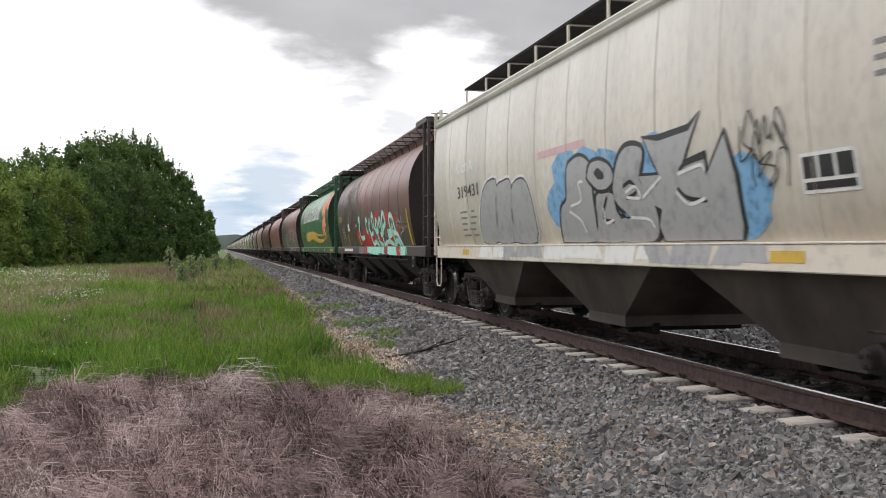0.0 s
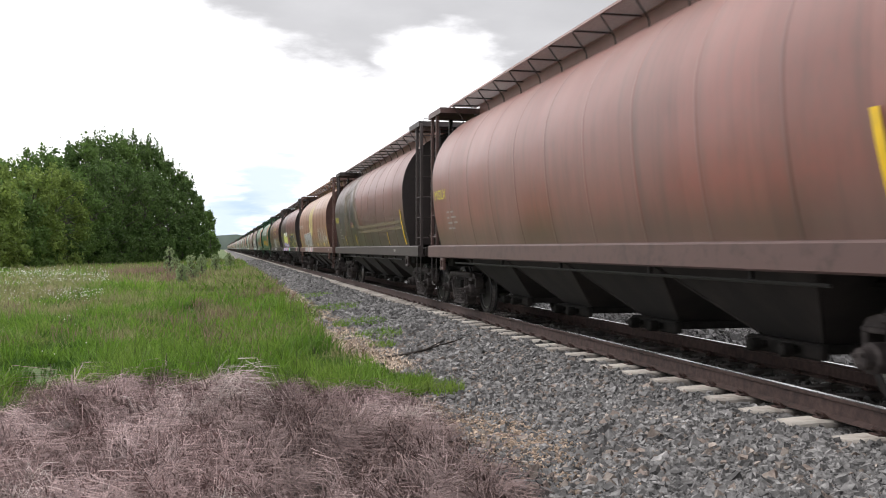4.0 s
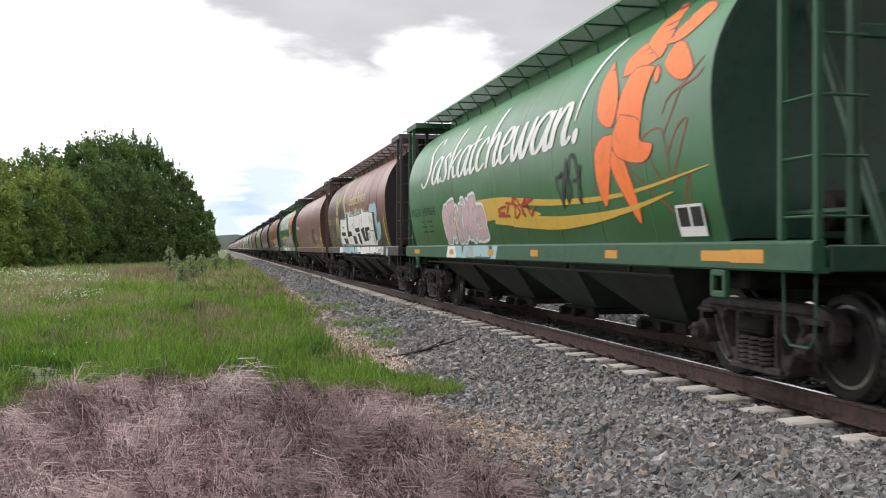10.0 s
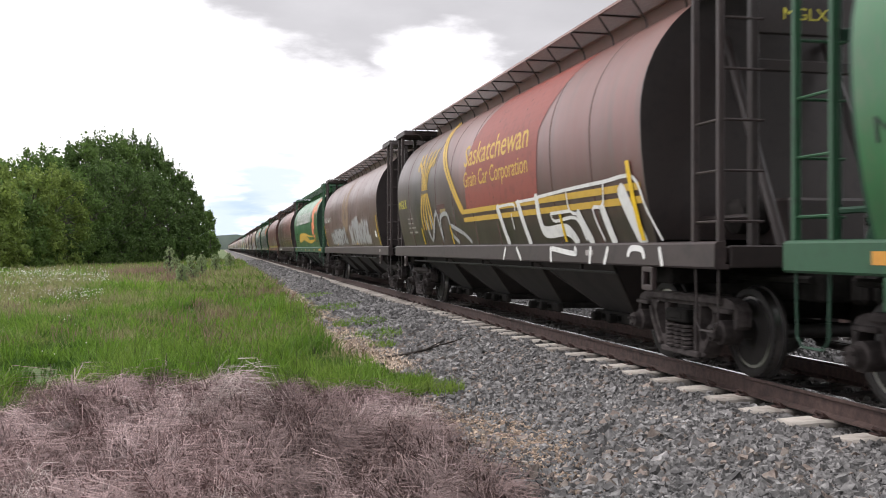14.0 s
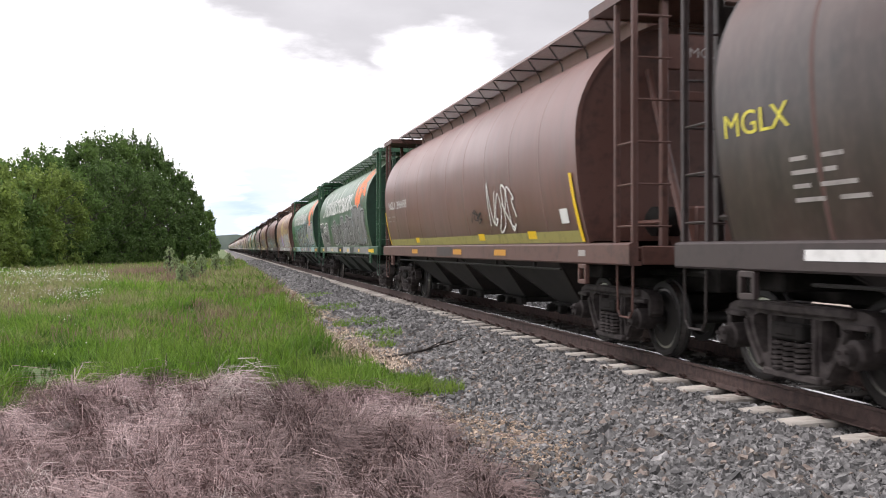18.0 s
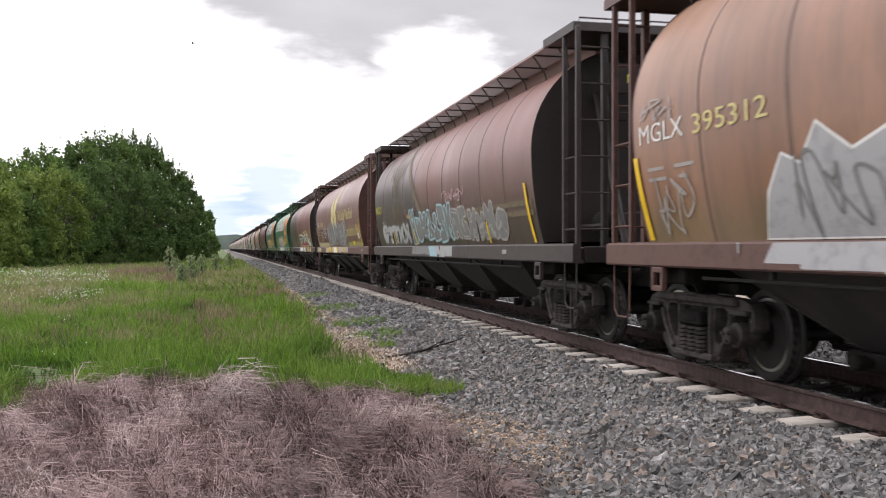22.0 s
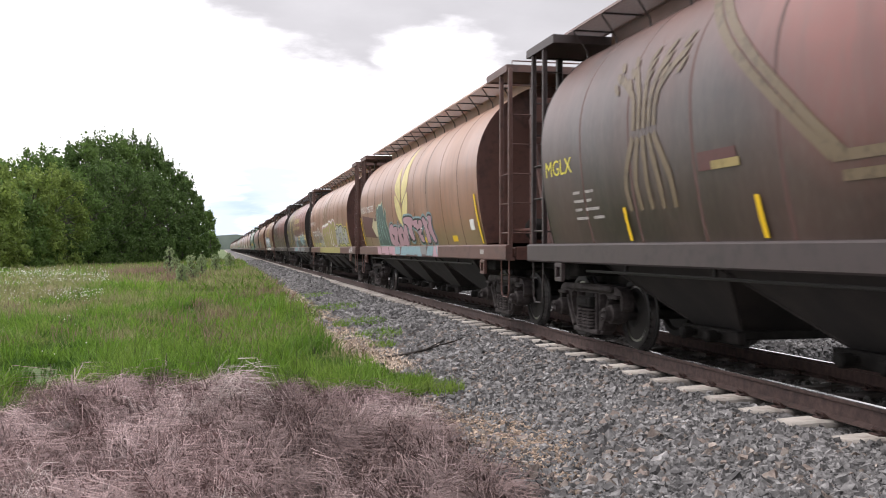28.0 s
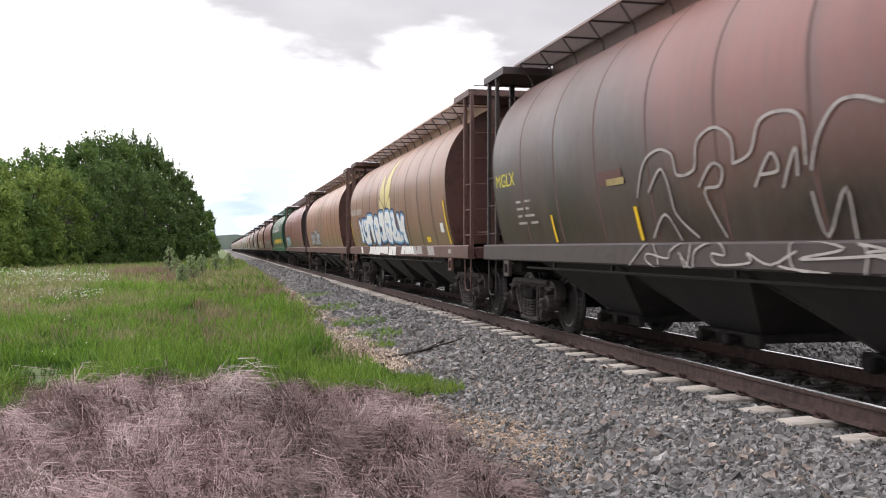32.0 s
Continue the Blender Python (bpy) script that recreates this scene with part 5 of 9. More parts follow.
def graffiti(car, u0, z0, u1, z1, n, fill, line, halo=None, seed=1, thick=0.5, shine=None, wild=0.12, lean=0.0, label="spray-painted graffiti piece"):
    """A row of swollen, interlocking abstract letterforms: halo, outline, fill, notches and highlights, all sprayed on the side."""
    rnd = random.Random(seed)
    cw, ch = (u1 - u0) / n, z1 - z0
    lw = min(0.055, 0.05 * ch + 0.012)
    for i in range(n):
        e = (i % 6) * 0.0003
        gl = BLOCKS[rnd.randrange(len(BLOCKS))]
        if rnd.random() < 0.45:
            gl = [(1 - a, b) for a, b in gl[::-1]]
        if rnd.random() < 0.3:
            gl = [(a, 1 - b) for a, b in gl[::-1]]
        tilt, top, foot = rnd.uniform(-0.22, 0.22) + lean, rnd.uniform(0.82, 1.05 + wild), rnd.uniform(-0.02, 0.10)
        over = rnd.uniform(1.0, 1.18)
        base = []
        for a, b in gl:
            zz = foot + b * (top - foot)
            base.append((u0 + (i + 0.5 + (a - 0.5) * over) * cw + (tilt * (zz - 0.4) + rnd.uniform(-0.05, 0.05)) * cw, z0 + 0.03 + ch * (zz + rnd.uniform(-0.04, 0.04))))
        m = len(base)
        pts = []
        for k in range(m):                       # corners cut round
            (a, b), (c, d), (f, h) = base[k - 1], base[k], base[(k + 1) % m]
            q = 0.22 if thick < 0.55 else 0.34
            pts += [(c + (a - c) * q, d + (b - d) * q), (c + (a + f - 2 * c) * q * 0.22, d + (b + h - 2 * d) * q * 0.22), (c + (f - c) * q, d + (h - d) * q)]
        layers = ([(lw * 1.5, halo, 0.0075 + e)] if halo else []) + [(lw * 0.5, line, 0.009 + e), (-lw * 0.5, fill, 0.0107 + e)]
        uc, zc = u0 + (i + 0.5) * cw, z0 + ch * 0.5
        lines = []
        if fill is None:                         # outline alone
            layers = []
            lines.append((pts + pts[:1], lw * 0.6, line, 0.009 + e))
        for k in range(rnd.choice((1, 2, 2, 3))):
            a, b = uc + rnd.uniform(-0.26, 0.26) * cw, zc + rnd.uniform(-0.26, 0.34) * ch
            lines.append((smooth_path([(a, b), (a + rnd.uniform(-0.2, 0.2) * cw, b + rnd.uniform(-0.05, 0.12) * ch), (a + rnd.uniform(-0.3, 0.3) * cw, b + rnd.uniform(-0.22, 0.22) * ch)], 3), lw * rnd.choice((0.8, 0.8, 1.6)), line, 0.0124 + e + k * 0.0002))
        if shine:
            k = rnd.randrange(m)
            (a, b), (c, d) = base[k], base[(k + 1) % m]
            lines.append(([(a + (uc - a) * 0.2, b + (zc - b) * 0.2), (c + (uc - c) * 0.2, d + (zc - d) * 0.2)], lw * 0.5, shine, 0.0137 + e))
        block_letter(car, pts, layers, lines, label)


def tag_scrawl(car, u0, z0, u1, z1, n, mat, seed=1, w=0.03, label="thin spray-painted tag"):
    """Thin letter-like scrawl in one line."""
    rnd = random.Random(seed)
    cw, ch = (u1 - u0) / n, z1 - z0
    pts = []
    for i in range(n):
        gl = GLYPHS[rnd.randrange(len(GLYPHS))]
        if rnd.random() < 0.5:
            gl = [(a, 1 - b) for a, b in gl]
        pts += [(u0 + (i + a * 1.05) * cw + rnd.uniform(-0.35, 0.35) * cw, z0 + b * ch + rnd.uniform(-0.3, 0.3) * ch) for a, b in gl]
    return layered(car, "graffiti_tag", [([smooth_path(pts, 4)], w * 0.62, mat, 0.0155)], label)


# ---- grass ----
def blades(name, xs, ys, zs, height, width, mat, seed, label, lean=0.35, flop=0.0, category="grass", wind=(0.0, 0.0)):
    """Tapering blades of three joints each, bent to one side; flop lays them down."""
    rs = np.random.RandomState(seed)
    n = len(xs)
    h = height * rs.lognormal(0, 0.25, n)
    a = rs.uniform(0, math.tau, n)
    bend = lean * rs.uniform(0.2, 1.3, n) + flop * rs.uniform(0.5, 1.2, n)
    dx, dy = np.cos(a) + wind[0], np.sin(a) + wind[1]
    fa = rs.uniform(0, math.tau, n)
    wx, wy = np.cos(fa) * width, np.sin(fa) * width
    base = np.stack([xs, ys, zs], 1)
    rows = []
    for t, k in ((0.0, 1.0), (0.5, 0.8), (1.0, 0.12)):
        out = h * bend * t ** 1.7
        up = h * t * (1 - np.clip(bend, 0, 1.6) * 0.55 * t)
        c = base + np.stack([dx * out, dy * out, up], 1)
        rows.append(c - np.stack([wx, wy, 0 * wx], 1) * k)
        rows.append(c + np.stack([wx, wy, 0 * wx], 1) * k)
    pts = np.stack(rows, 1)
    f = np.array([(0, 1, 3, 2), (2, 3, 5, 4)])
    me = soup(name, pts.reshape(-1, 3), (f[None] + np.arange(n)[:, None, None] * 6).reshape(-1, 4), mat, True)
    ob = new(name, me)
    return tagged(ob, label, category, kind="stuff")


def field_points(n, near, far, left, right, seed, power=2.0):
    """Places in the view's wedge, thinning with the distance."""
    rs = np.random.RandomState(seed)
    y = near + (far - near) * rs.uniform(0, 1, n) ** power
    x = rs.uniform(0, 1, n) * (right(y) - left(y)) + left(y)
    return x, y, rs


def value_noise(x, y, cell, seed):
    """Smooth noise from 0 to 1 on a plane."""
    rs = np.random.RandomState(seed)
    grid = rs.uniform(0, 1, (64, 64))
    gx, gy = np.asarray(x) / cell + 900.0, np.asarray(y) / cell + 900.0
    ix, iy = np.floor(gx).astype(int), np.floor(gy).astype(int)
    fx, fy = gx - ix, gy - iy
    fx, fy = fx * fx * (3 - 2 * fx), fy * fy * (3 - 2 * fy)
    g = lambda i, j: grid[i % 64, j % 64]
    return (g(ix, iy) * (1 - fx) + g(ix + 1, iy) * fx) * (1 - fy) + (g(ix, iy + 1) * (1 - fx) + g(ix + 1, iy + 1) * fx) * fy


def zs_at(x, y):
    return np.array([ground_z(a, b) for a, b in zip(x, y)])


def verge(y):
    """Right-hand limit of the green grass: a wavy line near the foot of the ballast, with a tongue in front."""
    return 1.95 + 0.16 * np.sin(y * 0.55) + 0.14 * np.sin(y * 1.3 + 1) + 0.72 * np.exp(-((y - 12.2) / 1.1) ** 2) + np.clip((y - 16) * 0.018, 0, 0.45)


def front(x):
    """Near limit of the green grass, where the flattened straw begins."""
    return np.interp(x, (-4.0, -2.3, -1.1, 0.7, 1.8, 2.6), (10.7, 10.5, 12.1, 11.6, 10.6, 11.1)) + 0.22 * np.sin(x * 4.1) + 0.12 * np.sin(x * 9.0 + 1)


def build_grass():
    lf = lambda y: -0.245 * y - 1.5
    x, y, rs = field_points(120000, 10.2, 42, lf, verge, 11, 1.55)
    tuft = value_noise(x, y * 0.6, 0.75, 3) * 0.6 + value_noise(x, y * 0.6, 0.30, 4) * 0.4                           # single tussocks
    sweep = value_noise(x, y, 2.4, 6) * 0.65 + value_noise(x, y, 0.9, 7) * 0.35                                       # broad patches
    fringe = np.exp(-((y - front(x) - 0.7) / 1.3) ** 2) * (x > -1.2)                                                 # a thick green fringe before the straw
    dry = sweep + 0.25 * fringe - np.clip((y - 15.0) * 0.020, -0.1, 0.42) + 0.10 * (x > -1.8) + rs.uniform(-0.10, 0.10, len(x))
    keep = (y > front(x)) & (tuft + rs.uniform(-0.16, 0.16, len(x)) + 0.22 * fringe > 0.33)
    hf = 0.40 + 1.15 * np.clip((tuft - 0.3 + 0.12 * fringe) / 0.45, 0, 1.2) ** 1.2
    hf = hf * np.where((x > 1.5) & (y < 15.5), np.interp(x, (1.5, 2.0), (1.0, 0.5)), 1.0)                            # lower where it meets the stones
    # low tufts take the green that has the hollows' shade in it
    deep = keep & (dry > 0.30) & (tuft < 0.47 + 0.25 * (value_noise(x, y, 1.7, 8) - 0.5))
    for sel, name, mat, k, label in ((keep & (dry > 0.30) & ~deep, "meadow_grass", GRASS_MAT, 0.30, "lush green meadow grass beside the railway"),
                                     (deep, "deep_green_grass", SHADED_GRASS, 0.30, "grass in hollows between the tussocks, shade put into its darker green"),
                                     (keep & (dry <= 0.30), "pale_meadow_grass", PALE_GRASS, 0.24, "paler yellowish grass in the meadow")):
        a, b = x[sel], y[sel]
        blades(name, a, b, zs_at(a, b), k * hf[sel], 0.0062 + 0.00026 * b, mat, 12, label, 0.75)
    x, y, rs = field_points(70000, 40, 150, lambda y: -0.245 * y - 3, verge, 13, 1.4)
    keep = value_noise(x, y, 5, 8) + rs.uniform(-0.3, 0.3, len(x)) > 0.25
    pale = value_noise(x, y * 0.5, 4, 9) * 0.6 + value_noise(x, y * 0.4, 1.6, 10) * 0.4 + rs.uniform(-0.16, 0.16, len(x)) > 0.46
    for sel, name, mat, label in ((keep & pale, "far_pale_grass", PALE_GRASS, "pale yellowish meadow running towards the wood"), (keep & ~pale, "far_meadow_grass", GRASS_MAT, "green meadow running towards the wood")):
        a, b = x[sel], y[sel]
        blades(name, a, b, zs_at(a, b), 0.30 + 0.2 * value_noise(a, b, 2.5, 27), 0.040, mat, 14, label, 0.8)
    # straw and seed heads among the green
    x, y, rs = field_points(15000, 17, 120, lambda y: -0.245 * y - 2, lambda y: verge(y) - 0.1, 15, 1.6)
    keep = value_noise(x, y, 2.6, 21) * 0.6 + value_noise(x, y, 0.9, 23) * 0.4 + rs.uniform(-0.2, 0.2, len(x)) > 0.56
    x, y = x[keep], y[keep]
    blades("dry_grass_stems", x, y, zs_at(x, y), 0.34, 0.004 + 0.00028 * y, SEED_MAT, 16, "pinkish-tan seed stems among the grass", 0.35)
    x, y, rs = field_points(15000, 13.2, 70, lambda y: verge(y) - 0.25, lambda y: np.full_like(y, 2.75), 17, 1.3)
    keep = value_noise(x, y, 1.1, 31) + rs.uniform(-0.2, 0.2, len(x)) > 0.33
    x, y = x[keep], y[keep]
    blades("verge_straw", x, y, zs_at(x, y) + 0.03, 0.13, 0.006 + 0.0003 * y, PALE_STRAW, 18, "bleached straw along the foot of the ballast", 0.6, 1.0)
    x, y, rs = field_points(8000, 15.5, 75, lambda y: verge(y) - 0.9 - 0.075 * y, lambda y: verge(y) + 0.15, 26, 1.4)
    keep = value_noise(x, y, 1.8, 33) * 0.6 + value_noise(x, y, 0.6, 34) * 0.4 + rs.uniform(-0.25, 0.25, len(x)) > 0.47
    x, y = x[keep], y[keep]
    blades("verge_stems", x, y, zs_at(x, y), 0.30, 0.0035 + 0.0003 * y, SEED_MAT, 28, "thin brownish dry stems along the edge of the meadow", 0.5)
    # the thick fresh fringe before the straw, with its tongue on the ballast
    rs = np.random.RandomState(35)
    x = rs.uniform(-1.3, 2.7, 22000)
    y = front(x) + 2.6 * rs.uniform(0, 1, len(x)) ** 1.4
    keep = (x < verge(y) + 0.18 * (value_noise(x, y, 0.5, 36) - 0.3)) & (value_noise(x, y, 0.45, 37) + rs.uniform(-0.2, 0.35, len(x)) > 0.30)
    x, y = x[keep], y[keep]
    blades("fresh_fringe_grass", x, y, zs_at(x, y), (0.20 + 0.22 * value_noise(x, y, 0.5, 38)) * np.interp(x, (1.6, 2.1), (1.0, 0.5)), 0.0075, GRASS_MAT, 39, "thick fresh green grass at the edge of the straw", 0.6)
    # tufts on the ballast
    pts = []
    rs = np.random.RandomState(19)
    for cx, cy, r, n in ((2.62, 11.4, 0.26, 420), (2.95, 18.5, 0.5, 700), (3.0, 21.5, 0.6, 700), (3.0, 27.0, 0.8, 700), (2.9, 34.0, 0.9, 700), (2.75, 16.6, 0.25, 240)):
        a, q = rs.uniform(0, math.tau, n), np.sqrt(rs.uniform(0, 1, n)) * r
        pts.append(np.stack([cx + np.cos(a) * q, cy + np.sin(a) * q * 1.6], 1))
    p = np.concatenate(pts)
    blades("grass_tufts", p[:, 0], p[:, 1], zs_at(p[:, 0], p[:, 1]), 0.14, 0.007, GRASS_MAT, 20, "small green tufts growing through the ballast", 0.5)
    # a few tall dark stalks before the green
    rs = np.random.RandomState(24)
    x, y = rs.normal(0.0, 1.0, 170), rs.uniform(12.2, 15.5, 170)
    blades("dark_stalks", x, y, zs_at(x, y), 0.48, 0.0032, STALK_MAT, 25, "thin dark dead stalks standing in the grass", 0.2)
    # white clover far out in the meadow
    x, y, rs = field_points(9000, 15, 80, lambda y: -0.245 * y - 2, lambda y: -0.10 * y - 0.5, 22, 0.8)
    keep = value_noise(x, y, 4.5, 41) * 0.6 + value_noise(x, y, 1.1, 42) * 0.4 + rs.uniform(-0.22, 0.22, len(x)) + 0.12 * np.exp(-((y - 46) / 12) ** 2) > 0.64
    x, y = x[keep], y[keep]
    n = len(x)
    z = zs_at(x, y) + rs.uniform(0.18, 0.42, n)
    r = (0.009 + 0.00028 * y) * rs.uniform(0.6, 1.3, n)
    oc = np.array([(1, 0, 0), (-1, 0, 0), (0, 1, 0), (0, -1, 0), (0, 0, 1), (0, 0, -1)], dtype=float)
    v = np.stack([x, y, z], 1)[:, None, :] + oc[None] * r[:, None, None]
    f = np.array([(0, 2, 4), (2, 1, 4), (1, 3, 4), (3, 0, 4), (2, 0, 5), (1, 2, 5), (3, 1, 5), (0, 3, 5)])
    ob = new("clover_flowers", soup("clover_flowers", v.reshape(-1, 3), (f[None] + np.arange(n)[:, None, None] * 6).reshape(-1, 3), FLOWER_MAT))
    tagged(ob, "small white clover heads scattered in the meadow", "flowers", kind="stuff")


def build_straw():
    """Dry grass in front: a low mat of short bits, and drooping tussocks whose blades arch out of a crown and lie down."""
    def mat_edge(x, y):
        return 2.28 - 0.09 * np.abs(y - 9.5) + 0.5 * (value_noise(x, y, 0.8, 52) - 0.5)

    def bent(n, rs, foot, ang, L, w, up, fall, curl):
        """Blades of four joints from their feet: they rise by up, fall by fall and swing by curl along their length."""
        px, py = -np.sin(ang), np.cos(ang)
        rows = []
        for t in (0.0, 0.3, 0.65, 1.0):
            a2 = ang + curl * t
            c = foot + np.stack([np.cos(a2) * L * t, np.sin(a2) * L * t, L * (up * math.sin(t * math.pi * 0.8) - fall * t * t)], 1)
            k = (w * (1 - 0.7 * t))[:, None]
            rows += [c - np.stack([px, py, 0.4 + 0 * px], 1) * k, c + np.stack([px, py, 0.8 + 0 * px], 1) * k]
        return np.stack(rows, 1)

    f = np.array([(0, 1, 3, 2), (2, 3, 5, 4), (4, 5, 7, 6)])

    def place(name, pts, mat, label):
        n = len(pts)
        me = soup(name, pts.reshape(-1, 3), (f[None] + np.arange(n)[:, None, None] * 8).reshape(-1, 4), mat, True)
        tagged(new(name, me), label, "dry grass", kind="stuff")

    def swell(x, y):
        """Height of the cushions that the straw forms, low towards its edges."""
        m = value_noise(x, y, 0.85, 54) * 0.30 + value_noise(x, y, 0.3, 55) * 0.14
        return m * np.clip((front(x) + 0.6 - y) / 1.4, 0.25, 1.0) * np.clip((mat_edge(x, y) - x) / 0.9, 0.05, 1)

    rs = np.random.RandomState(30)
    n = 90000
    y = 5.2 + 8.0 * rs.uniform(0, 1, n) ** 1.3
    x = (-0.245 * y - 0.8) + rs.uniform(0, 1, n) * (2.5 + 0.245 * y + 0.8)
    keep = (x < mat_edge(x, y)) & (y < front(x) + 0.2) & (value_noise(x, y, 0.6, 51) + rs.uniform(-0.4, 0.5, n) + 0.5 * np.clip((1.9 - x) / 1.2, -0.4, 0.5) > 0.28)
    x, y = x[keep], y[keep]
    n = len(x)
    foot = np.stack([x, y, zs_at(x, y) + swell(x, y) * rs.uniform(0.5, 1.0, n)], 1)
    blade = bent(n, rs, foot, value_noise(x, y, 1.1, 53) * 9.0 + rs.normal(0, 1.1, n), rs.lognormal(-1.95, 0.45, n), rs.uniform(0.0012, 0.0034, n), rs.normal(0.10, 0.22, n), 0.1 * rs.uniform(0, 1, n), rs.normal(0, 1.3, n))

    def darker_straw(x, y):
        """Where the straw takes the darker colour: towards the ballast and along the foot of the grass."""
        return 0.55 * np.clip((x + 0.4) / 1.6, -0.6, 0.8) + 0.9 * (value_noise(x, y, 1.3, 59) - 0.5) + 0.30 * (y > front(x) - 0.9) > 0.18

    dark_part = darker_straw(x, y)
    place("flattened_straw", blade[~dark_part], STRAW_MAT, "mat of flattened greyish-pink dry grass")
    place("damp_straw", blade[dark_part], DARK_STRAW, "thin dark brown straw on dark soil")
    for name, tufts, per, mat, seed, label in (("straw_tussocks", 760, 80, STRAW_MAT, 31, "drooping tussocks of mauve-brown dry grass"), ("damp_tussocks", 600, 70, DARK_STRAW, 33, "dark tussocks of dead grass"), ("bleached_tussocks", 90, 60, BLEACHED, 32, "bleached straw-coloured tussocks of dry grass")):
        rs = np.random.RandomState(seed)
        cy = 6.0 + 6.6 * rs.uniform(0, 1, tufts) ** 1.1
        cx = (-0.245 * cy - 0.6) + rs.uniform(0, 1, tufts) * (1.95 + 0.245 * cy + 0.6)
        ok = (cy < front(cx) + 0.1) & (cx < mat_edge(cx, cy) - 0.05)
        ok &= darker_straw(cx, cy) == (mat is DARK_STRAW)
        if mat is BLEACHED:
            ok &= value_noise(cx, cy, 1.0, 58) > 0.46
            ok &= cy < front(cx) - 0.5
            cx, cy = np.append(cx[ok], [-0.62, -0.45, -0.28, -0.36]), np.append(cy[ok], [10.45, 10.35, 10.4, 10.2])
        else:
            cx, cy = cx[ok], cy[ok]
        size, lie, side = rs.lognormal(0, 0.3, len(cx)), rs.uniform(0, math.tau, len(cx)), rs.uniform(0.5, 1.6, len(cx))
        i = np.repeat(np.arange(len(cx)), per)
        n = len(i)
        x, y = cx[i] + rs.normal(0, 0.05, n) * size[i], cy[i] + rs.normal(0, 0.05, n) * size[i]
        foot = np.stack([x, y, zs_at(x, y) + swell(x, y) + 0.06 * size[i] * rs.uniform(0.3, 1.0, n)], 1)
        L = 0.23 * size[i] * rs.lognormal(0, 0.3, n)
        up = rs.uniform(0.05, 0.75, n)
        place(name, bent(n, rs, foot, lie[i] + rs.normal(0, 1, n) * side[i], L, rs.uniform(0.0012, 0.0032, n), up, up * 0.8 + rs.uniform(0.0, 0.35, n), rs.normal(0, 0.4, n)), mat, label)


def build_surroundings():
    """Grass, straw and weeds beside and behind the camera's place."""
    rs = np.random.RandomState(90)
    x, y = rs.uniform(-24, -3.0, 26000), rs.uniform(-14, 14, 26000)
    keep = (x < -0.245 * np.maximum(y, 0) - 2.6) & (value_noise(x, y, 1.6, 91) + rs.uniform(-0.2, 0.2, len(x)) > 0.25)
    x, y = x[keep], y[keep]
    blades("side_meadow_grass", x, y, zs_at(x, y), 0.32, 0.012, PALE_GRASS, 92, "meadow grass beside the straw", 0.4)
    x, y = rs.uniform(-3.6, 1.9, 16000), rs.uniform(-7, 5.6, 16000)
    keep = value_noise(x, y, 0.9, 93) + rs.uniform(-0.3, 0.3, len(x)) > 0.3
    x, y = x[keep], y[keep]
    blades("trodden_straw", x, y, zs_at(x, y) + 0.02, 0.22, 0.006, STRAW_MAT, 94, "trodden dry grass on stony soil", 0.5, 1.1, category="dry grass")


build_grass()
build_straw()
build_surroundings()


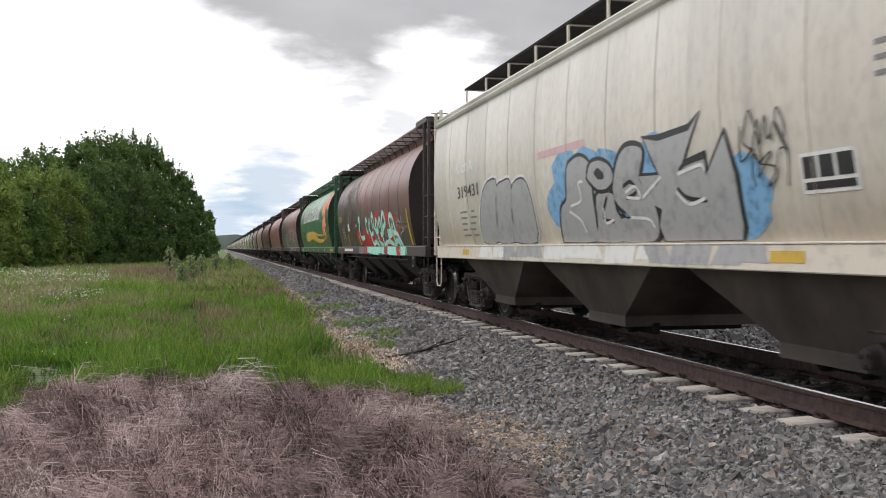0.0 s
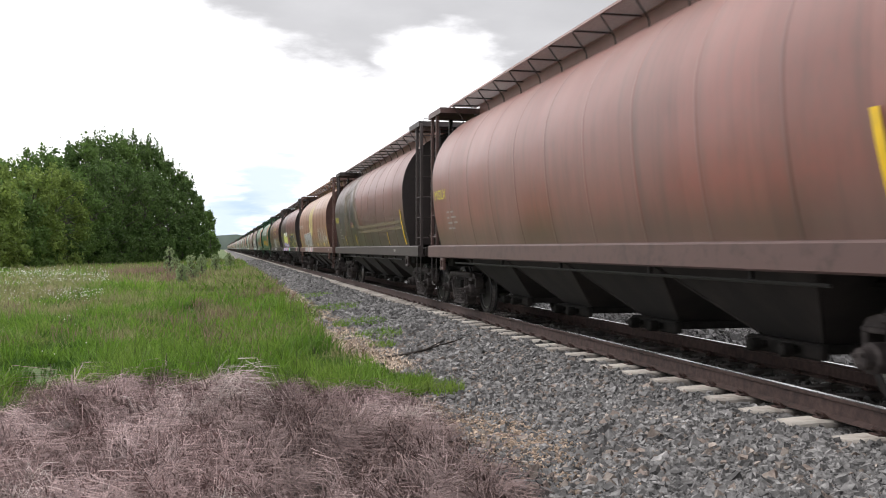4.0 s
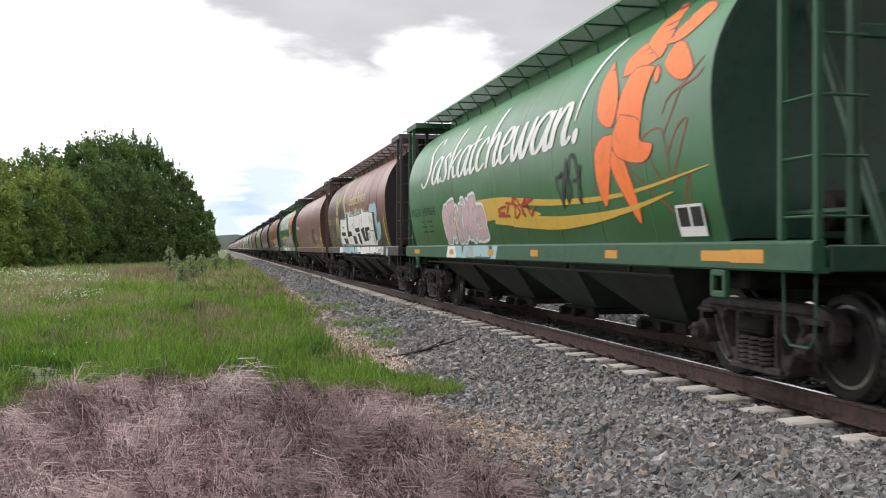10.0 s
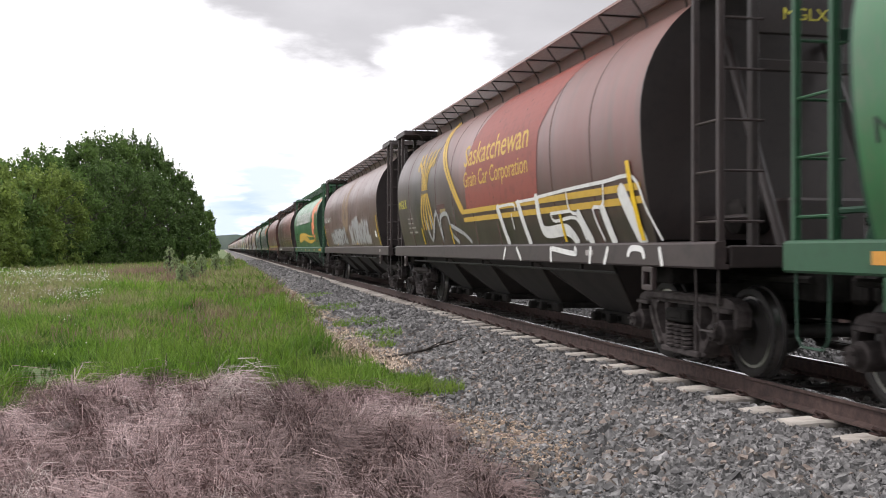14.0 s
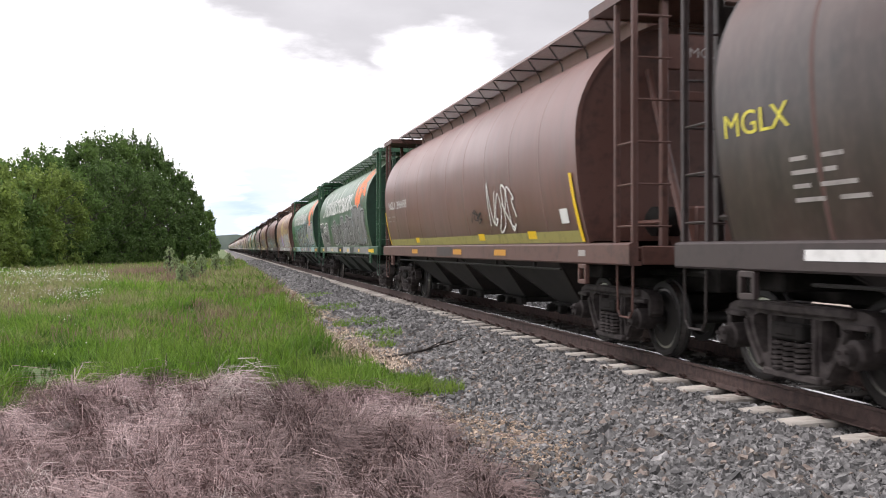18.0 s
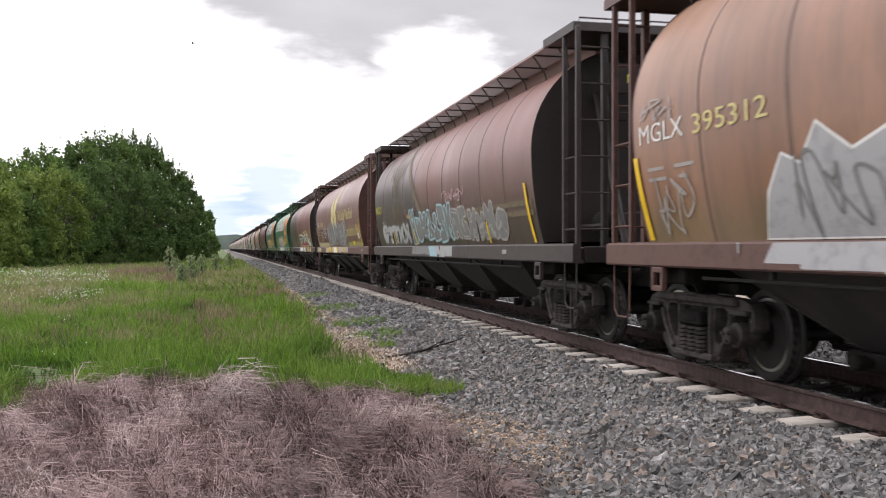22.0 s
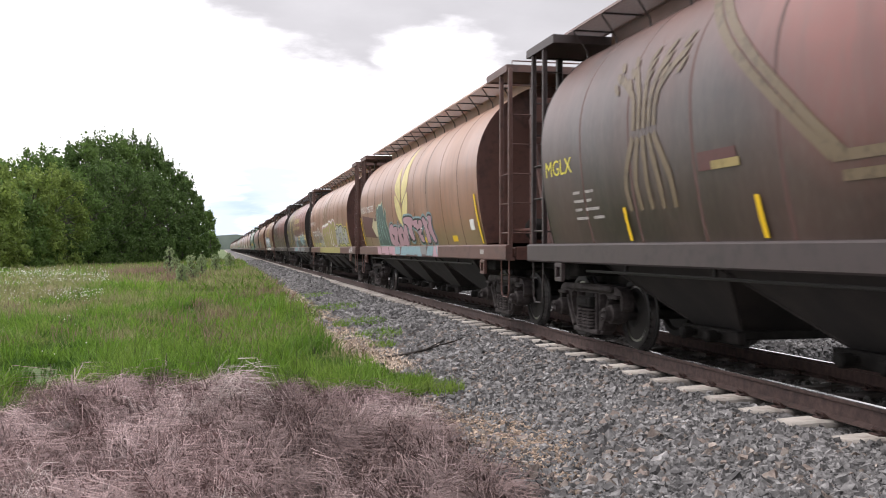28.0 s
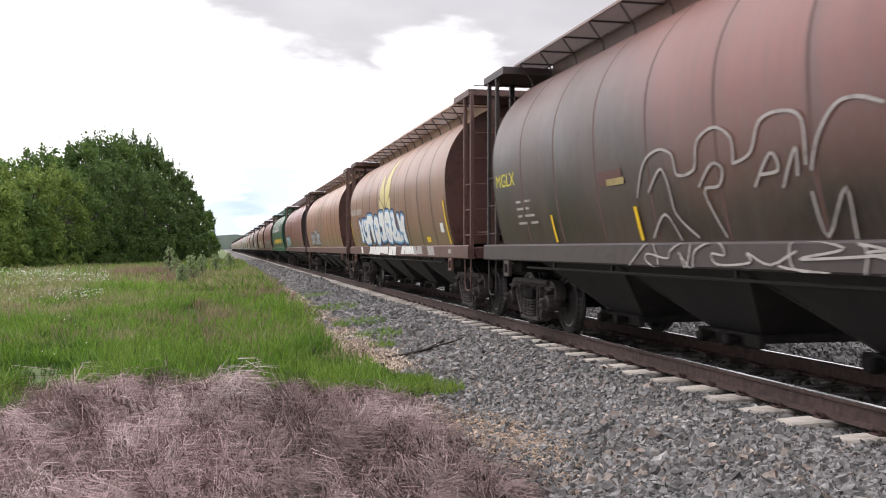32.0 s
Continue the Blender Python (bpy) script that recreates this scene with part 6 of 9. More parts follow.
# ---- trees ----
def tree(x, y, height, spread, seed, tone, leaves=2600, leaf=0.30, low=0.06):
    """A tapered trunk with limbs and twigs, and a crown of many leaf sprays round the twigs."""
    rnd, rs = random.Random(seed), np.random.RandomState(seed)
    z0 = ground_z(x, y)
    g = Geo()
    g.tube([(0, 0, -0.2), (0.1, 0.05, height * 0.3), (-0.1, 0.1, height * 0.6), (0.05, 0, height * 0.93)], [height * 0.018, height * 0.014, height * 0.009, 0.02], 8)
    twigs = []
    lobes = [rnd.uniform(0, math.tau) for k in range(4)]

    def envelope(t, a):
        r = math.sqrt(max(0.0, 1 - ((t - 0.42) / 0.60) ** 2)) if t > 0.42 else 0.78 + 0.22 * t / 0.42
        return spread * r * (0.86 + 0.13 * math.sin(2 * a + lobes[0] + 3 * t) + 0.10 * math.sin(3 * a + lobes[1] - 7 * t) + 0.08 * math.sin(11 * t + lobes[2]))

    boughs = []
    for k in range(26):
        t, a = low + (0.97 - low) * (k + rnd.uniform(0, 1)) / 26, k * 2.4 + rnd.uniform(-0.5, 0.5)
        reach = envelope(t, a) * rnd.uniform(0.62, 0.92)
        boughs.append((math.cos(a) * reach, math.sin(a) * reach, t * height * 0.93, spread * rnd.uniform(0.15, 0.27)))
    for k in range(230):
        b = boughs[k % 26]
        while True:
            d = Vector((rnd.uniform(-1, 1), rnd.uniform(-1, 1), rnd.uniform(-1, 1)))
            if 0.3 < d.length < 1:
                break
        tip = (b[0] + d.x * b[3], b[1] + d.y * b[3], max(0.3, b[2] + d.z * b[3] * 1.1))
        if k % 5 == 0:
            g.tube([(0, 0, tip[2] * 0.72), (tip[0] * 0.5, tip[1] * 0.5, tip[2] * 0.88), tip], [height * 0.006, height * 0.004, 0.012], 5)
        s = spread * rnd.uniform(0.035, 0.085)
        twigs.append((*tip, s, s * rnd.uniform(0.8, 1.3), rnd.uniform(0.5, 1.0)))
    for k in range(10):                                      # inner foliage
        twigs.append((rnd.uniform(-0.3, 0.3) * spread, rnd.uniform(-0.3, 0.3) * spread, height * rnd.uniform(0.15, 0.85), spread * 0.22, spread * 0.26, 1.4))
    for k in range(11):                                      # upright leading shoots
        a, q = rnd.uniform(0, math.tau), spread * rnd.uniform(0.05, 0.55)
        h = height * (1.05 - 0.24 * (q / spread)) * rnd.uniform(0.93, 1.0)
        for j in range(5):
            twigs.append((math.cos(a) * q + rnd.gauss(0, 0.02) * spread, math.sin(a) * q, h - j * 0.032 * height, spread * (0.016 + 0.017 * j), height * 0.016, 0.10 + 0.08 * j))
    ob = new("tree", g.mesh("trunk", BARK_MAT, True))
    ob.matrix_basis = pose(x, y, z0)
    tagged(ob, ("bright yellow-green", "mid-green", "dark green")[2 - tone] + " leafy poplar at the meadow's edge", "tree", "trees of the wood")
    c = np.array(twigs)
    pick = rs.choice(len(c), leaves, p=c[:, 5] / c[:, 5].sum())
    p = c[pick, :3] + np.clip(rs.normal(size=(leaves, 3)), -2.1, 2.1) * np.stack([c[pick, 3], c[pick, 3], c[pick, 4]], 1)
    p[:, 2] = np.maximum(p[:, 2], 0.15)
    u = rs.normal(size=(leaves, 3))
    u /= np.linalg.norm(u, axis=1)[:, None]
    v = np.cross(u, rs.normal(size=(leaves, 3)))
    v /= np.linalg.norm(v, axis=1)[:, None]
    s = leaf * rs.lognormal(0, 0.3, leaves)[:, None]
    q = np.stack([p - u * s, p - v * s * 0.55 + u * s * 0.1, p + u * s, p + v * s * 0.55], 1)
    me = soup("crown", q.reshape(-1, 3), np.arange(leaves * 4).reshape(-1, 4), LEAF_MATS[tone])
    crown = new("crown", me)
    crown.parent = ob
    return ob


def at_angle(px_deg, dist):
    """A place at an angle right of the line of the track, at a distance along the view."""
    a = radians(px_deg)
    return math.sin(a) * dist, math.cos(a) * dist


def build_trees():
    rnd = random.Random(77)
    # (angle, distance, height, spread, tone), from the track outwards: the edge of the wood
    rows = [(-0.75, 205, 10.0, 1.9, 1), (-1.5, 170, 11.6, 2.4, 0), (-2.1, 155, 14.2, 2.7, 0), (-2.75, 148, 14.8, 2.8, 0), (-3.5, 142, 16.1, 3.2, 0), (-4.1, 136, 17.1, 3.4, 0), (-4.9, 131, 17.0, 3.8, 0), (-5.8, 128, 16.8, 4.0, 1), (-6.7, 125, 16.3, 4.0, 0), (-7.6, 121, 15.5, 4.0, 1), (-8.6, 119, 13.9, 4.2, 0), (-9.8, 115, 13.0, 4.2, 1), (-11.0, 112, 11.7, 4.4, 1), (-12.3, 108, 11.0, 4.4, 2), (-13.7, 104, 10.7, 4.4, 1)]
    front_rows = [(-1.9, 140, 7.3, 2.4, 0), (-3.1, 130, 9.6, 3.0, 0), (-4.4, 120, 12.0, 3.6, 0), (-5.7, 115, 12.2, 3.8, 0), (-7.0, 110, 11.6, 3.8, 0), (-8.2, 106, 10.3, 3.8, 1), (-9.3, 100, 10.2, 3.8, 2), (-10.3, 97, 9.3, 3.4, 2), (-11.3, 93, 7.3, 3.6, 1), (-12.4, 88, 7.8, 3.8, 2), (-13.7, 84, 7.4, 4.0, 2)]
    k = 0
    for a, d, h, s, tone in rows:
        k += 1
        x, y = at_angle(a, d)
        tree(x, y, h, s, 100 + k, tone, 11000, 0.165)
    for a, d, h, s, tone in front_rows:
        k += 1
        x, y = at_angle(a, d)
        tree(x, y, h, s, 200 + k, tone, 11000, 0.135, 0.03)
    for a, d, h, s, tone in ((-0.7, 180, 5, 2.2, 1), (-2.3, 128, 4.5, 2.6, 0), (-4.6, 116, 4.2, 2.6, 0), (-7.4, 108, 4.2, 2.6, 0), (-10.0, 98, 3.8, 2.4, 1), (-12.0, 87, 4.2, 2.6, 2), (-3.5, 123, 4.4, 2.6, 0), (-5.9, 112, 4.0, 2.6, 0), (-8.8, 103, 4.0, 2.6, 0), (-11.0, 92, 4.0, 2.6, 1)):
        k += 1
        x, y = at_angle(a, d)
        tree(x, y, h, s, 300 + k, tone, 3600, 0.15, 0.0)


build_trees()


def build_shrubs():
    """Pale willow shoots and reddish weeds standing in the meadow."""
    for i, (a, d, h, s, tone) in enumerate(((-1.75, 52, 1.7, 0.75, 2), (-2.3, 47, 1.2, 0.6, 2), (-1.2, 60, 1.6, 0.8, 2), (-3.0, 64, 2.2, 0.7, 1), (-0.4, 75, 1.5, 0.9, 1), (0.4, 90, 1.5, 1.0, 0), (-2.7, 70, 1.3, 0.9, 2))):
        x, y = at_angle(a, d)
        ob = tree(x, y, h * 0.95, s * 0.55, 500 + i, 2, 700, 0.06, 0.0)
        ob.children[0].material_slots[0].link = "OBJECT"
        ob.children[0].material_slots[0].material = WILLOW
        ob.name = "willow_shrub"
        tagged(ob, "pale green young willow shrub in the meadow", "shrub", "shrubs in the meadow")
    rs = np.random.RandomState(61)
    x, y = [], []
    for a, d, r, n in ((-4.3, 66, 2.6, 1500), (-2.4, 52, 1.2, 350)):
        cx, cy = at_angle(a, d)
        x.append(cx + rs.normal(0, r * 0.5, n))
        y.append(cy + rs.normal(0, r, n))
    x, y = np.concatenate(x), np.concatenate(y)
    blades("reddish_weeds", x, y, zs_at(x, y), 0.62, 0.018, SEED_MAT, 62, "tall reddish-brown dead weeds in the meadow", 0.4, category="weeds")


build_shrubs()


def build_distance():
    """Low wooded ridge beyond the end of the line."""
    rs = random.Random(9)
    pts = [(-900 + i * 40, 1500 + 60 * math.sin(i * 0.7)) for i in range(60)]
    top = [14 + 6 * math.sin(i * 0.9) + rs.uniform(0, 4) for i in range(60)]
    g = Geo()
    vs = []
    for (x, y), h in zip(pts, top):
        vs += [(x, y, -2), (x, y + 10, h), (x, y + 200, h * 0.7), (x, y + 230, -2)]
    g.add(vs, [(i * 4 + k, i * 4 + k + 1, i * 4 + 5 + k, i * 4 + 4 + k) for i in range(59) for k in range(3)])
    ob = new("backdrop", g.mesh("backdrop", HILL_MAT, True))
    tagged(ob, "low blue-green wooded ridge on the horizon", "hills", kind="structure")


build_distance()


def build_stick():
    g = Geo()
    g.tube([(2.30, 14.98, -0.47), (2.62, 14.92, -0.435), (2.9, 14.98, -0.405), (3.2, 15.15, -0.365), (3.5, 15.42, -0.325), (3.8, 15.66, -0.29), (4.1, 15.98, -0.245)], [0.012, 0.022, 0.024, 0.02, 0.017, 0.012, 0.005], 7)
    g.tube([(3.2, 15.15, -0.365), (3.42, 15.2, -0.27), (3.6, 15.36, -0.23)], [0.012, 0.009, 0.004], 6)
    ob = new("fallen_branch", g.mesh("fallen_branch", STICK_MAT, True))
    tagged(ob, "thin dark dead branch lying on the ballast", "branch")


build_stick()


# ---- the train ----
BROWN_TRIM = flat_paint("brown_trim_paint", (0.085, 0.045, 0.04), worn=0.6)
DARK_TRIM = flat_paint("dark_trim_paint", (0.038, 0.026, 0.025), worn=0.6)
GREEN_TRIM = flat_paint("green_trim_paint", (0.017, 0.072, 0.033), worn=0.7)
TAN_TRIM = flat_paint("reddish_trim_paint", (0.092, 0.043, 0.034), worn=0.6)
CREAM_TRIM = flat_paint("cream_trim_paint", (0.58, 0.53, 0.45), worn=0.7)

SEAM_DARK = flat_paint("dull_dark_seam_paint", (0.085, 0.042, 0.035), rough=0.6, worn=0.7)
SEAM_BROWN = flat_paint("grime_in_brown_seams", (0.13, 0.075, 0.055), worn=0.6)

# green and brown ends: darker copies of the trim, the ends' shade in their colour
END_GREEN = flat_paint("shaded_green_end_paint", (0.012, 0.048, 0.027), worn=0.6)
END_BROWN = flat_paint("shaded_brown_end_paint", (0.020, 0.013, 0.012), worn=0.6)
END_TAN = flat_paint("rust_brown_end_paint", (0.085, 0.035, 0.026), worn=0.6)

STYLE = {
    "oxide": (P_OXIDE, BROWN_TRIM, "oxide-red round-sided grain hopper car"),
    "two": (P_TWO, DARK_TRIM, "two-tone brown round-sided grain hopper car"),
    "tan": (P_TAN, TAN_TRIM, "sun-bleached tan-brown round-sided grain hopper car"),
    "dark": (P_DARK, DARK_TRIM, "dark brown round-sided grain hopper car"),
    "green": (P_GREEN, GREEN_TRIM, "bright green round-sided grain hopper car"),
    "greenw": (P_GREEN_W, GREEN_TRIM, "weathered green round-sided grain hopper car"),
    "cream": (P_CREAM, CREAM_TRIM, "cream-grey round-sided grain hopper car"),
}
ORDER = ["cream", "two", "green", "two", "oxide", "two", "tan", "two", "two", "green", "green", "two", "tan", "green", "two", "dark", "green", "two", "tan", "greenw",
         "green", "tan", "two", "tan", "two", "green", "greenw", "two", "tan", "tan", "two", "two", "tan"]
FAR = ["tan", "oxide", "greenw", "oxide", "tan", "oxide", "dark", "tan", "oxide", "greenw", "dark", "oxide", "tan", "oxide", "green", "tan", "oxide", "dark", "tan", "oxide", "greenw", "oxide", "tan", "dark", "oxide", "tan"]
REDDER = (12, 18, 23)       # brown cars of a deeper red
CARS = []


def build_train():
    for k, st in enumerate(ORDER + FAR):
        paint, trim, label = STYLE[st]
        if k in REDDER:
            paint, label = P_MAROON, "deep maroon-brown round-sided grain hopper car"
        if st == "cream":
            CARS.append(slab_car(paint, trim, label))
            continue
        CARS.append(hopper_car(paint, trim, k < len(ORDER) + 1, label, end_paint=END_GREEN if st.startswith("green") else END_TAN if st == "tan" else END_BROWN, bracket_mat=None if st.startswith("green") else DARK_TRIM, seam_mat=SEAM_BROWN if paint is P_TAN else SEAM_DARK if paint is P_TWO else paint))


build_train()


# ---- lettering, emblems and graffiti, car by car ----
def taper(path, widths):
    """A band with changing width along a path: (verts, faces)."""
    vs, fs = [], []
    n = len(path)
    for i, (a, b) in enumerate(path):
        p, q = path[max(i - 1, 0)], path[min(i + 1, n - 1)]
        dx, dz = q[0] - p[0], q[1] - p[1]
        l = math.hypot(dx, dz) or 1e-6
        w = widths(i / (n - 1)) / 2
        vs += [(a - dz / l * w, b + dx / l * w), (a + dz / l * w, b - dx / l * w)]
        if i:
            fs.append((2 * i - 2, 2 * i - 1, 2 * i + 1, 2 * i))
    return vs, fs


def petal(car, name, u0, z0, u1, z1, width, mat, lift, bend=0.0):
    """A leaf shape from root to tip."""
    mid = ((u0 + u1) / 2 - (z1 - z0) * bend, (z0 + z1) / 2 + (u1 - u0) * bend)
    path = smooth_path([(u0, z0), mid, (u1, z1)], 7)
    vs, fs = taper(path, lambda t: width * (math.sin(math.pi * min(1, t * 0.92 + 0.08)) ** 0.75) + 0.01)
    return side_paint(car, name, vs, fs, mat, lift)


def swoosh(car, mat, seed=0):
    """The ochre wheat-field brush stroke: a broad head and three trailing tails."""
    vs, fs = taper(smooth_path([(5.1, 1.80), (5.9, 1.86), (7.4, 1.92), (9.2, 1.92), (11.4, 1.78)], 6), lambda t: 0.02 + (0.08 + 0.40 * math.sin(min(1, t * 2.2 + 0.25) * math.pi / 2)) * (1 - t ** 3))
    side_paint(car, "ochre_stroke", vs, fs, mat, 0.0045, "ochre brush stroke")
    for lift, pts, w in ((0.006, [(7.6, 2.06), (9.5, 2.06), (12.0, 1.92), (14.3, 1.90), (16.4, 2.07)], 0.16), (0.0075, [(9.0, 1.80), (11.5, 1.66), (13.0, 1.66), (14.4, 1.72), (15.6, 1.86)], 0.22),
                         (0.009, [(10.0, 1.70), (11.8, 1.60), (13.0, 1.60), (14.1, 1.66)], 0.16)):
        vs, fs = taper(smooth_path(pts, 6), lambda t, w=w: w * (1 - t * 0.93))
        side_paint(car, "ochre_stroke", vs, fs, mat, lift)


LOWER_PETALS = (
    ((13.77, 3.55), (14.20, 3.22), (14.34, 2.95), (14.18, 2.70), (13.80, 2.85), (13.70, 3.22)),
    ((14.22, 2.60), (14.12, 2.27), (13.85, 1.78), (13.66, 2.12), (13.68, 2.46), (13.92, 2.60)),
    ((14.17, 2.42), (14.48, 2.30), (14.72, 1.83), (14.71, 1.56), (14.38, 1.91), (14.14, 2.22)),
    ((15.20, 3.22), (15.05, 2.91), (14.93, 2.60), (14.38, 2.66), (14.43, 3.05), (14.66, 3.29)),
    ((14.45, 2.80), (14.94, 2.68), (14.95, 2.46), (15.25, 2.38), (14.98, 2.22), (14.36, 2.33), (14.21, 2.55)),
)
UPPER_PETALS = (
    ((14.33, 3.26), (14.28, 3.50), (14.70, 3.60), (15.20, 3.34), (14.67, 3.27)),
    ((14.65, 3.58), (14.55, 3.98), (14.86, 4.00), (15.25, 3.62), (15.26, 3.32), (15.05, 3.40)),
    ((15.42, 3.22), (15.52, 3.40), (15.80, 3.34), (16.12, 3.04), (15.91, 2.96), (15.60, 3.08)),
    ((15.27, 3.45), (15.51, 3.71), (15.72, 3.80), (16.08, 3.64), (15.68, 3.44)),
    ((15.25, 3.23), (15.37, 3.13), (15.31, 3.03), (15.23, 3.14)),
)
STEMS = (
    ((14.48, 2.28), (14.95, 1.99), (15.46, 1.71), (15.82, 1.53)), ((15.15, 2.29), (15.29, 2.08), (15.54, 1.94), (15.65, 2.0)),
    ((14.99, 2.47), (15.30, 2.54), (15.51, 2.46), (15.60, 2.0)), ((15.51, 2.46), (15.66, 2.59), (15.97, 2.92), (16.31, 3.11)),
    ((15.49, 2.67), (15.71, 2.85), (16.22, 2.93), (16.33, 3.0)), ((15.59, 2.25), (15.82, 2.49), (16.04, 2.56), (15.97, 2.42), (15.63, 1.97)),
    ((15.78, 1.50), (15.79, 1.72), (16.0, 2.02), (15.97, 1.84), (15.83, 1.58), (16.05, 1.7), (16.26, 1.59)),
)


def blob(car, name, pts, mat, lift, label="", rim=None):
    """A flat painted shape with a rounded outline and, if wanted, a thin darker rim."""
    o = smooth_path(list(pts) + [pts[0]], 4)[:-1]
    area = sum(a[0] * b[1] - b[0] * a[1] for a, b in zip(o, o[1:] + o[:1]))
    if area < 0:
        o = o[::-1]
    layers = ([(0.014, rim, lift)] if rim else []) + [(0.0, mat, lift + 0.0002)]
    g, slots, mats = Geo(), [], []
    for d, mt, lf in layers:
        q = grown(o, d) if d else o
        vs, fs = cut_rows(q, geometry.tessellate_polygon([[Vector((a, b, 0)) for a, b in q]]), 0.12)
        g.add([on_side(a, b, lf) for a, b in vs], [tuple(f) for f in fs])
        mats.append(mt)
        slots += [len(mats) - 1] * len(fs)
    me = g.mesh(name, mats[0])
    for mt in mats[1:]:
        me.materials.append(mt)
    me.polygons.foreach_set("material_index", slots)
    ob = new(name, me)
    ob.parent = car
    return tagged(ob, label=label)


def lily(car, mat, line, du=0.0):
    """The prairie lily: hanging petals, a bell and a second bloom on thin stems."""
    strokes(car, "lily_stem", [smooth_path([(a + du, b) for a, b in p], 5) for p in STEMS], 0.022, line, 0.0034, "thin brown stems and grass")
    for k, p in enumerate(UPPER_PETALS + LOWER_PETALS):
        blob(car, "lily_petal", [(a + du, b) for a, b in p], mat, 0.0036 + k * 0.0004, "", line)


BRUSH = {  # strokes of a brush script: advance, then paths; x-height 0.55, ascenders 1.0
    "S": (0.66, ((0.66, 0.84), (0.54, 0.98), (0.34, 0.94), (0.27, 0.74), (0.42, 0.52), (0.50, 0.30), (0.36, 0.06), (0.18, -0.02), (0.04, 0.10))),
    "a": (0.50, ((0.40, 0.46), (0.27, 0.55), (0.08, 0.40), (0.04, 0.14), (0.15, 0.0), (0.29, 0.12), (0.40, 0.44)), ((0.43, 0.54), (0.38, 0.14), (0.44, 0.0), (0.54, 0.10))),
    "s": (0.40, ((0.36, 0.45), (0.25, 0.55), (0.12, 0.45), (0.22, 0.30), (0.30, 0.14), (0.18, 0.0), (0.0, 0.06))),
    "k": (0.46, ((0.07, 0.0), (0.08, 0.5), (0.09, 1.0)), ((0.40, 0.55), (0.12, 0.27), (0.22, 0.22), (0.32, 0.03), (0.46, 0.06))),
    "t": (0.31, ((0.14, 0.84), (0.10, 0.22), (0.16, 0.0), (0.30, 0.10)), ((-0.02, 0.54), (0.32, 0.58))),
    "c": (0.39, ((0.36, 0.43), (0.26, 0.55), (0.08, 0.40), (0.05, 0.14), (0.18, 0.0), (0.37, 0.11))),
    "h": (0.49, ((0.07, 0.0), (0.08, 0.5), (0.09, 1.0)), ((0.09, 0.32), (0.24, 0.54), (0.35, 0.46), (0.34, 0.12), (0.40, 0.0), (0.51, 0.09))),
    "e": (0.39, ((0.06, 0.26), (0.28, 0.32), (0.33, 0.47), (0.21, 0.55), (0.07, 0.38), (0.06, 0.12), (0.18, 0.0), (0.37, 0.11))),
    "w": (0.62, ((0.03, 0.54), (0.07, 0.12), (0.16, 0.0), (0.27, 0.28), (0.31, 0.54)), ((0.31, 0.54), (0.33, 0.12), (0.42, 0.0), (0.54, 0.28), (0.58, 0.56))),
    "n": (0.49, ((0.05, 0.54), (0.06, 0.28), (0.06, 0.0)), ((0.08, 0.30), (0.22, 0.54), (0.33, 0.46), (0.33, 0.12), (0.39, 0.0), (0.50, 0.09))),
}


def brush_script(car, word, u, z, height, width, mat, slant=0.30, name="province_name", label=""):
    """A word in slanting brush script, thick on the down strokes and thin on the up strokes; each letter is a part."""
    total = sum(BRUSH[c][0] for c in word)
    k, x0, n = width / total, 0.0, 0
    for c in word:
        g = Geo()
        for path in BRUSH[c][1:]:
            pts = smooth_path(path, 6)
            vs = []
            for i, (a, b) in enumerate(pts):
                p, q = pts[max(i - 1, 0)], pts[min(i + 1, len(pts) - 1)]
                dx, dz = q[0] - p[0], q[1] - p[1]
                l = math.hypot(dx, dz) or 1e-6
                w = (0.016 + 0.036 * abs(dz) / l) * (0.55 + 0.45 * math.sin(math.pi * min(1, max(0.08, i / (len(pts) - 1)))) ** 0.5)
                for s in (-1, 1):
                    a2, b2 = a - s * dz / l * w * 1.15, b + s * dx / l * w
                    vs.append(on_side(u + (x0 + a2 + slant * b2) * k, z + b2 * height, 0.0062 + 0.00008 * n + 0.00003 * i))
            n += 1
            g.add(vs, [(2 * i, 2 * i + 1, 2 * i + 3, 2 * i + 2) for i in range(len(pts) - 1)])
        part(name, g, car, mat, label)
        x0 += BRUSH[c][0]


def province(car, bang=False, mat=None):
    brush_script(car, "Saskatchewan", 3.2, 2.66, 0.98, 9.5 if not bang else 9.6, mat or WHITE, label="large white brush-script lettering")
    if bang:
        vs, fs = taper([(13.0, 2.92), (13.2, 3.4), (13.42, 3.92)], lambda t: 0.04 + 0.13 * t)
        side_paint(car, "exclamation_stroke", vs, fs, mat or WHITE, 0.008)
        petal(car, "exclamation_dot", 12.92, 2.66, 13.12, 2.80, 0.15, mat or WHITE, 0.008)


def sill_tape(car, mat, us, w=0.36, z=1.16, h=0.10):
    for u in us:
        patch(car, "reflective_tape", u, z, u + w, z + h, mat, 0.005, "")


def upright_tape(car, us, tall=(16.05,), z=1.37, mat=None):
    for u in us:
        patch(car, "reflective_strip", u, z, u + 0.08, z + 0.38, mat or YTAPE, 0.02, "", -0.03)
    for u in tall:
        patch(car, "reflective_strip", u + 0.14, z, u + 0.245, z + 0.90, mat or YTAPE, 0.02, "tall yellow reflective strip", -0.10)


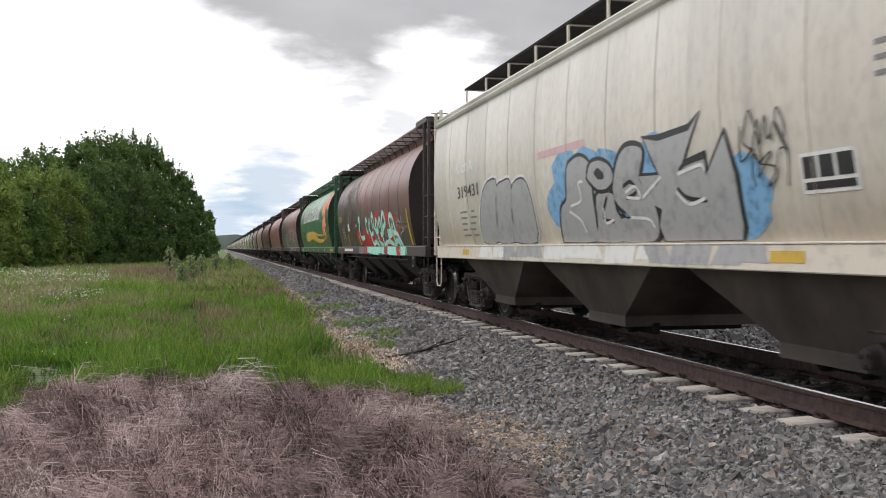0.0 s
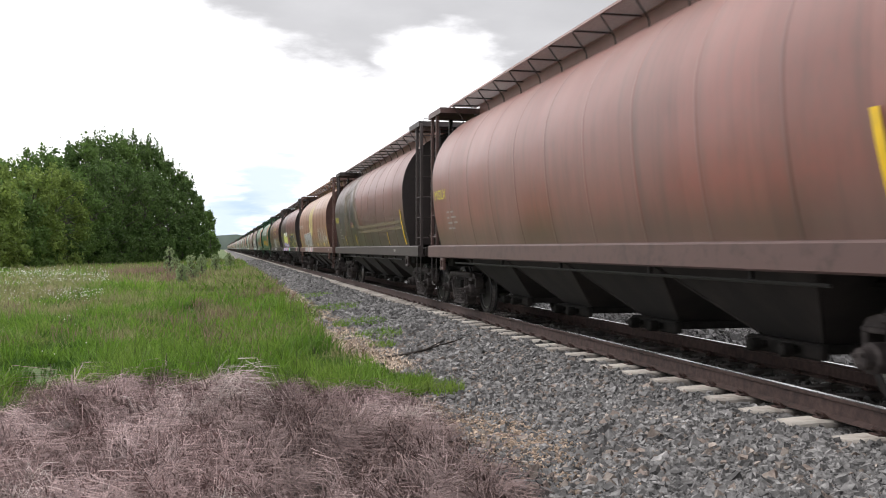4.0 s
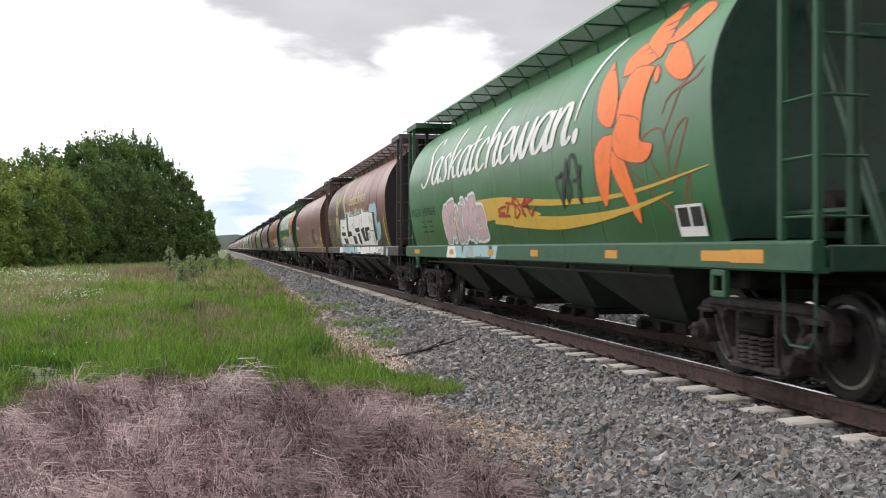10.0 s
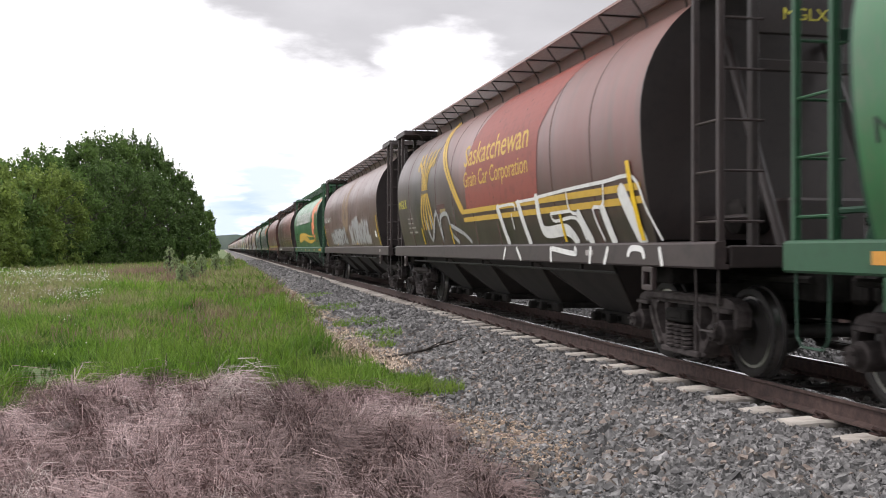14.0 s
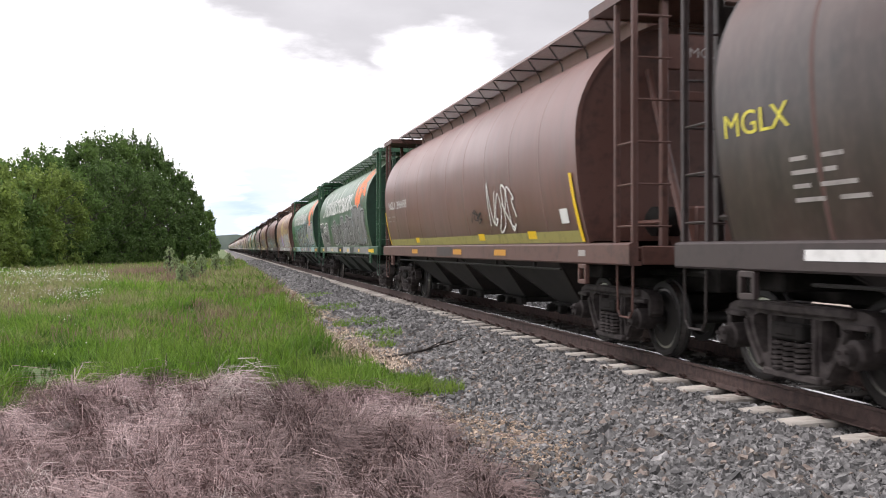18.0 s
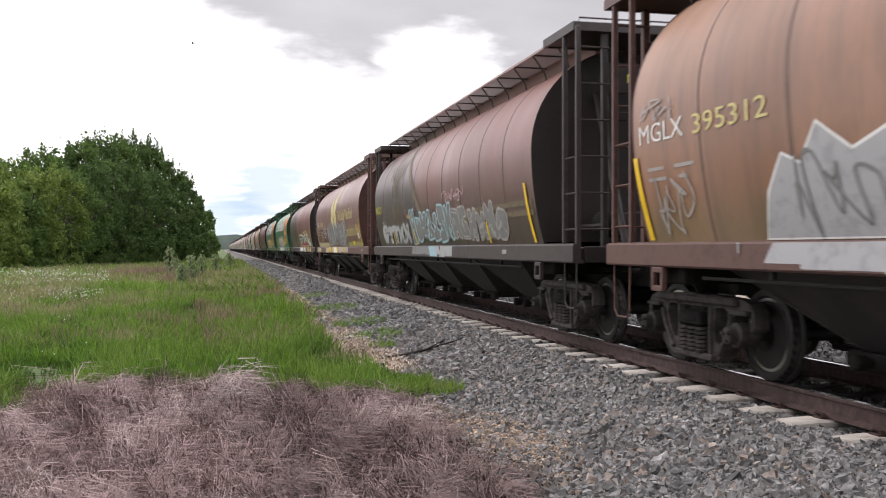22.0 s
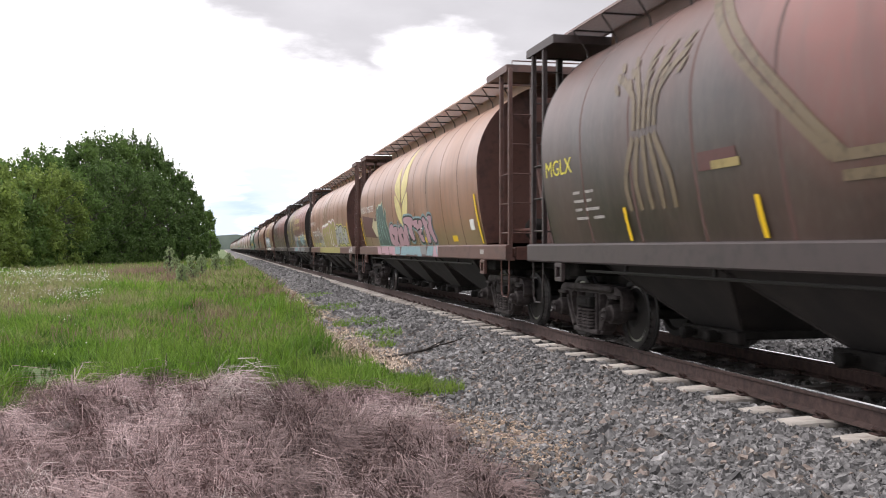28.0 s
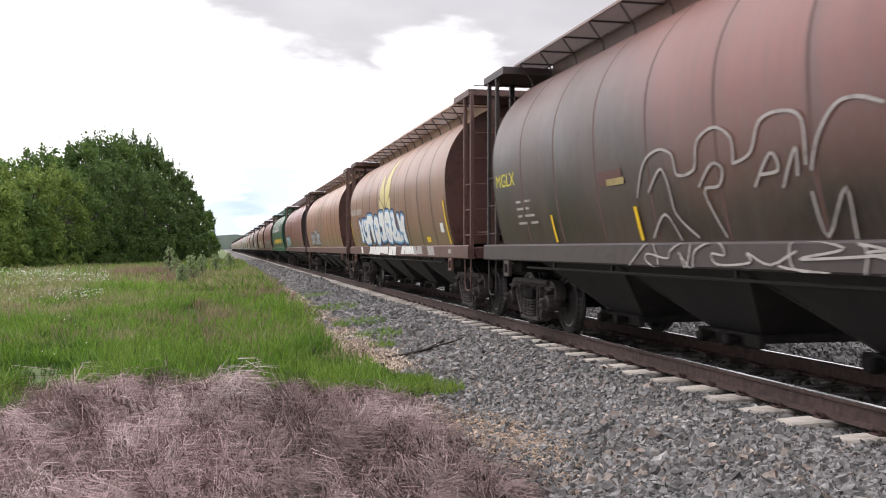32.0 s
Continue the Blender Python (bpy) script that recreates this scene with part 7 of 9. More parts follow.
def end_mark(car, mat):
    """The reporting mark on the plate at the near end of a car."""
    vs, fs = LETTERS["MGLX", 0.0, 0.0]
    x0, x1 = min(v[0] for v in vs), max(v[0] for v in vs)
    k = 0.50 / (x1 - x0)
    part("end_mark", Geo().add([(-0.62 + (x - x0) * k, -8.512, 3.56 + y * 0.17) for x, y in vs], [tuple(f) for f in fs]), car, mat)


def stencils(car, u, z, rows, w, mat, seed=1):
    """Small data too worn to read: plain bars."""
    rnd = random.Random(seed)
    for i in range(rows):
        a = u
        for k in range(2):
            l = w * rnd.uniform(0.12, 0.34)
            patch(car, "stencil_bar", a, z - i * 0.11, a + l, z - i * 0.11 + 0.036, mat, 0.0045)
            a += l + rnd.uniform(0.08, 0.3)


def marks(car, code, number, mat, mat2=None, z=2.38, u=2.0, h=0.20):
    lettering(car, code, u, z, h, 1.0, mat, name="reporting_mark")
    if number:
        lettering(car, number, u + 1.2, z - 0.01, h * 0.95, 1.3, mat2 or mat, name="car_number", lift=0.009)


def green_car(car, number, bang=False, tape=AMBER, letters=None, flower=True, swoop=True, du=0.0):
    province(car, bang, letters)
    if swoop:
        swoosh(car, OCHRE)
    if flower:
        lily(car, LILY_O if bang else LILY, LILY_LINE, du)
    marks(car, "MGLX", number, DKTEXT, DKTEXT, 2.02, 2.0, 0.19)
    stencils(car, 3.0, 1.86, 3, 1.6, DKTEXT, len(CARS))
    sill_tape(car, tape, (5.5, 8.4, 10.8, 13.7))
    sill_tape(car, tape, (1.85, 16.1), 0.62)
    patch(car, "reflective_tape", 16.65, 1.15, 17.2, 1.27, tape, 0.005)


def sheaf(car, mat, ears=True):
    """A wheat sheaf: five bent stalks bound below the ears."""
    for k in range(5):
        a = 4.60 + k * 0.27
        path = smooth_path([(a + 0.05, 1.70), (a - 0.0, 2.05), (4.87 + k * 0.13, 2.50)], 5)
        vs, fs = taper(path, lambda t: 0.10)
        side_paint(car, "sheaf_stalk", vs, fs, mat, 0.007)
        if ears:
            tip = 4.40 + k * 0.38
            path = smooth_path([(4.89 + k * 0.13, 2.58), (4.87 + k * 0.16, 2.95), (tip, 3.35 - abs(k - 2) * 0.05)], 5)
            vs, fs = taper(path, lambda t: 0.09)
            side_paint(car, "sheaf_stalk", vs, fs, mat, 0.007)
            for j in range(3):
                s = -1 if k < 2 else 1
                u0, z0 = tip - s * 0.03, 3.05 + j * 0.13
                petal(car, "wheat_grain", u0, z0, u0 + s * 0.16, z0 + 0.14, 0.07, mat, 0.0095)


def corner_stripes(car, mat, along=True, lo=0.0):
    """Twin stripes that fall from the roof and run on along the side."""
    for d in (0.0, 0.20):
        path = smooth_path([(5.7 + d, 4.02), (6.35 + d, 3.55), (7.3 + d, 2.80), (8.35 + d * 0.9, 1.98 - d * 0.1 + 0.0)], 6)
        vs, fs = taper(path, lambda t: 0.10)
        side_paint(car, "yellow_stripe", vs, fs, mat, 0.007)
        if along:
            zz = 1.93 - d * 0.75 + lo
            patch(car, "yellow_stripe", 8.35 + d * 0.5, zz, 16.4, zz + 0.085, mat, 0.0085)


def two_tone(car, number="", mat=None, words=False, ears=True, along=True, stripes=True, w_mat=None, sheaf_on=True):
    marks(car, "MGLX", number, YELLOW, FADED, 2.27, 1.95, 0.21)
    if sheaf_on:
        sheaf(car, mat or GOLD, ears)
    if stripes:
        corner_stripes(car, mat or GOLD, along)
    if words:
        lettering(car, "Saskatchewan", 8.75, 2.80, 0.40, 3.85, w_mat or WORD_GOLD, name="owner_name", weight=0.006)
        lettering(car, "Grain Car Corporation", 8.72, 2.42, 0.28, 3.85, w_mat or WORD_GOLD, name="owner_name", weight=0.004)
    upright_tape(car, (4.45, 7.25, 13.75))
    stencils(car, 2.9, 1.98, 4, 1.3, FADED, 3)
    patch(car, "primer_patch", 6.3, 2.02, 7.0, 2.20, MAROON, 0.008)
    patch(car, "data_plate", 6.55, 2.02, 7.05, 2.10, GOLD, 0.011)
    patch(car, "routing_plate", 14.6, 1.19, 14.85, 1.26, FADED, 0.006)


def wheat_leaves(car, mat):
    """Pale emblem of four leaf lobes round a stem."""
    for lobe in (((8.98, 1.85), (8.98, 2.30), (8.25, 2.68), (8.20, 2.40), (8.50, 2.05)), ((8.98, 2.42), (8.95, 2.90), (8.65, 3.40), (8.36, 3.12), (8.24, 2.80)),
                 ((9.12, 1.85), (9.60, 2.05), (9.92, 2.40), (9.88, 2.68), (9.12, 2.30)), ((9.12, 2.42), (9.90, 2.80), (9.86, 3.20), (9.62, 3.85), (9.16, 2.98))):
        pts = smooth_path(list(lobe) + [lobe[0]], 3)[:-1]
        side_paint(car, "emblem_leaf", pts, [tuple(range(len(pts)))], mat, 0.007)


def tan_car(car, number, leaves=True, board=False, band=False, leaf_mat=None, low_tape=True, patches=True, du=0.0, dz=0.0, num_mat=None):
    marks(car, "MGLX", number, WHITE, num_mat or WHITE, 2.40 + dz, 1.95 + du, 0.20)
    if patches:
        stencils(car, 2.1, 2.10, 2, 1.4, FADED, 5)
    if leaves:
        wheat_leaves(car, leaf_mat or PALE_LEAF)
    if board:
        lettering(car, "The Canadian Wheat Board", 10.5, 2.36, 0.40, 4.25, PALE_LEAF, name="owner_name", weight=0.004)
        lettering(car, "Canadienne du Blé", 12.5, 1.74, 0.38, 3.5, PALE_LEAF, name="owner_name", weight=0.004)
    if band:
        patch(car, "olive_band", 1.95, 1.36, 16.4, 1.55, OLIVE, 0.004, "olive-yellow band along the foot of the side")
        patch(car, "olive_band", 5.6, 1.09, 13.4, 1.325, OLIVE, 0.003)
    upright_tape(car, (4.5, 7.3, 10.4, 13.75) if not low_tape else (), (16.2, 1.75))
    if low_tape:
        sill_tape(car, YTAPE, (5.4, 11.2, 14.1), 0.4, 1.42, 0.12)
    patch(car, "routing_plate", 15.7, 1.62, 16.0, 1.82, WHITE, 0.01, "white routing card")
    patch(car, "routing_plate", 16.3, 1.18, 16.55, 1.26, FADED, 0.006)


WORD_GOLD = flat_paint("pale_gold_lettering", (0.52, 0.44, 0.20), worn=0.7)
LILY_O = flat_paint("bright_orange_lily_paint", (0.80, 0.17, 0.03), worn=0.85)
PALE_LEAF = flat_paint("pale_yellow_emblem_paint", (0.55, 0.47, 0.20), worn=0.75)
FADED_LEAF = flat_paint("faded_emblem_paint", (0.23, 0.155, 0.10), worn=0.8)

SCRIPT = {
    "S": (((0.85, 0.85), (0.4, 1), (0.15, 0.75), (0.5, 0.52), (0.85, 0.3), (0.6, 0.02), (0.1, 0.12)),),
    "O": (((0.5, 0.02), (0.12, 0.35), (0.25, 0.9), (0.7, 0.95), (0.9, 0.5), (0.5, 0.02)),),
    "A": (((0.05, 0), (0.5, 1), (0.95, 0)), ((0.25, 0.35), (0.75, 0.35))),
    "K": (((0.15, 0), (0.15, 1)), ((0.9, 1), (0.2, 0.45), (1.0, 0))),
    "J": (((0.75, 1), (0.7, 0.25), (0.4, 0.02), (0.1, 0.25)),),
    "U": (((0.12, 1), (0.15, 0.2), (0.5, 0.02), (0.85, 0.2), (0.88, 1)),),
    "T": (((0.5, 0), (0.5, 0.95)), ((0.05, 0.92), (0.95, 0.98))),
    "E": (((0.9, 0.98), (0.15, 0.95), (0.15, 0.05), (0.9, 0.02)), ((0.15, 0.5), (0.7, 0.5))),
    "R": (((0.15, 0), (0.15, 1), (0.75, 0.9), (0.7, 0.5), (0.2, 0.48)), ((0.4, 0.48), (0.9, 0))),
    "I": (((0.5, 0), (0.5, 1)),),
    "N": (((0.1, 0), (0.1, 1), (0.9, 0), (0.9, 1)),),
}


def word_piece(car, word, u0, z0, u1, z1, fill, line, halo=None, thick=0.30, rise=0.0, shine=None, label="spray-painted graffiti word", shadow=True):
    """Large readable letters with outline and fill."""
    n = len(word)
    cw, ch = (u1 - u0) / n, z1 - z0
    paths = []
    for i, c in enumerate(word):
        for st in SCRIPT[c]:
            paths.append(smooth_path([(u0 + (i + 0.1 + a * 0.8) * cw, z0 + (0.08 + 0.84 * b) * (ch + rise * i)) for a, b in st], 3))
    w = min(cw * thick, ch * 0.34)
    k = 0
    for i, ch_ in enumerate(word):
        own = paths[k:k + len(SCRIPT[ch_])]
        k += len(SCRIPT[ch_])
        e = i * 0.0003
        layers = [(own, w * 1.9, halo, 0.0075 + e)] if halo else []
        if shadow:
            layers.append(([[(a + w * 0.25, b - w * 0.12) for a, b in p] for p in own], w * 1.25, line, 0.0088 + e))
        layers += [(own, w * 1.3, line, 0.0098 + e), (own, w * 0.86, fill, 0.0112 + e)]
        if shine:
            layers.append(([[(a - w * 0.2, b + w * 0.1) for a, b in p] for p in own], w * 0.18, shine, 0.0128 + e))
        layered(car, "graffiti_letter", layers, label)


def clouds(car, u0, z0, u1, z1, n, mat, seed, lift=0.0030):
    """Loose sprayed patches behind a piece."""
    rnd = random.Random(seed)
    for k in range(n):
        u, z, r = rnd.uniform(u0, u1), rnd.uniform(z0, z1), rnd.uniform(0.2, 0.42)
        pts = [(u + math.cos(a * math.tau / 14) * r * 1.3 * rnd.uniform(0.85, 1.1), z + math.sin(a * math.tau / 14) * r * 0.8 * rnd.uniform(0.85, 1.1)) for a in range(14)]
        pts = [(a, max(SILL_HI + 0.012, b)) for a, b in pts]
        side_paint(car, "spray_patch", pts, [tuple(range(14))], mat, lift + k * 0.00005)


def sill_wash(car, u0, u1, mats, seed, z0=1.09, z1=1.33):
    """Spray paint that runs on over the side sill in uneven blocks."""
    rnd = random.Random(seed)
    u, n, last = u0, 0, mats[0]
    while u < u1:
        w = min(rnd.uniform(0.25, 0.8), u1 - u)
        last = rnd.choice(mats) if rnd.random() < 0.55 else last
        tilt = rnd.uniform(-0.2, 0.2)
        patch(car, "sill_spray", u - 0.1, z0 + rnd.uniform(0, 0.07), u + w, z1, last, 0.003 + 0.0004 * (n % 3), "", tilt)
        u += w + rnd.choice((0.0, 0.0, 0.15))
        n += 1


def spray_shape(car, pts, fill, line=None, halo=None, w=0.0, lift=0.009, rounded=True, label="spray-painted graffiti letter"):
    """One filled figure of a graffiti piece with its outline and, behind it, a glow of another colour."""
    o = smooth_path(list(pts) + [pts[0]], 3)[:-1] if rounded else list(pts)
    if sum(a[0] * b[1] - b[0] * a[1] for a, b in zip(o, o[1:] + o[:1])) < 0:
        o = o[::-1]
    layers = ([(w * 2.4, halo, lift - 0.0012)] if halo else []) + ([(w, line, lift)] if line else []) + [(0.0, fill, lift + 0.001)]
    return block_letter(car, o, layers, (), label)


def spray_lines(car, paths, w, mat, lift=0.0155):
    """Sprayed lines in one go of the can each."""
    for k, p in enumerate(paths):
        layered(car, "graffiti_line", [([smooth_path(p, 4) if len(p) > 2 else list(p)], w, mat, lift + 0.0003 * (k % 5))], "sprayed line")


def dress():
    c = CARS
    # cream car
    lettering(c[0], "CEFX", 3.1, 2.72, 0.24, 1.25, WHITE, weight=0.02, name="reporting_mark", label="white panel lettering")
    lettering(c[0], "319431", 3.15, 2.24, 0.22, 1.5, BLACK, weight=0.006, name="car_number")
    stencils(c[0], 3.2, 1.95, 5, 1.6, GREYSP, 2)
    clouds(c[0], 8.6, 1.5, 13.7, 2.35, 16, SKYBLUE, 4)
    spray_shape(c[0], ((8.63, 1.37), (8.67, 1.59), (8.8, 1.83), (9.05, 1.94), (9.18, 2.33), (9.37, 2.42), (9.65, 2.45), (9.91, 2.37), (9.99, 2.23), (9.96, 1.91), (9.91, 1.56), (9.77, 1.37)), SILVER, BLACK, None, 0.05, 0.009)
    spray_shape(c[0], ((9.77, 1.37), (9.97, 1.56), (10.07, 1.91), (10.33, 1.95), (10.59, 1.91), (10.61, 1.73), (10.77, 1.54), (10.6, 1.36)), SILVER, BLACK, None, 0.05, 0.009)
    spray_shape(c[0], ((9.86, 2.16), (9.99, 2.32), (10.31, 2.34), (10.6, 2.24), (10.65, 2.09), (10.44, 2), (10.14, 2.01)), SILVER, BLACK, None, 0.05, 0.0105)
    spray_shape(c[0], ((10.09, 2.2), (10.22, 2.26), (10.38, 2.19), (10.39, 2.12), (10.21, 2.12)), BLACK, None, None, 0, 0.0125)
    spray_shape(c[0], ((10.63, 1.36), (10.69, 1.62), (10.98, 1.63), (10.61, 1.87), (10.75, 2.2), (10.98, 2.39), (11.26, 2.42), (11.51, 2.33), (11.36, 2.07), (11.46, 1.93), (11.64, 1.75), (11.65, 1.52), (11.44, 1.36)), SILVER, BLACK, None, 0.06, 0.0098)
    spray_shape(c[0], ((11.72, 1.36), (11.67, 1.52), (11.8, 1.69), (11.52, 1.79), (11.36, 2.07), (11.86, 2.05), (11.56, 2.46), (11.9, 2.4), (12.58, 2.43), (12.8, 2.58), (12.39, 2.13), (12.83, 2.16), (12.84, 1.97), (13.23, 2.32), (13.35, 1.94), (13.34, 1.48), (13.27, 1.36)), SILVER, BLACK, None, 0.07, 0.0102, False)
    spray_lines(c[0], (((9.18, 1.84), (9.57, 1.9), (9.55, 2.11), (9.69, 2.13)), ((9.1, 1.77), (9.44, 1.65), (9.55, 1.5)), ((10.25, 1.76), (10.25, 1.59), (10.49, 1.62)), ((10.98, 1.92), (11.23, 1.97), (11.33, 1.84), (10.99, 1.86)), ((12.29, 2.03), (12.74, 2.08), (12.82, 2.03)), ((12.2, 1.85), (12.42, 1.72), (12.75, 1.76)), ((11.88, 2.02), (11.4, 1.84)), ((11.01, 1.63), (11.44, 1.6), (11.54, 1.52)),), 0.035, WHITE, 0.0145)
    spray_lines(c[0], (((12.24, 1.88), (12.42, 1.78), (12.77, 1.74)), ((12.33, 2.07), (12.46, 2.12), (12.81, 2.15)), ((10.4, 1.89), (10.2, 1.66), (10.48, 1.6)), ((10.93, 1.99), (11.14, 2.03), (11.25, 1.91), (10.98, 1.85)),), 0.045, BLACK, 0.014)
    spray_shape(c[0], ((4.51, 1.4), (4.53, 1.69), (4.98, 2.27), (5.49, 2.43), (5.87, 2.31), (5.44, 1.4)), SILVER, BLACK, WHITE, 0.03, 0.009)
    spray_shape(c[0], ((5.44, 1.4), (5.78, 2.22), (6.21, 2.36), (6.66, 2.28), (6.34, 1.39)), SILVER, BLACK, WHITE, 0.03, 0.009)
    spray_shape(c[0], ((6.34, 1.39), (6.62, 2.17), (7.06, 2.34), (7.43, 2.26), (7.61, 1.87), (7.47, 1.38)), SILVER, BLACK, WHITE, 0.03, 0.009)
    sill_wash(c[0], 4.4, 13.8, (SILVER, WHITE, SILVER), 3)
    sill_tape(c[0], OCHRE, (3.1, 13.8), 0.5)
    tag_scrawl(c[0], 13.5, 2.1, 14.25, 2.4, 4, BLACK, 8, 0.03)
    tag_scrawl(c[0], 13.6, 1.85, 14.2, 2.08, 3, BLACK, 9, 0.025)
    patch(c[0], "data_panel", 14.33, 1.71, 15.04, 2.03, WHITE, 0.006, "white-edged black data panel")
    for a, b, d, e in ((14.37, 1.83, 14.54, 2.0), (14.58, 1.83, 14.76, 2.0), (14.80, 1.83, 15.0, 2.0), (14.37, 1.74, 15.0, 1.80)):
        patch(c[0], "data_panel_field", a, b, d, e, BLACK, 0.009)
    patch(c[0], "pink_smear", 7.97, 2.56, 9.85, 2.66, PINK, 0.004)
    stencils(c[0], 15.3, 2.7, 3, 1.8, GREYSP, 12)
    # two-tone with red and mint piece
    two_tone(c[1], "", FAINT, False, True, True, True)
    clouds(c[1], 7.0, 1.5, 10.2, 1.75, 18, REDSP, 5)
    clouds(c[1], 10.2, 1.5, 14.4, 2.15, 26, REDSP, 6)
    spray_lines(c[1], (((12.22, 1.91), (12.28, 2.19), (12.51, 2.3), (12.73, 2.18), (12.75, 1.98), (12.36, 1.88), (12.1, 1.72), (11.74, 1.69)), ((9.42, 2.13), (9.23, 2.2), (9.1, 1.96), (9.27, 1.77)), ((9.9, 2.15), (9.71, 1.93), (9.93, 1.74), (10.3, 1.75)), ((10.45, 1.93), (10.37, 2.23), (10.57, 2.32), (10.69, 2.2), (10.68, 1.95), (10.98, 1.77), (11.3, 1.8), (11.44, 1.97), (11.27, 2.14), (11.05, 1.99), (11.11, 1.85)), ((11.68, 1.95), (11.76, 2.12), (11.96, 2.11), (12, 1.9), (12.06, 1.74)), ((11.98, 1.68), (12.06, 1.37), (12.54, 1.46), (12.89, 1.49), (13.28, 1.44), (13.65, 1.36)),), 0.15, MINT, 0.0105)
    spray_lines(c[1], (((13, 1.75), (13.49, 1.76), (13.42, 1.98), (13.52, 2.16), (13.81, 2.19), (14.05, 2.08), (14.14, 1.89), (14.21, 1.76)), ((13.83, 1.9), (13.58, 1.68), (12.99, 1.62)), ((13.81, 1.36), (13.87, 1.5), (13.79, 1.66), (13.98, 1.71), (14.4, 1.67), (14.66, 1.5), (14.84, 1.36)), ((13.96, 1.36), (14.02, 1.46), (14.34, 1.49), (14.53, 1.36)), ((7.49, 2.22), (7.78, 2.28), (7.55, 1.87), (7.72, 1.62), (8.36, 1.64)), ((11.15, 1.66), (11.33, 1.44), (11.78, 1.37)), ((9.83, 1.77), (10, 1.42), (10.57, 1.48), (10.99, 1.38)),), 0.15, MINT, 0.0105)
    spray_lines(c[1], (((12.25, 1.92), (12.31, 2.17), (12.52, 2.27), (12.68, 2.16)), ((13.44, 1.97), (13.54, 2.13), (13.8, 2.16), (14.01, 2.07)), ((13.97, 1.69), (14.38, 1.65), (14.62, 1.48)), ((12.07, 1.4), (12.56, 1.48), (12.9, 1.51)), ((10.4, 2.21), (10.56, 2.28), (10.67, 2.19)), ((11.1, 1.99), (11.25, 2.12)), ((9.81, 1.74), (10.02, 1.39), (10.55, 1.46)),), 0.055, WHITE, 0.0125)
    spray_lines(c[1], (((12.52, 2.07), (12.56, 1.9), (12.6, 1.78), (12.78, 1.53), (13.53, 1.38)), ((13.68, 2.07), (13.89, 2.03), (14.06, 1.85)), ((14.09, 1.56), (14.37, 1.57), (14.57, 1.4)), ((10.56, 1.79), (10.87, 1.73), (10.61, 1.55), (11.24, 1.53)),), 0.13, GREYSP, 0.0085)
    spray_lines(c[1], (((10.63, 2.22), (10.58, 1.92), (10.86, 1.71)), ((9.94, 2.03), (9.94, 1.81), (10.23, 1.84)), ((12.41, 1.59), (12.89, 1.52)),), 0.08, DKBLUE, 0.0118)
    spray_lines(c[1], (((14.72, 2.02), (14.83, 2.22), (14.93, 2.2), (14.99, 2.01), (14.76, 2.03)), ((14.56, 1.97), (14.68, 1.98), (14.61, 1.88), (14.51, 1.91)), ((15.05, 1.95), (14.95, 1.98), (14.96, 1.85), (15.09, 1.86), (15.05, 1.97)), ((15.11, 1.94), (15.32, 2.08), (15.29, 1.84), (15.43, 1.79)), ((15.27, 2.11), (15.25, 1.89)), ((14.8, 1.54), (14.97, 1.66), (15.42, 1.75)),), 0.035, FADED, 0.0155)
    sill_wash(c[1], 7.1, 11.5, (GREYSP, REDSP, MINT, DARK_TRIM, MINT), 6)
    sill_wash(c[1], 11.5, 15.6, (MINT, REDSP, REDSP), 8)
    patch(c[1], "company_bar", 3.0, 1.18, 5.4, 1.27, WHITE, 0.006, "white bar-shaped company mark on the sill")
    patch(c[1], "routing_plate", 4.6, 1.9, 5.0, 2.15, WHITE, 0.008)
    # green cars
    green_car(c[2], "397231", du=0.32)
    # brown with white outlines
    two_tone(c[3], "", GOLD, False, False, True, False, sheaf_on=False)
    spray_lines(c[3], (((9.6, 2.34), (9.89, 2.49), (10.39, 2.5), (10.73, 2.33), (10.84, 2.03), (10.86, 1.89)), ((9.6, 2.34), (10.12, 1.82), (10.37, 1.95)), ((10.42, 1.87), (10.87, 1.91), (11.1, 1.98), (11.07, 2.22), (10.85, 2.3)), ((10.42, 1.87), (10.85, 1.36)), ((10.88, 2.15), (11.08, 2.54), (11.24, 2.27), (11.1, 1.98), (11.12, 1.36)), ((11.22, 1.41), (11.22, 1.94), (11.38, 2.32), (11.63, 2.49), (11.64, 2.17), (11.81, 1.54), (11.85, 1.36)), ((11.64, 2.17), (11.89, 2.18), (11.82, 2.46), (12.01, 2.29), (12.11, 2.46), (12.01, 2.2), (12.02, 1.96), (12.08, 1.36)),), 0.034, WHITE, 0.0155)
    spray_lines(c[3], (((11.85, 1.36), (11.99, 1.74), (12.26, 1.79)), ((12.21, 2.13), (12.22, 2.44), (12.4, 2.57), (12.65, 2.46), (12.74, 2.27), (12.47, 2.16), (12.64, 2.03), (12.39, 1.92), (12.7, 1.84), (12.75, 1.5), (12.48, 1.74)), ((12.74, 2.27), (12.82, 2.5), (13.09, 2.5), (13.52, 2.34), (13.76, 2.08), (13.75, 1.91), (13.24, 1.9), (14.1, 1.8), (14.03, 1.7), (13.81, 1.49), (14.21, 1.48), (14.23, 1.61), (14.46, 1.61), (14.49, 1.47), (14.76, 1.36)), ((12.93, 1.81), (13.29, 1.36)), ((12.93, 1.81), (13.67, 1.8), (13.51, 1.58), (13.79, 1.49)),), 0.034, WHITE, 0.0155)
    spray_lines(c[3], (((13.22, 2.25), (13.19, 2.05), (13.28, 1.96), (13.41, 2.03), (13.43, 2.21)), ((10.49, 2.19), (10.5, 2), (10.68, 1.99)),), 0.034, WHITE, 0.0155)
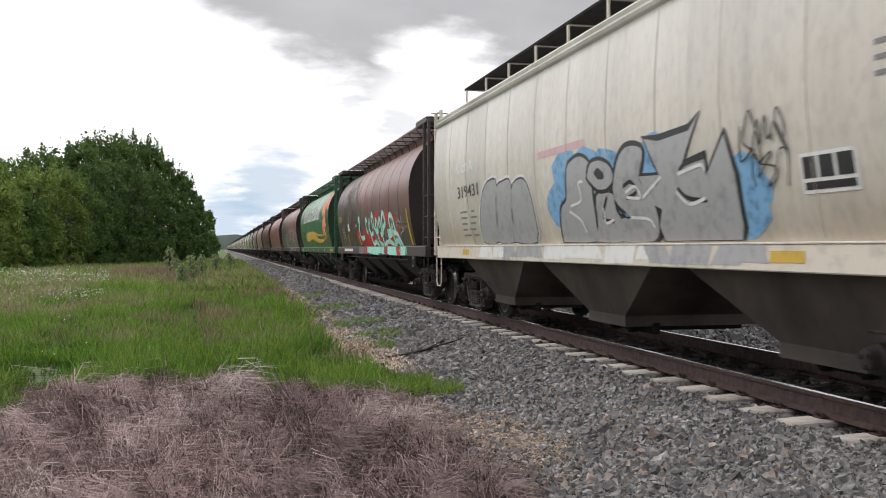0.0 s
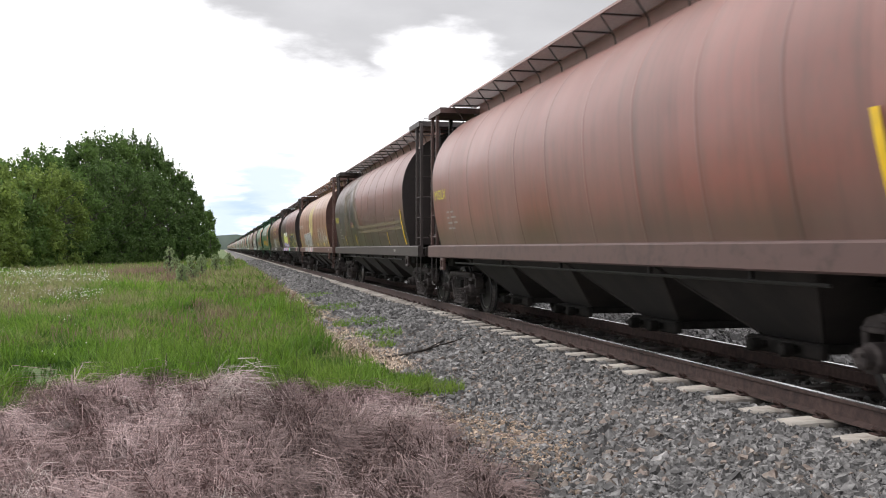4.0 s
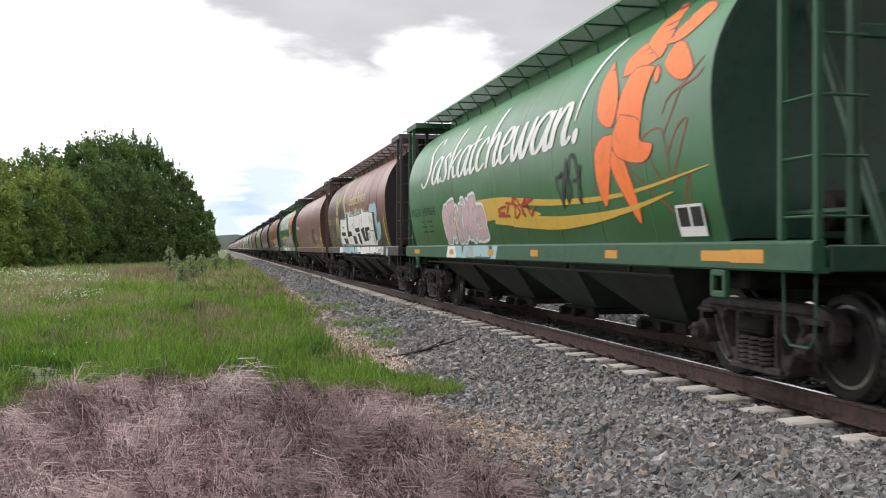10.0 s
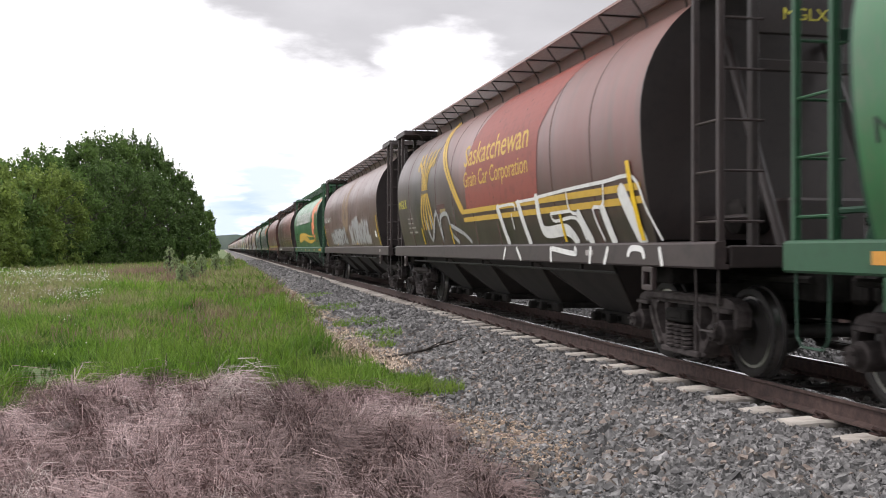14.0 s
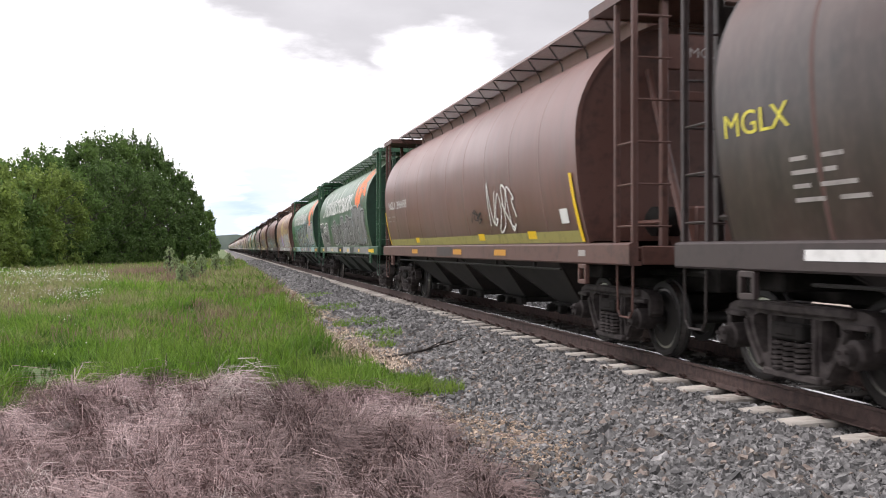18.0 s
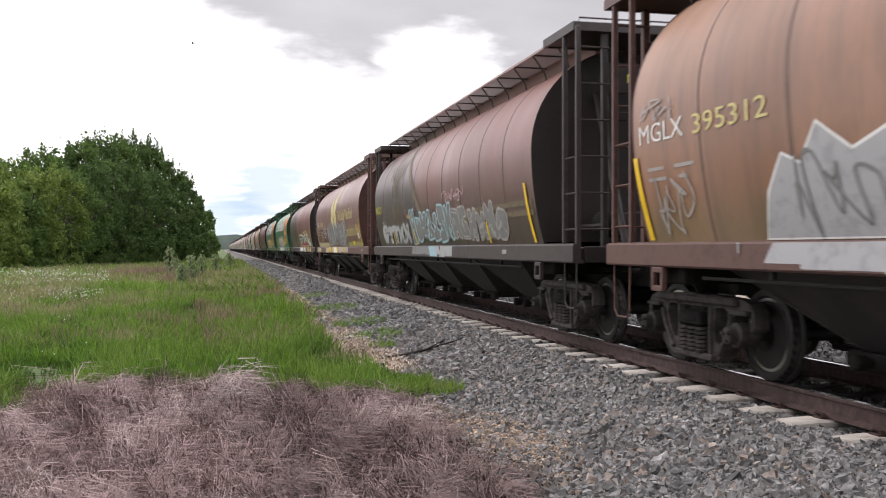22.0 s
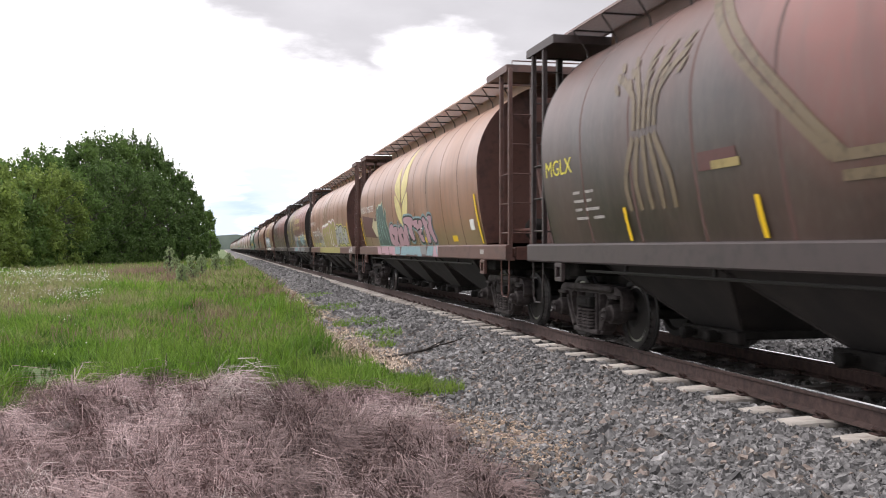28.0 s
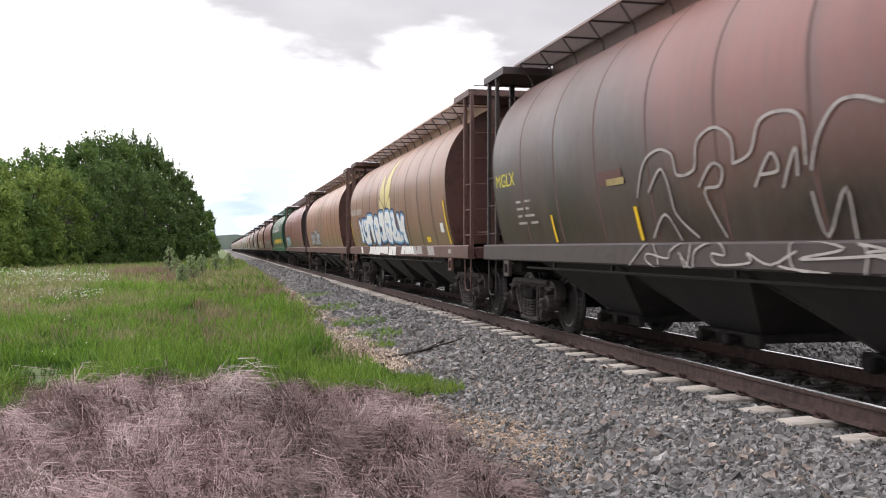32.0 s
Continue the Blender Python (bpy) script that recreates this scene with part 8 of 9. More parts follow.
    spray_lines(c[3], (((13.88, 2.3), (14.4, 2.07), (14.31, 2.52)), ((14.56, 2.55), (14.46, 2.28), (14.78, 2.31), (14.54, 1.98), (14.69, 2)), ((14.91, 2.61), (14.8, 1.99)), ((15.21, 2.45), (15.05, 2.29), (14.85, 2.25)), ((15.05, 2.29), (15.25, 2.03), (15.43, 2.05), (15.53, 2.3)),), 0.05, WHITE, 0.0155)
    spray_lines(c[3], (((5.75, 2.18), (6.21, 1.41)), ((6.39, 2.22), (6.69, 1.41)), ((7.11, 2.27), (7.03, 1.41)), ((7.54, 2.31), (7.6, 1.4)), ((8.02, 2.08), (8.03, 1.4)),), 0.13, MINT, 0.0115)
    spray_lines(c[3], (((5.32, 2.23), (5.45, 1.68), (5.86, 1.4)), ((7.95, 2.34), (8.44, 2.22), (8.66, 2.01)), ((9.2, 1.98), (9.54, 2), (9.54, 1.58), (9.65, 1.37)), ((8.77, 1.92), (8.99, 1.6), (9, 1.44)),), 0.03, WHITE, 0.0155)
    tag_scrawl(c[3], 14.5, 1.45, 15.6, 1.8, 4, FADED, 12, 0.05)
    tag_scrawl(c[3], 9.6, 1.11, 14.6, 1.32, 9, WHITE, 13, 0.035)
    # plain brown
    marks(c[4], "MGLX", "", YELLOW, None, 2.3)
    upright_tape(c[4], ())
    stencils(c[4], 2.9, 2.0, 4, 1.3, FADED, 4)
    # two-tone with sheaf
    two_tone(c[5], "", FAINT, False, True, True, True)
    tan_car(c[6], "395738", True)
    graffiti(c[6], 4.4, 1.38, 8.7, 2.0, 6, SILVER, GREYSP, WHITE, 41, 0.42, WHITE)
    sill_wash(c[6], 4.4, 9.0, (SILVER, WHITE, PINK), 14)
    tag_scrawl(c[6], 12.4, 1.6, 13.9, 2.2, 4, WHITE, 42, 0.05)
    tag_scrawl(c[6], 14.4, 1.5, 15.7, 2.05, 4, WHITE, 43, 0.05)
    tag_scrawl(c[6], 12.8, 1.8, 13.6, 2.1, 3, BLACK, 44, 0.05)
    # lime and black pieces
    two_tone(c[7], "", GOLD, False, False, True, False, sheaf_on=False)
    clouds(c[7], 9.9, 1.6, 14.2, 1.95, 22, REDSP, 15)
    spray_shape(c[7], ((10.2, 2.25), (10.74, 2.11), (11.17, 2.25), (11.59, 2.14), (11.83, 2.02), (12.03, 2.25), (12.3, 2.19), (12.53, 2.28), (12.82, 2.12), (13.22, 2.18), (13.5, 2.16), (13.72, 2.23), (13.92, 2.18), (14.06, 2.02), (14.24, 1.98), (14.24, 1.84), (14.67, 1.68), (15.11, 1.49), (15.45, 1.36), (9.91, 1.39), (10.49, 1.81)), BLACK, LIME, None, 0.035, 0.009, False)
    spray_lines(c[7], (((10.29, 2.03), (10.7, 1.39)), ((10.92, 2), (11.41, 1.4)), ((11.86, 2.04), (12.24, 1.38)), ((12.36, 1.94), (12.7, 1.42)), ((12.65, 1.62), (13.18, 1.53), (13.46, 1.37)), ((13.22, 1.87), (13.76, 1.7), (13.93, 1.36)), ((14.21, 1.81), (14.39, 1.37)), ((14.51, 1.58), (14.93, 1.36)), ((10.73, 2.09), (11.33, 1.98), (11.11, 1.73)), ((13.49, 2.13), (13.46, 1.83)),), 0.05, LIME, 0.0125)
    spray_lines(c[7], (((11.95, 1.98), (12.14, 2.11), (12.43, 2.04)), ((12.54, 1.88), (12.71, 2.05), (12.94, 2.01), (12.75, 1.71), (13.23, 1.63)), ((13.61, 1.85), (13.75, 2.02), (13.92, 1.97), (14.04, 1.75), (13.75, 1.67)), ((14.25, 1.68), (14.37, 1.5)),), 0.03, SKYBLUE, 0.0135)
    spray_shape(c[7], ((4.61, 2.35), (5.59, 2.29), (6.17, 2.41), (6.56, 2.39), (7.47, 2.37), (8.3, 2.39), (8.53, 2.13), (8.78, 1.97), (8.52, 1.71), (7.4, 1.59), (6.42, 1.74), (4.92, 1.7)), LIME, BLACK, None, 0.025, 0.009)
    spray_shape(c[7], ((4.81, 2.26), (5.52, 2.35), (6.17, 2.43), (6.75, 2.38), (7.04, 2.16), (7.48, 2.39), (8.15, 2.42), (8.47, 2.21), (7.8, 2.14), (7.09, 2.1), (6.51, 2.24)), WHITE, BLACK, None, 0.02, 0.0112)
    spray_shape(c[7], ((4.25, 1.74), (6.37, 1.67), (7.37, 1.55), (8.48, 1.66), (8.81, 1.4), (3.96, 1.44)), LILAC, None, None, 0, 0.0085, False)
    spray_shape(c[7], ((9.05, 2.19), (9.21, 2.35), (9.47, 2.27), (9.56, 1.87), (9.67, 1.61), (9.78, 1.41), (9.16, 1.42), (8.93, 1.72), (8.87, 2.02)), BUFF, BLACK, None, 0.02, 0.0095)
    spray_lines(c[7], (((14.64, 2.23), (14.57, 2.16), (14.73, 2.13), (14.7, 2.22)), ((14.65, 2.09), (14.76, 2.03), (14.64, 1.98), (14.82, 1.93)), ((15.05, 1.91), (15.2, 1.93), (15.13, 1.87), (15.33, 1.87), (15.36, 1.91)), ((15.7, 1.74), (15.83, 1.76), (15.76, 1.66), (15.98, 1.7), (16.06, 1.72), (15.99, 1.61), (16.13, 1.58)), ((15.74, 1.61), (15.91, 1.62), (16.05, 1.56)),), 0.05, WHITE, 0.0155)
    sill_wash(c[7], 3.2, 9.2, (LILAC, LILAC, PINK, LILAC), 17)
    sill_wash(c[7], 9.2, 10.0, (MINT,), 18)
    sill_wash(c[7], 10.0, 15.4, (BLACK, BLACK, DKBLUE, BLACK), 19)
    sill_wash(c[7], 15.4, 16.0, (REDSP,), 20)
    tag_scrawl(c[7], 15.9, 1.14, 16.5, 1.30, 4, WHITE, 64, 0.05)
    # dark two-tone with owner's words
    two_tone(c[8], "625363", GOLD, True)
    graffiti(c[8], 8.8, 1.36, 11.9, 2.05, 5, SILVER, WHITE, None, 71, 0.5)
    sill_wash(c[8], 8.9, 11.9, (SILVER, WHITE), 22)
    tag_scrawl(c[8], 13.8, 1.55, 16.0, 2.1, 5, SILVER, 72, 0.06)
    tag_scrawl(c[8], 7.9, 1.55, 8.7, 1.85, 3, FADED, 73, 0.04)
    tag_scrawl(c[8], 2.9, 1.12, 5.0, 1.30, 6, WHITE, 74, 0.03)
    # green pair
    green_car(c[9], "397160")
    green_car(c[10], "397064", True)
    graffiti(c[10], 5.2, 1.36, 8.4, 2.1, 6, PINK, SILVER, WHITE, 81, 0.5, WHITE, 0.16, 0.1)
    sill_wash(c[10], 5.3, 8.9, (WHITE, PALEBLUE, SILVER), 23)
    tag_scrawl(c[10], 9.3, 1.8, 11.2, 2.0, 5, REDSP, 82, 0.06)
    tag_scrawl(c[10], 12.3, 1.9, 13.2, 2.35, 3, BLACK, 83, 0.07)
    patch(c[10], "data_panel", 15.64, 1.40, 16.2, 1.72, WHITE, 0.03, "white-edged black data panel")
    for a in (15.68, 15.95):
        patch(c[10], "data_panel_field", a, 1.50, a + 0.22, 1.69, BLACK, 0.033)
    # white and pale-blue block letters
    two_tone(c[11], "625373", WORD_GOLD, True, along=False)
    clouds(c[11], 5.6, 1.5, 8.2, 1.85, 10, PALEBLUE, 24)
    clouds(c[11], 8.0, 2.0, 14.6, 2.40, 22, PALEBLUE, 25)
    spray_shape(c[11], ((6.19, 2.36), (7.75, 2.35), (8.01, 2.57), (8.53, 2.56), (8.73, 2.42), (10.12, 2.39), (11.79, 2.42), (11.99, 2.58), (12.25, 2.46), (14.11, 2.37), (14.52, 2.36), (14.42, 1.55), (14.14, 1.38), (5.74, 1.44), (5.63, 1.75)), WHITE, BLACK, PALEBLUE, 0.02, 0.009, False)
    spray_shape(c[11], ((14.12, 2.37), (14.5, 2.36), (14.45, 1.55), (14.12, 1.5)), BLACK, None, None, 0, 0.0118, False)
    spray_shape(c[11], ((6.1, 1.9), (7.26, 1.88), (7.2, 1.74), (6.05, 1.76)), BLACK, None, None, 0, 0.0118, False)
    spray_shape(c[11], ((8.01, 2.55), (8.37, 2.53), (8.23, 1.9), (8.88, 1.89), (8.99, 1.73), (7.81, 1.7)), BLACK, None, None, 0, 0.0118, False)
    spray_shape(c[11], ((9.89, 1.97), (11.03, 1.99), (11.04, 1.85), (10.07, 1.83)), BLACK, None, None, 0, 0.0118, False)
    spray_shape(c[11], ((12.23, 1.95), (13.25, 1.96), (13.25, 1.86), (12.73, 1.83), (12.72, 1.59), (12.27, 1.6)), BLACK, None, None, 0, 0.0118, False)
    spray_shape(c[11], ((11.29, 1.91), (12.1, 1.98), (12.14, 1.62), (12.91, 1.55), (11.72, 1.5)), BLACK, None, None, 0, 0.0118, False)
    spray_shape(c[11], ((9.13, 1.73), (9.98, 1.7), (9.96, 1.43), (9.24, 1.44)), BLACK, None, None, 0, 0.0118, False)
    spray_shape(c[11], ((6.45, 1.66), (7.52, 1.65), (7.58, 1.45), (6.72, 1.46)), BLACK, None, None, 0, 0.0118, False)
    spray_shape(c[11], ((10.32, 1.78), (10.93, 1.8), (11.1, 1.45), (10.66, 1.42)), BLACK, None, None, 0, 0.0118, False)
    spray_shape(c[11], ((14.7, 1.99), (15.38, 2.07), (15.4, 1.88), (15.22, 1.65), (14.74, 1.54), (14.52, 1.55)), PALEBLUE, None, None, 0, 0.0085)
    spray_shape(c[11], ((12.79, 1.78), (13.22, 1.8), (13.2, 1.61), (12.77, 1.6)), PALEBLUE, None, None, 0, 0.0118, False)
    spray_lines(c[11], (((9.99, 2.39), (9.68, 1.73)), ((11.84, 2.42), (11.73, 1.98)), ((13.24, 1.83), (14.04, 1.83)), ((14.35, 2.22), (13.82, 1.49)),), 0.02, BLACK, 0.0125)
    spray_lines(c[11], (((13.36, 2.3), (13.42, 2.19), (13.61, 2.32), (13.65, 2.19)), ((13.46, 2.14), (13.56, 2.16), (13.65, 2.07), (13.8, 2.18), (13.91, 2.05), (14.04, 2.12)), ((9.29, 1.98), (9.54, 2.14), (9.7, 1.99), (9.96, 2.1)), ((14.68, 1.88), (14.82, 1.93), (14.71, 1.82), (14.85, 1.76)),), 0.02, BLACK, 0.0135)
    spray_lines(c[11], (((15.3, 1.53), (15.15, 1.66), (15.09, 1.41)), ((15.41, 1.62), (15.51, 1.52), (15.37, 1.4)),), 0.02, BLACK, 0.0155)
    sill_wash(c[11], 5.0, 15.5, (WHITE, PALEBLUE, WHITE, WHITE), 25)
    tag_scrawl(c[11], 14.5, 1.14, 15.5, 1.28, 7, BLACK, 93, 0.02)
    tag_scrawl(c[11], 2.6, 1.14, 4.0, 1.28, 4, FADED, 94, 0.02)
    petal(c[11], "spray_blot", 16.0, 1.12, 16.3, 1.30, 0.3, PALEBLUE, 0.006)
    # bleached brown with olive band
    tan_car(c[12], "396283", False, False, False, low_tape=False)
    patch(c[12], "olive_band", 11.4, 1.36, 16.4, 1.5, OLIVE, 0.004, "olive-yellow smear along the foot of the side")
    patch(c[12], "primer_patch", 11.9, 1.4, 13.3, 2.25, MAROON, 0.004)
    tag_scrawl(c[12], 6.0, 1.6, 8.0, 2.0, 5, FADED, 101, 0.04)
    tag_scrawl(c[12], 8.3, 1.62, 9.8, 1.9, 5, FADED, 102, 0.035)
    tag_scrawl(c[12], 9.9, 1.61, 11.4, 1.86, 4, MINT, 103, 0.05)
    tag_scrawl(c[12], 13.0, 1.62, 14.5, 2.02, 4, WHITE, 104, 0.045)
    # weathered green with black and silver
    green_car(c[13], "397218", True)
    graffiti(c[13], 4.6, 1.36, 10.1, 2.0, 7, BLACK, WHITE, OCHRE, 111, 0.5, None, 0.14)
    clouds(c[13], 10.0, 1.5, 15.6, 1.9, 20, SILVER, 26, 0.003)
    graffiti(c[13], 10.3, 1.36, 15.9, 2.1, 9, SILVER, GREYSP, None, 112, 0.42, WHITE, 0.22)
    sill_wash(c[13], 4.6, 16.6, (SILVER, WHITE, GREYSP, PALEBLUE), 27)
    upright_tape(c[13], (), (16.3,))
    # red panel with white outlined letters
    red = MID_RED
    vs = [(8.75, 2.0), (12.9, 2.0), (13.05, 3.0), (13.9, 3.98), (9.8, 3.98), (9.2, 3.3), (8.8, 2.6)]
    side_paint(c[14], "red_panel", vs, [tuple(range(7))], red, 0.004, "fresh red paint panel")
    two_tone(c[14], "", OCHRE, True, w_mat=OCHRE)
    spray_lines(c[14], (((10.82, 1.94), (11.07, 1.39)), ((11.96, 1.96), (12.19, 1.38)), ((12.85, 2.01), (12.89, 1.61), (13.11, 1.51), (13.89, 1.53), (14.18, 1.37)), ((14.43, 1.71), (14.69, 1.37)), ((15.25, 1.75), (15.41, 1.36)),), 0.17, WHITE, 0.0105)
    spray_lines(c[14], (((15.89, 1.92), (16.21, 1.37)),), 0.24, WHITE, 0.0105)
    spray_lines(c[14], (((10.77, 1.97), (11.67, 1.98), (11.74, 1.89)), ((11.86, 2), (12.8, 2.01)), ((12.8, 2.02), (14.1, 2.06), (15.38, 2.08), (16.23, 2.08), (16.47, 1.71), (16.69, 1.38)), ((14.1, 2.06), (14.14, 1.78), (14.49, 1.73)), ((13.38, 1.77), (14.14, 1.78)), ((13.37, 1.76), (13.5, 1.66), (14.3, 1.68), (14.52, 1.4)), ((15.38, 2.08), (15.27, 1.8), (14.94, 1.77), (15.12, 1.39)), ((11.52, 1.82), (11.55, 1.6)),), 0.045, WHITE, 0.0115)
    spray_lines(c[14], (((5.03, 1.89), (5.37, 1.46), (6.14, 2.06), (6.39, 1.47), (6.49, 1.92), (7.14, 1.97), (7.31, 1.58), (7.72, 1.41)), ((7.36, 1.74), (8.31, 1.55), (8.68, 1.41)), ((5.53, 2), (5.7, 1.65)),), 0.09, SILVER, 0.0105)
    spray_lines(c[14], (((11.03, 1.28), (10.93, 1.11)), ((11.65, 1.28), (11.86, 1.12)), ((13.26, 1.28), (13.28, 1.1)), ((13.33, 1.28), (14.22, 1.21), (14.22, 1.28)), ((14.77, 1.28), (14.74, 1.1)), ((15.32, 1.28), (15.22, 1.1)), ((15.92, 1.21), (16.01, 1.28), (16.27, 1.27), (16.34, 1.19)), ((16.73, 1.27), (16.79, 1.11)),), 0.07, WHITE, 0.006)
    # brown, white tags
    tan_car(c[15], "396120", True, leaf_mat=FADED_LEAF)
    graffiti(c[15], 4.0, 1.36, 9.0, 2.0, 7, SILVER, GREYSP, None, 131, 0.4)
    graffiti(c[15], 10.0, 1.36, 14.8, 2.2, 6, SILVER, FADED, None, 132, 0.4)
    green_car(c[16], "397294")
    # faded two-tone
    two_tone(c[17], "", FAINT, True, w_mat=FAINT)
    patch(c[17], "company_bar", 3.0, 1.18, 5.2, 1.27, WHITE, 0.006, "white bar-shaped company mark on the sill")
    # olive foot band
    tan_car(c[18], "396458", False, False, False, du=0.42, dz=-0.08)
    patch(c[18], "olive_band", 1.95, 1.36, 16.4, 1.52, OLIVE, 0.004, "olive-yellow band along the foot of the side")
    sill_tape(c[18], AMBER, (5.0, 9.3, 12.3), 0.7)
    patch(c[18], "primer_patch", 7.8, 1.12, 9.2, 1.31, DARK_TRIM, 0.006)
    tag_scrawl(c[18], 12.2, 1.65, 13.8, 2.3, 4, WHITE, 141, 0.06)
    tag_scrawl(c[18], 10.9, 1.75, 11.8, 1.95, 3, BLACK, 142, 0.04)
    # silver along the whole foot
    green_car(c[19], "", True, YTAPE, swoop=False)
    spray_shape(c[19], ((1.88, 2.33), (2.39, 2.3), (2.62, 2.29), (2.69, 2.33), (3.24, 2.32), (3.4, 2.14), (3.61, 1.36), (2.24, 1.36), (2.01, 1.9)), GREYSP, BLACK, WHITE, 0.05, 0.009, False)
    spray_shape(c[19], ((3.4, 2.14), (4.15, 2.15), (4.26, 2.3), (4.77, 2.29), (4.82, 2.04), (4.91, 1.83), (4.86, 1.36), (3.63, 1.36)), GREYSP, BLACK, WHITE, 0.05, 0.0095, False)
    spray_shape(c[19], ((3.3, 1.93), (3.42, 1.57), (3.68, 1.56), (4, 1.57), (3.95, 1.86), (3.64, 1.93)), BLACK, None, None, 0, 0.0122, False)
    spray_shape(c[19], ((4.02, 1.9), (4.42, 1.82), (4.42, 1.58), (4.11, 1.56)), BLACK, None, None, 0, 0.0122, False)
    spray_shape(c[19], ((2.53, 1.91), (2.88, 1.91), (2.88, 1.78), (2.7, 1.74), (2.58, 1.64)), BLACK, None, None, 0, 0.0122, False)
    spray_lines(c[19], (((2.02, 2.19), (2.14, 1.72), (2.25, 1.37)), ((2.52, 1.89), (2.55, 1.61), (2.71, 1.76), (2.91, 1.76), (2.89, 1.93)), ((3.43, 1.51), (3.92, 1.52)), ((3.97, 1.51), (4.4, 1.51), (4.43, 1.41)), ((4.34, 2.19), (4.69, 2.18), (4.79, 1.72)), ((3.29, 1.91), (3.38, 1.59)), ((3.65, 1.92), (3.76, 1.59)), ((3.89, 1.91), (3.95, 1.6)),), 0.028, WHITE, 0.0145)
    graffiti(c[19], 6.3, 1.36, 8.8, 2.25, 3, GREYSP, BLACK, SILVER, 151, 0.5, WHITE)
    graffiti(c[19], 8.9, 1.36, 12.8, 2.3, 5, GREYSP, BLACK, SILVER, 152, 0.52, WHITE)
    graffiti(c[19], 12.9, 1.36, 15.9, 2.5, 4, GREYSP, BLACK, SILVER, 153, 0.5, PALEBLUE)
    patch(c[19], "green_panel", 2.05, 1.98, 3.12, 2.20, P_DKPANEL, 0.0160, "old green panel left free of spray")
    lettering(c[19], "MGLX", 2.1, 2.0, 0.19, 0.98, BLACK, lift=0.0185, name="reporting_mark")
    lettering(c[19], "625109", 3.17, 1.98, 0.22, 1.2, WHITE, lift=0.0165, name="car_number")
    sill_wash(c[19], 2.0, 16.2, (GREYSP, SILVER, GREYSP, BLACK), 29)
    # grey block letters
    green_car(c[20], "625374", False, AMBER, swoop=False)
    clouds(c[20], 8.0, 1.5, 15.5, 2.1, 24, LIME, 30)
    word_piece(c[20], "SOAK", 5.9, 1.36, 12.8, 2.3, GREYSP, BLACK, PALEBLUE, 0.34, 0.10, shine=SILVER)
    graffiti(c[20], 12.9, 1.36, 16.0, 2.5, 3, SILVER, BLACK, PALEBLUE, 161, 0.7, WHITE, 0.05)
    sill_wash(c[20], 4.8, 16.0, (GREYSP, SILVER, DKBLUE, PALEBLUE), 31)
    spray_shape(c[20], ((4.86, 2.65), (5.06, 2.68), (5.21, 2.6), (5.39, 2.42), (5.45, 2.31), (5.25, 1.44), (5.06, 1.56), (4.93, 1.77), (4.83, 2.03), (4.78, 2.3)), PALEBLUE, None, None, 0, 0.009)
    spray_shape(c[20], ((4.94, 2.47), (5.3, 2.43), (5.41, 2.22), (5.28, 1.52), (5.11, 1.68), (5, 2.02), (4.9, 2.27)), BLACK, None, None, 0, 0.0105)
    petal(c[20], "wheat_grain", 5.01, 2.42, 5.12, 2.26, 0.11, SILVER, 0.0125)
    petal(c[20], "wheat_grain", 5.33, 2.39, 5.21, 2.24, 0.11, SILVER, 0.0125)
    petal(c[20], "wheat_grain", 5.03, 2.25, 5.14, 2.1, 0.11, SILVER, 0.0125)
    petal(c[20], "wheat_grain", 5.36, 2.17, 5.25, 2.02, 0.11, SILVER, 0.0125)
    petal(c[20], "wheat_grain", 5.03, 2.11, 5.24, 1.99, 0.11, SILVER, 0.0125)
    petal(c[20], "wheat_grain", 5.06, 1.94, 5.27, 1.83, 0.11, SILVER, 0.0125)
    petal(c[20], "wheat_grain", 5.12, 1.77, 5.29, 1.65, 0.11, SILVER, 0.0125)
    spray_lines(c[20], (((1.99, 3.07), (2.08, 3.2), (2.24, 3.12), (2.11, 2.85), (2.04, 2.74), (2.19, 2.74)), ((1.9, 2.61), (2.03, 2.56), (2.14, 2.4)),), 0.022, WHITE, 0.0155)
    spray_lines(c[20], (((2.31, 3.09), (2.44, 3.08)),), 0.07, WHITE, 0.0155)
    spray_lines(c[20], (((3.79, 1.93), (3.7, 1.84), (3.82, 1.81), (3.89, 1.93), (3.78, 1.91)), ((3.94, 1.95), (3.92, 1.81)), ((3.89, 1.93), (4.04, 1.95)), ((4.09, 1.95), (4.07, 1.81)), ((4.07, 1.88), (4.18, 1.89)), ((4.19, 1.95), (4.17, 1.83)), ((4.27, 1.95), (4.22, 1.82), (4.33, 1.83)), ((4.25, 1.88), (4.33, 1.9)), ((4.38, 1.83), (4.39, 1.95), (4.48, 1.92), (4.5, 1.83)), ((4.56, 1.94), (4.58, 1.86), (4.75, 1.85)),), 0.035, WHITE, 0.0155)
    # brown with emblem and pale animals' bodies of spray
    tan_car(c[21], "395312", True, True, num_mat=PALE_LEAF)
    tag_scrawl(c[21], 2.2, 1.5, 3.0, 1.95, 4, FADED, 173, 0.04)
    tag_scrawl(c[21], 3.2, 1.42, 4.1, 2.1, 4, SILVER, 174, 0.04)
    tag_scrawl(c[21], 1.95, 2.62, 2.7, 2.8, 3, FADED, 175, 0.03)
    spray_shape(c[21], ((4.2, 1.37), (4.35, 1.75), (4.6, 2.05), (4.85, 1.95), (5.1, 2.25), (5.5, 2.0), (6.0, 2.15), (6.6, 1.8), (7.4, 1.7), (7.6, 1.37)), SILVER, WHITE, None, 0.03, 0.009, False)
    tag_scrawl(c[21], 4.6, 1.5, 7.2, 1.95, 6, GREYSP, 176, 0.05)
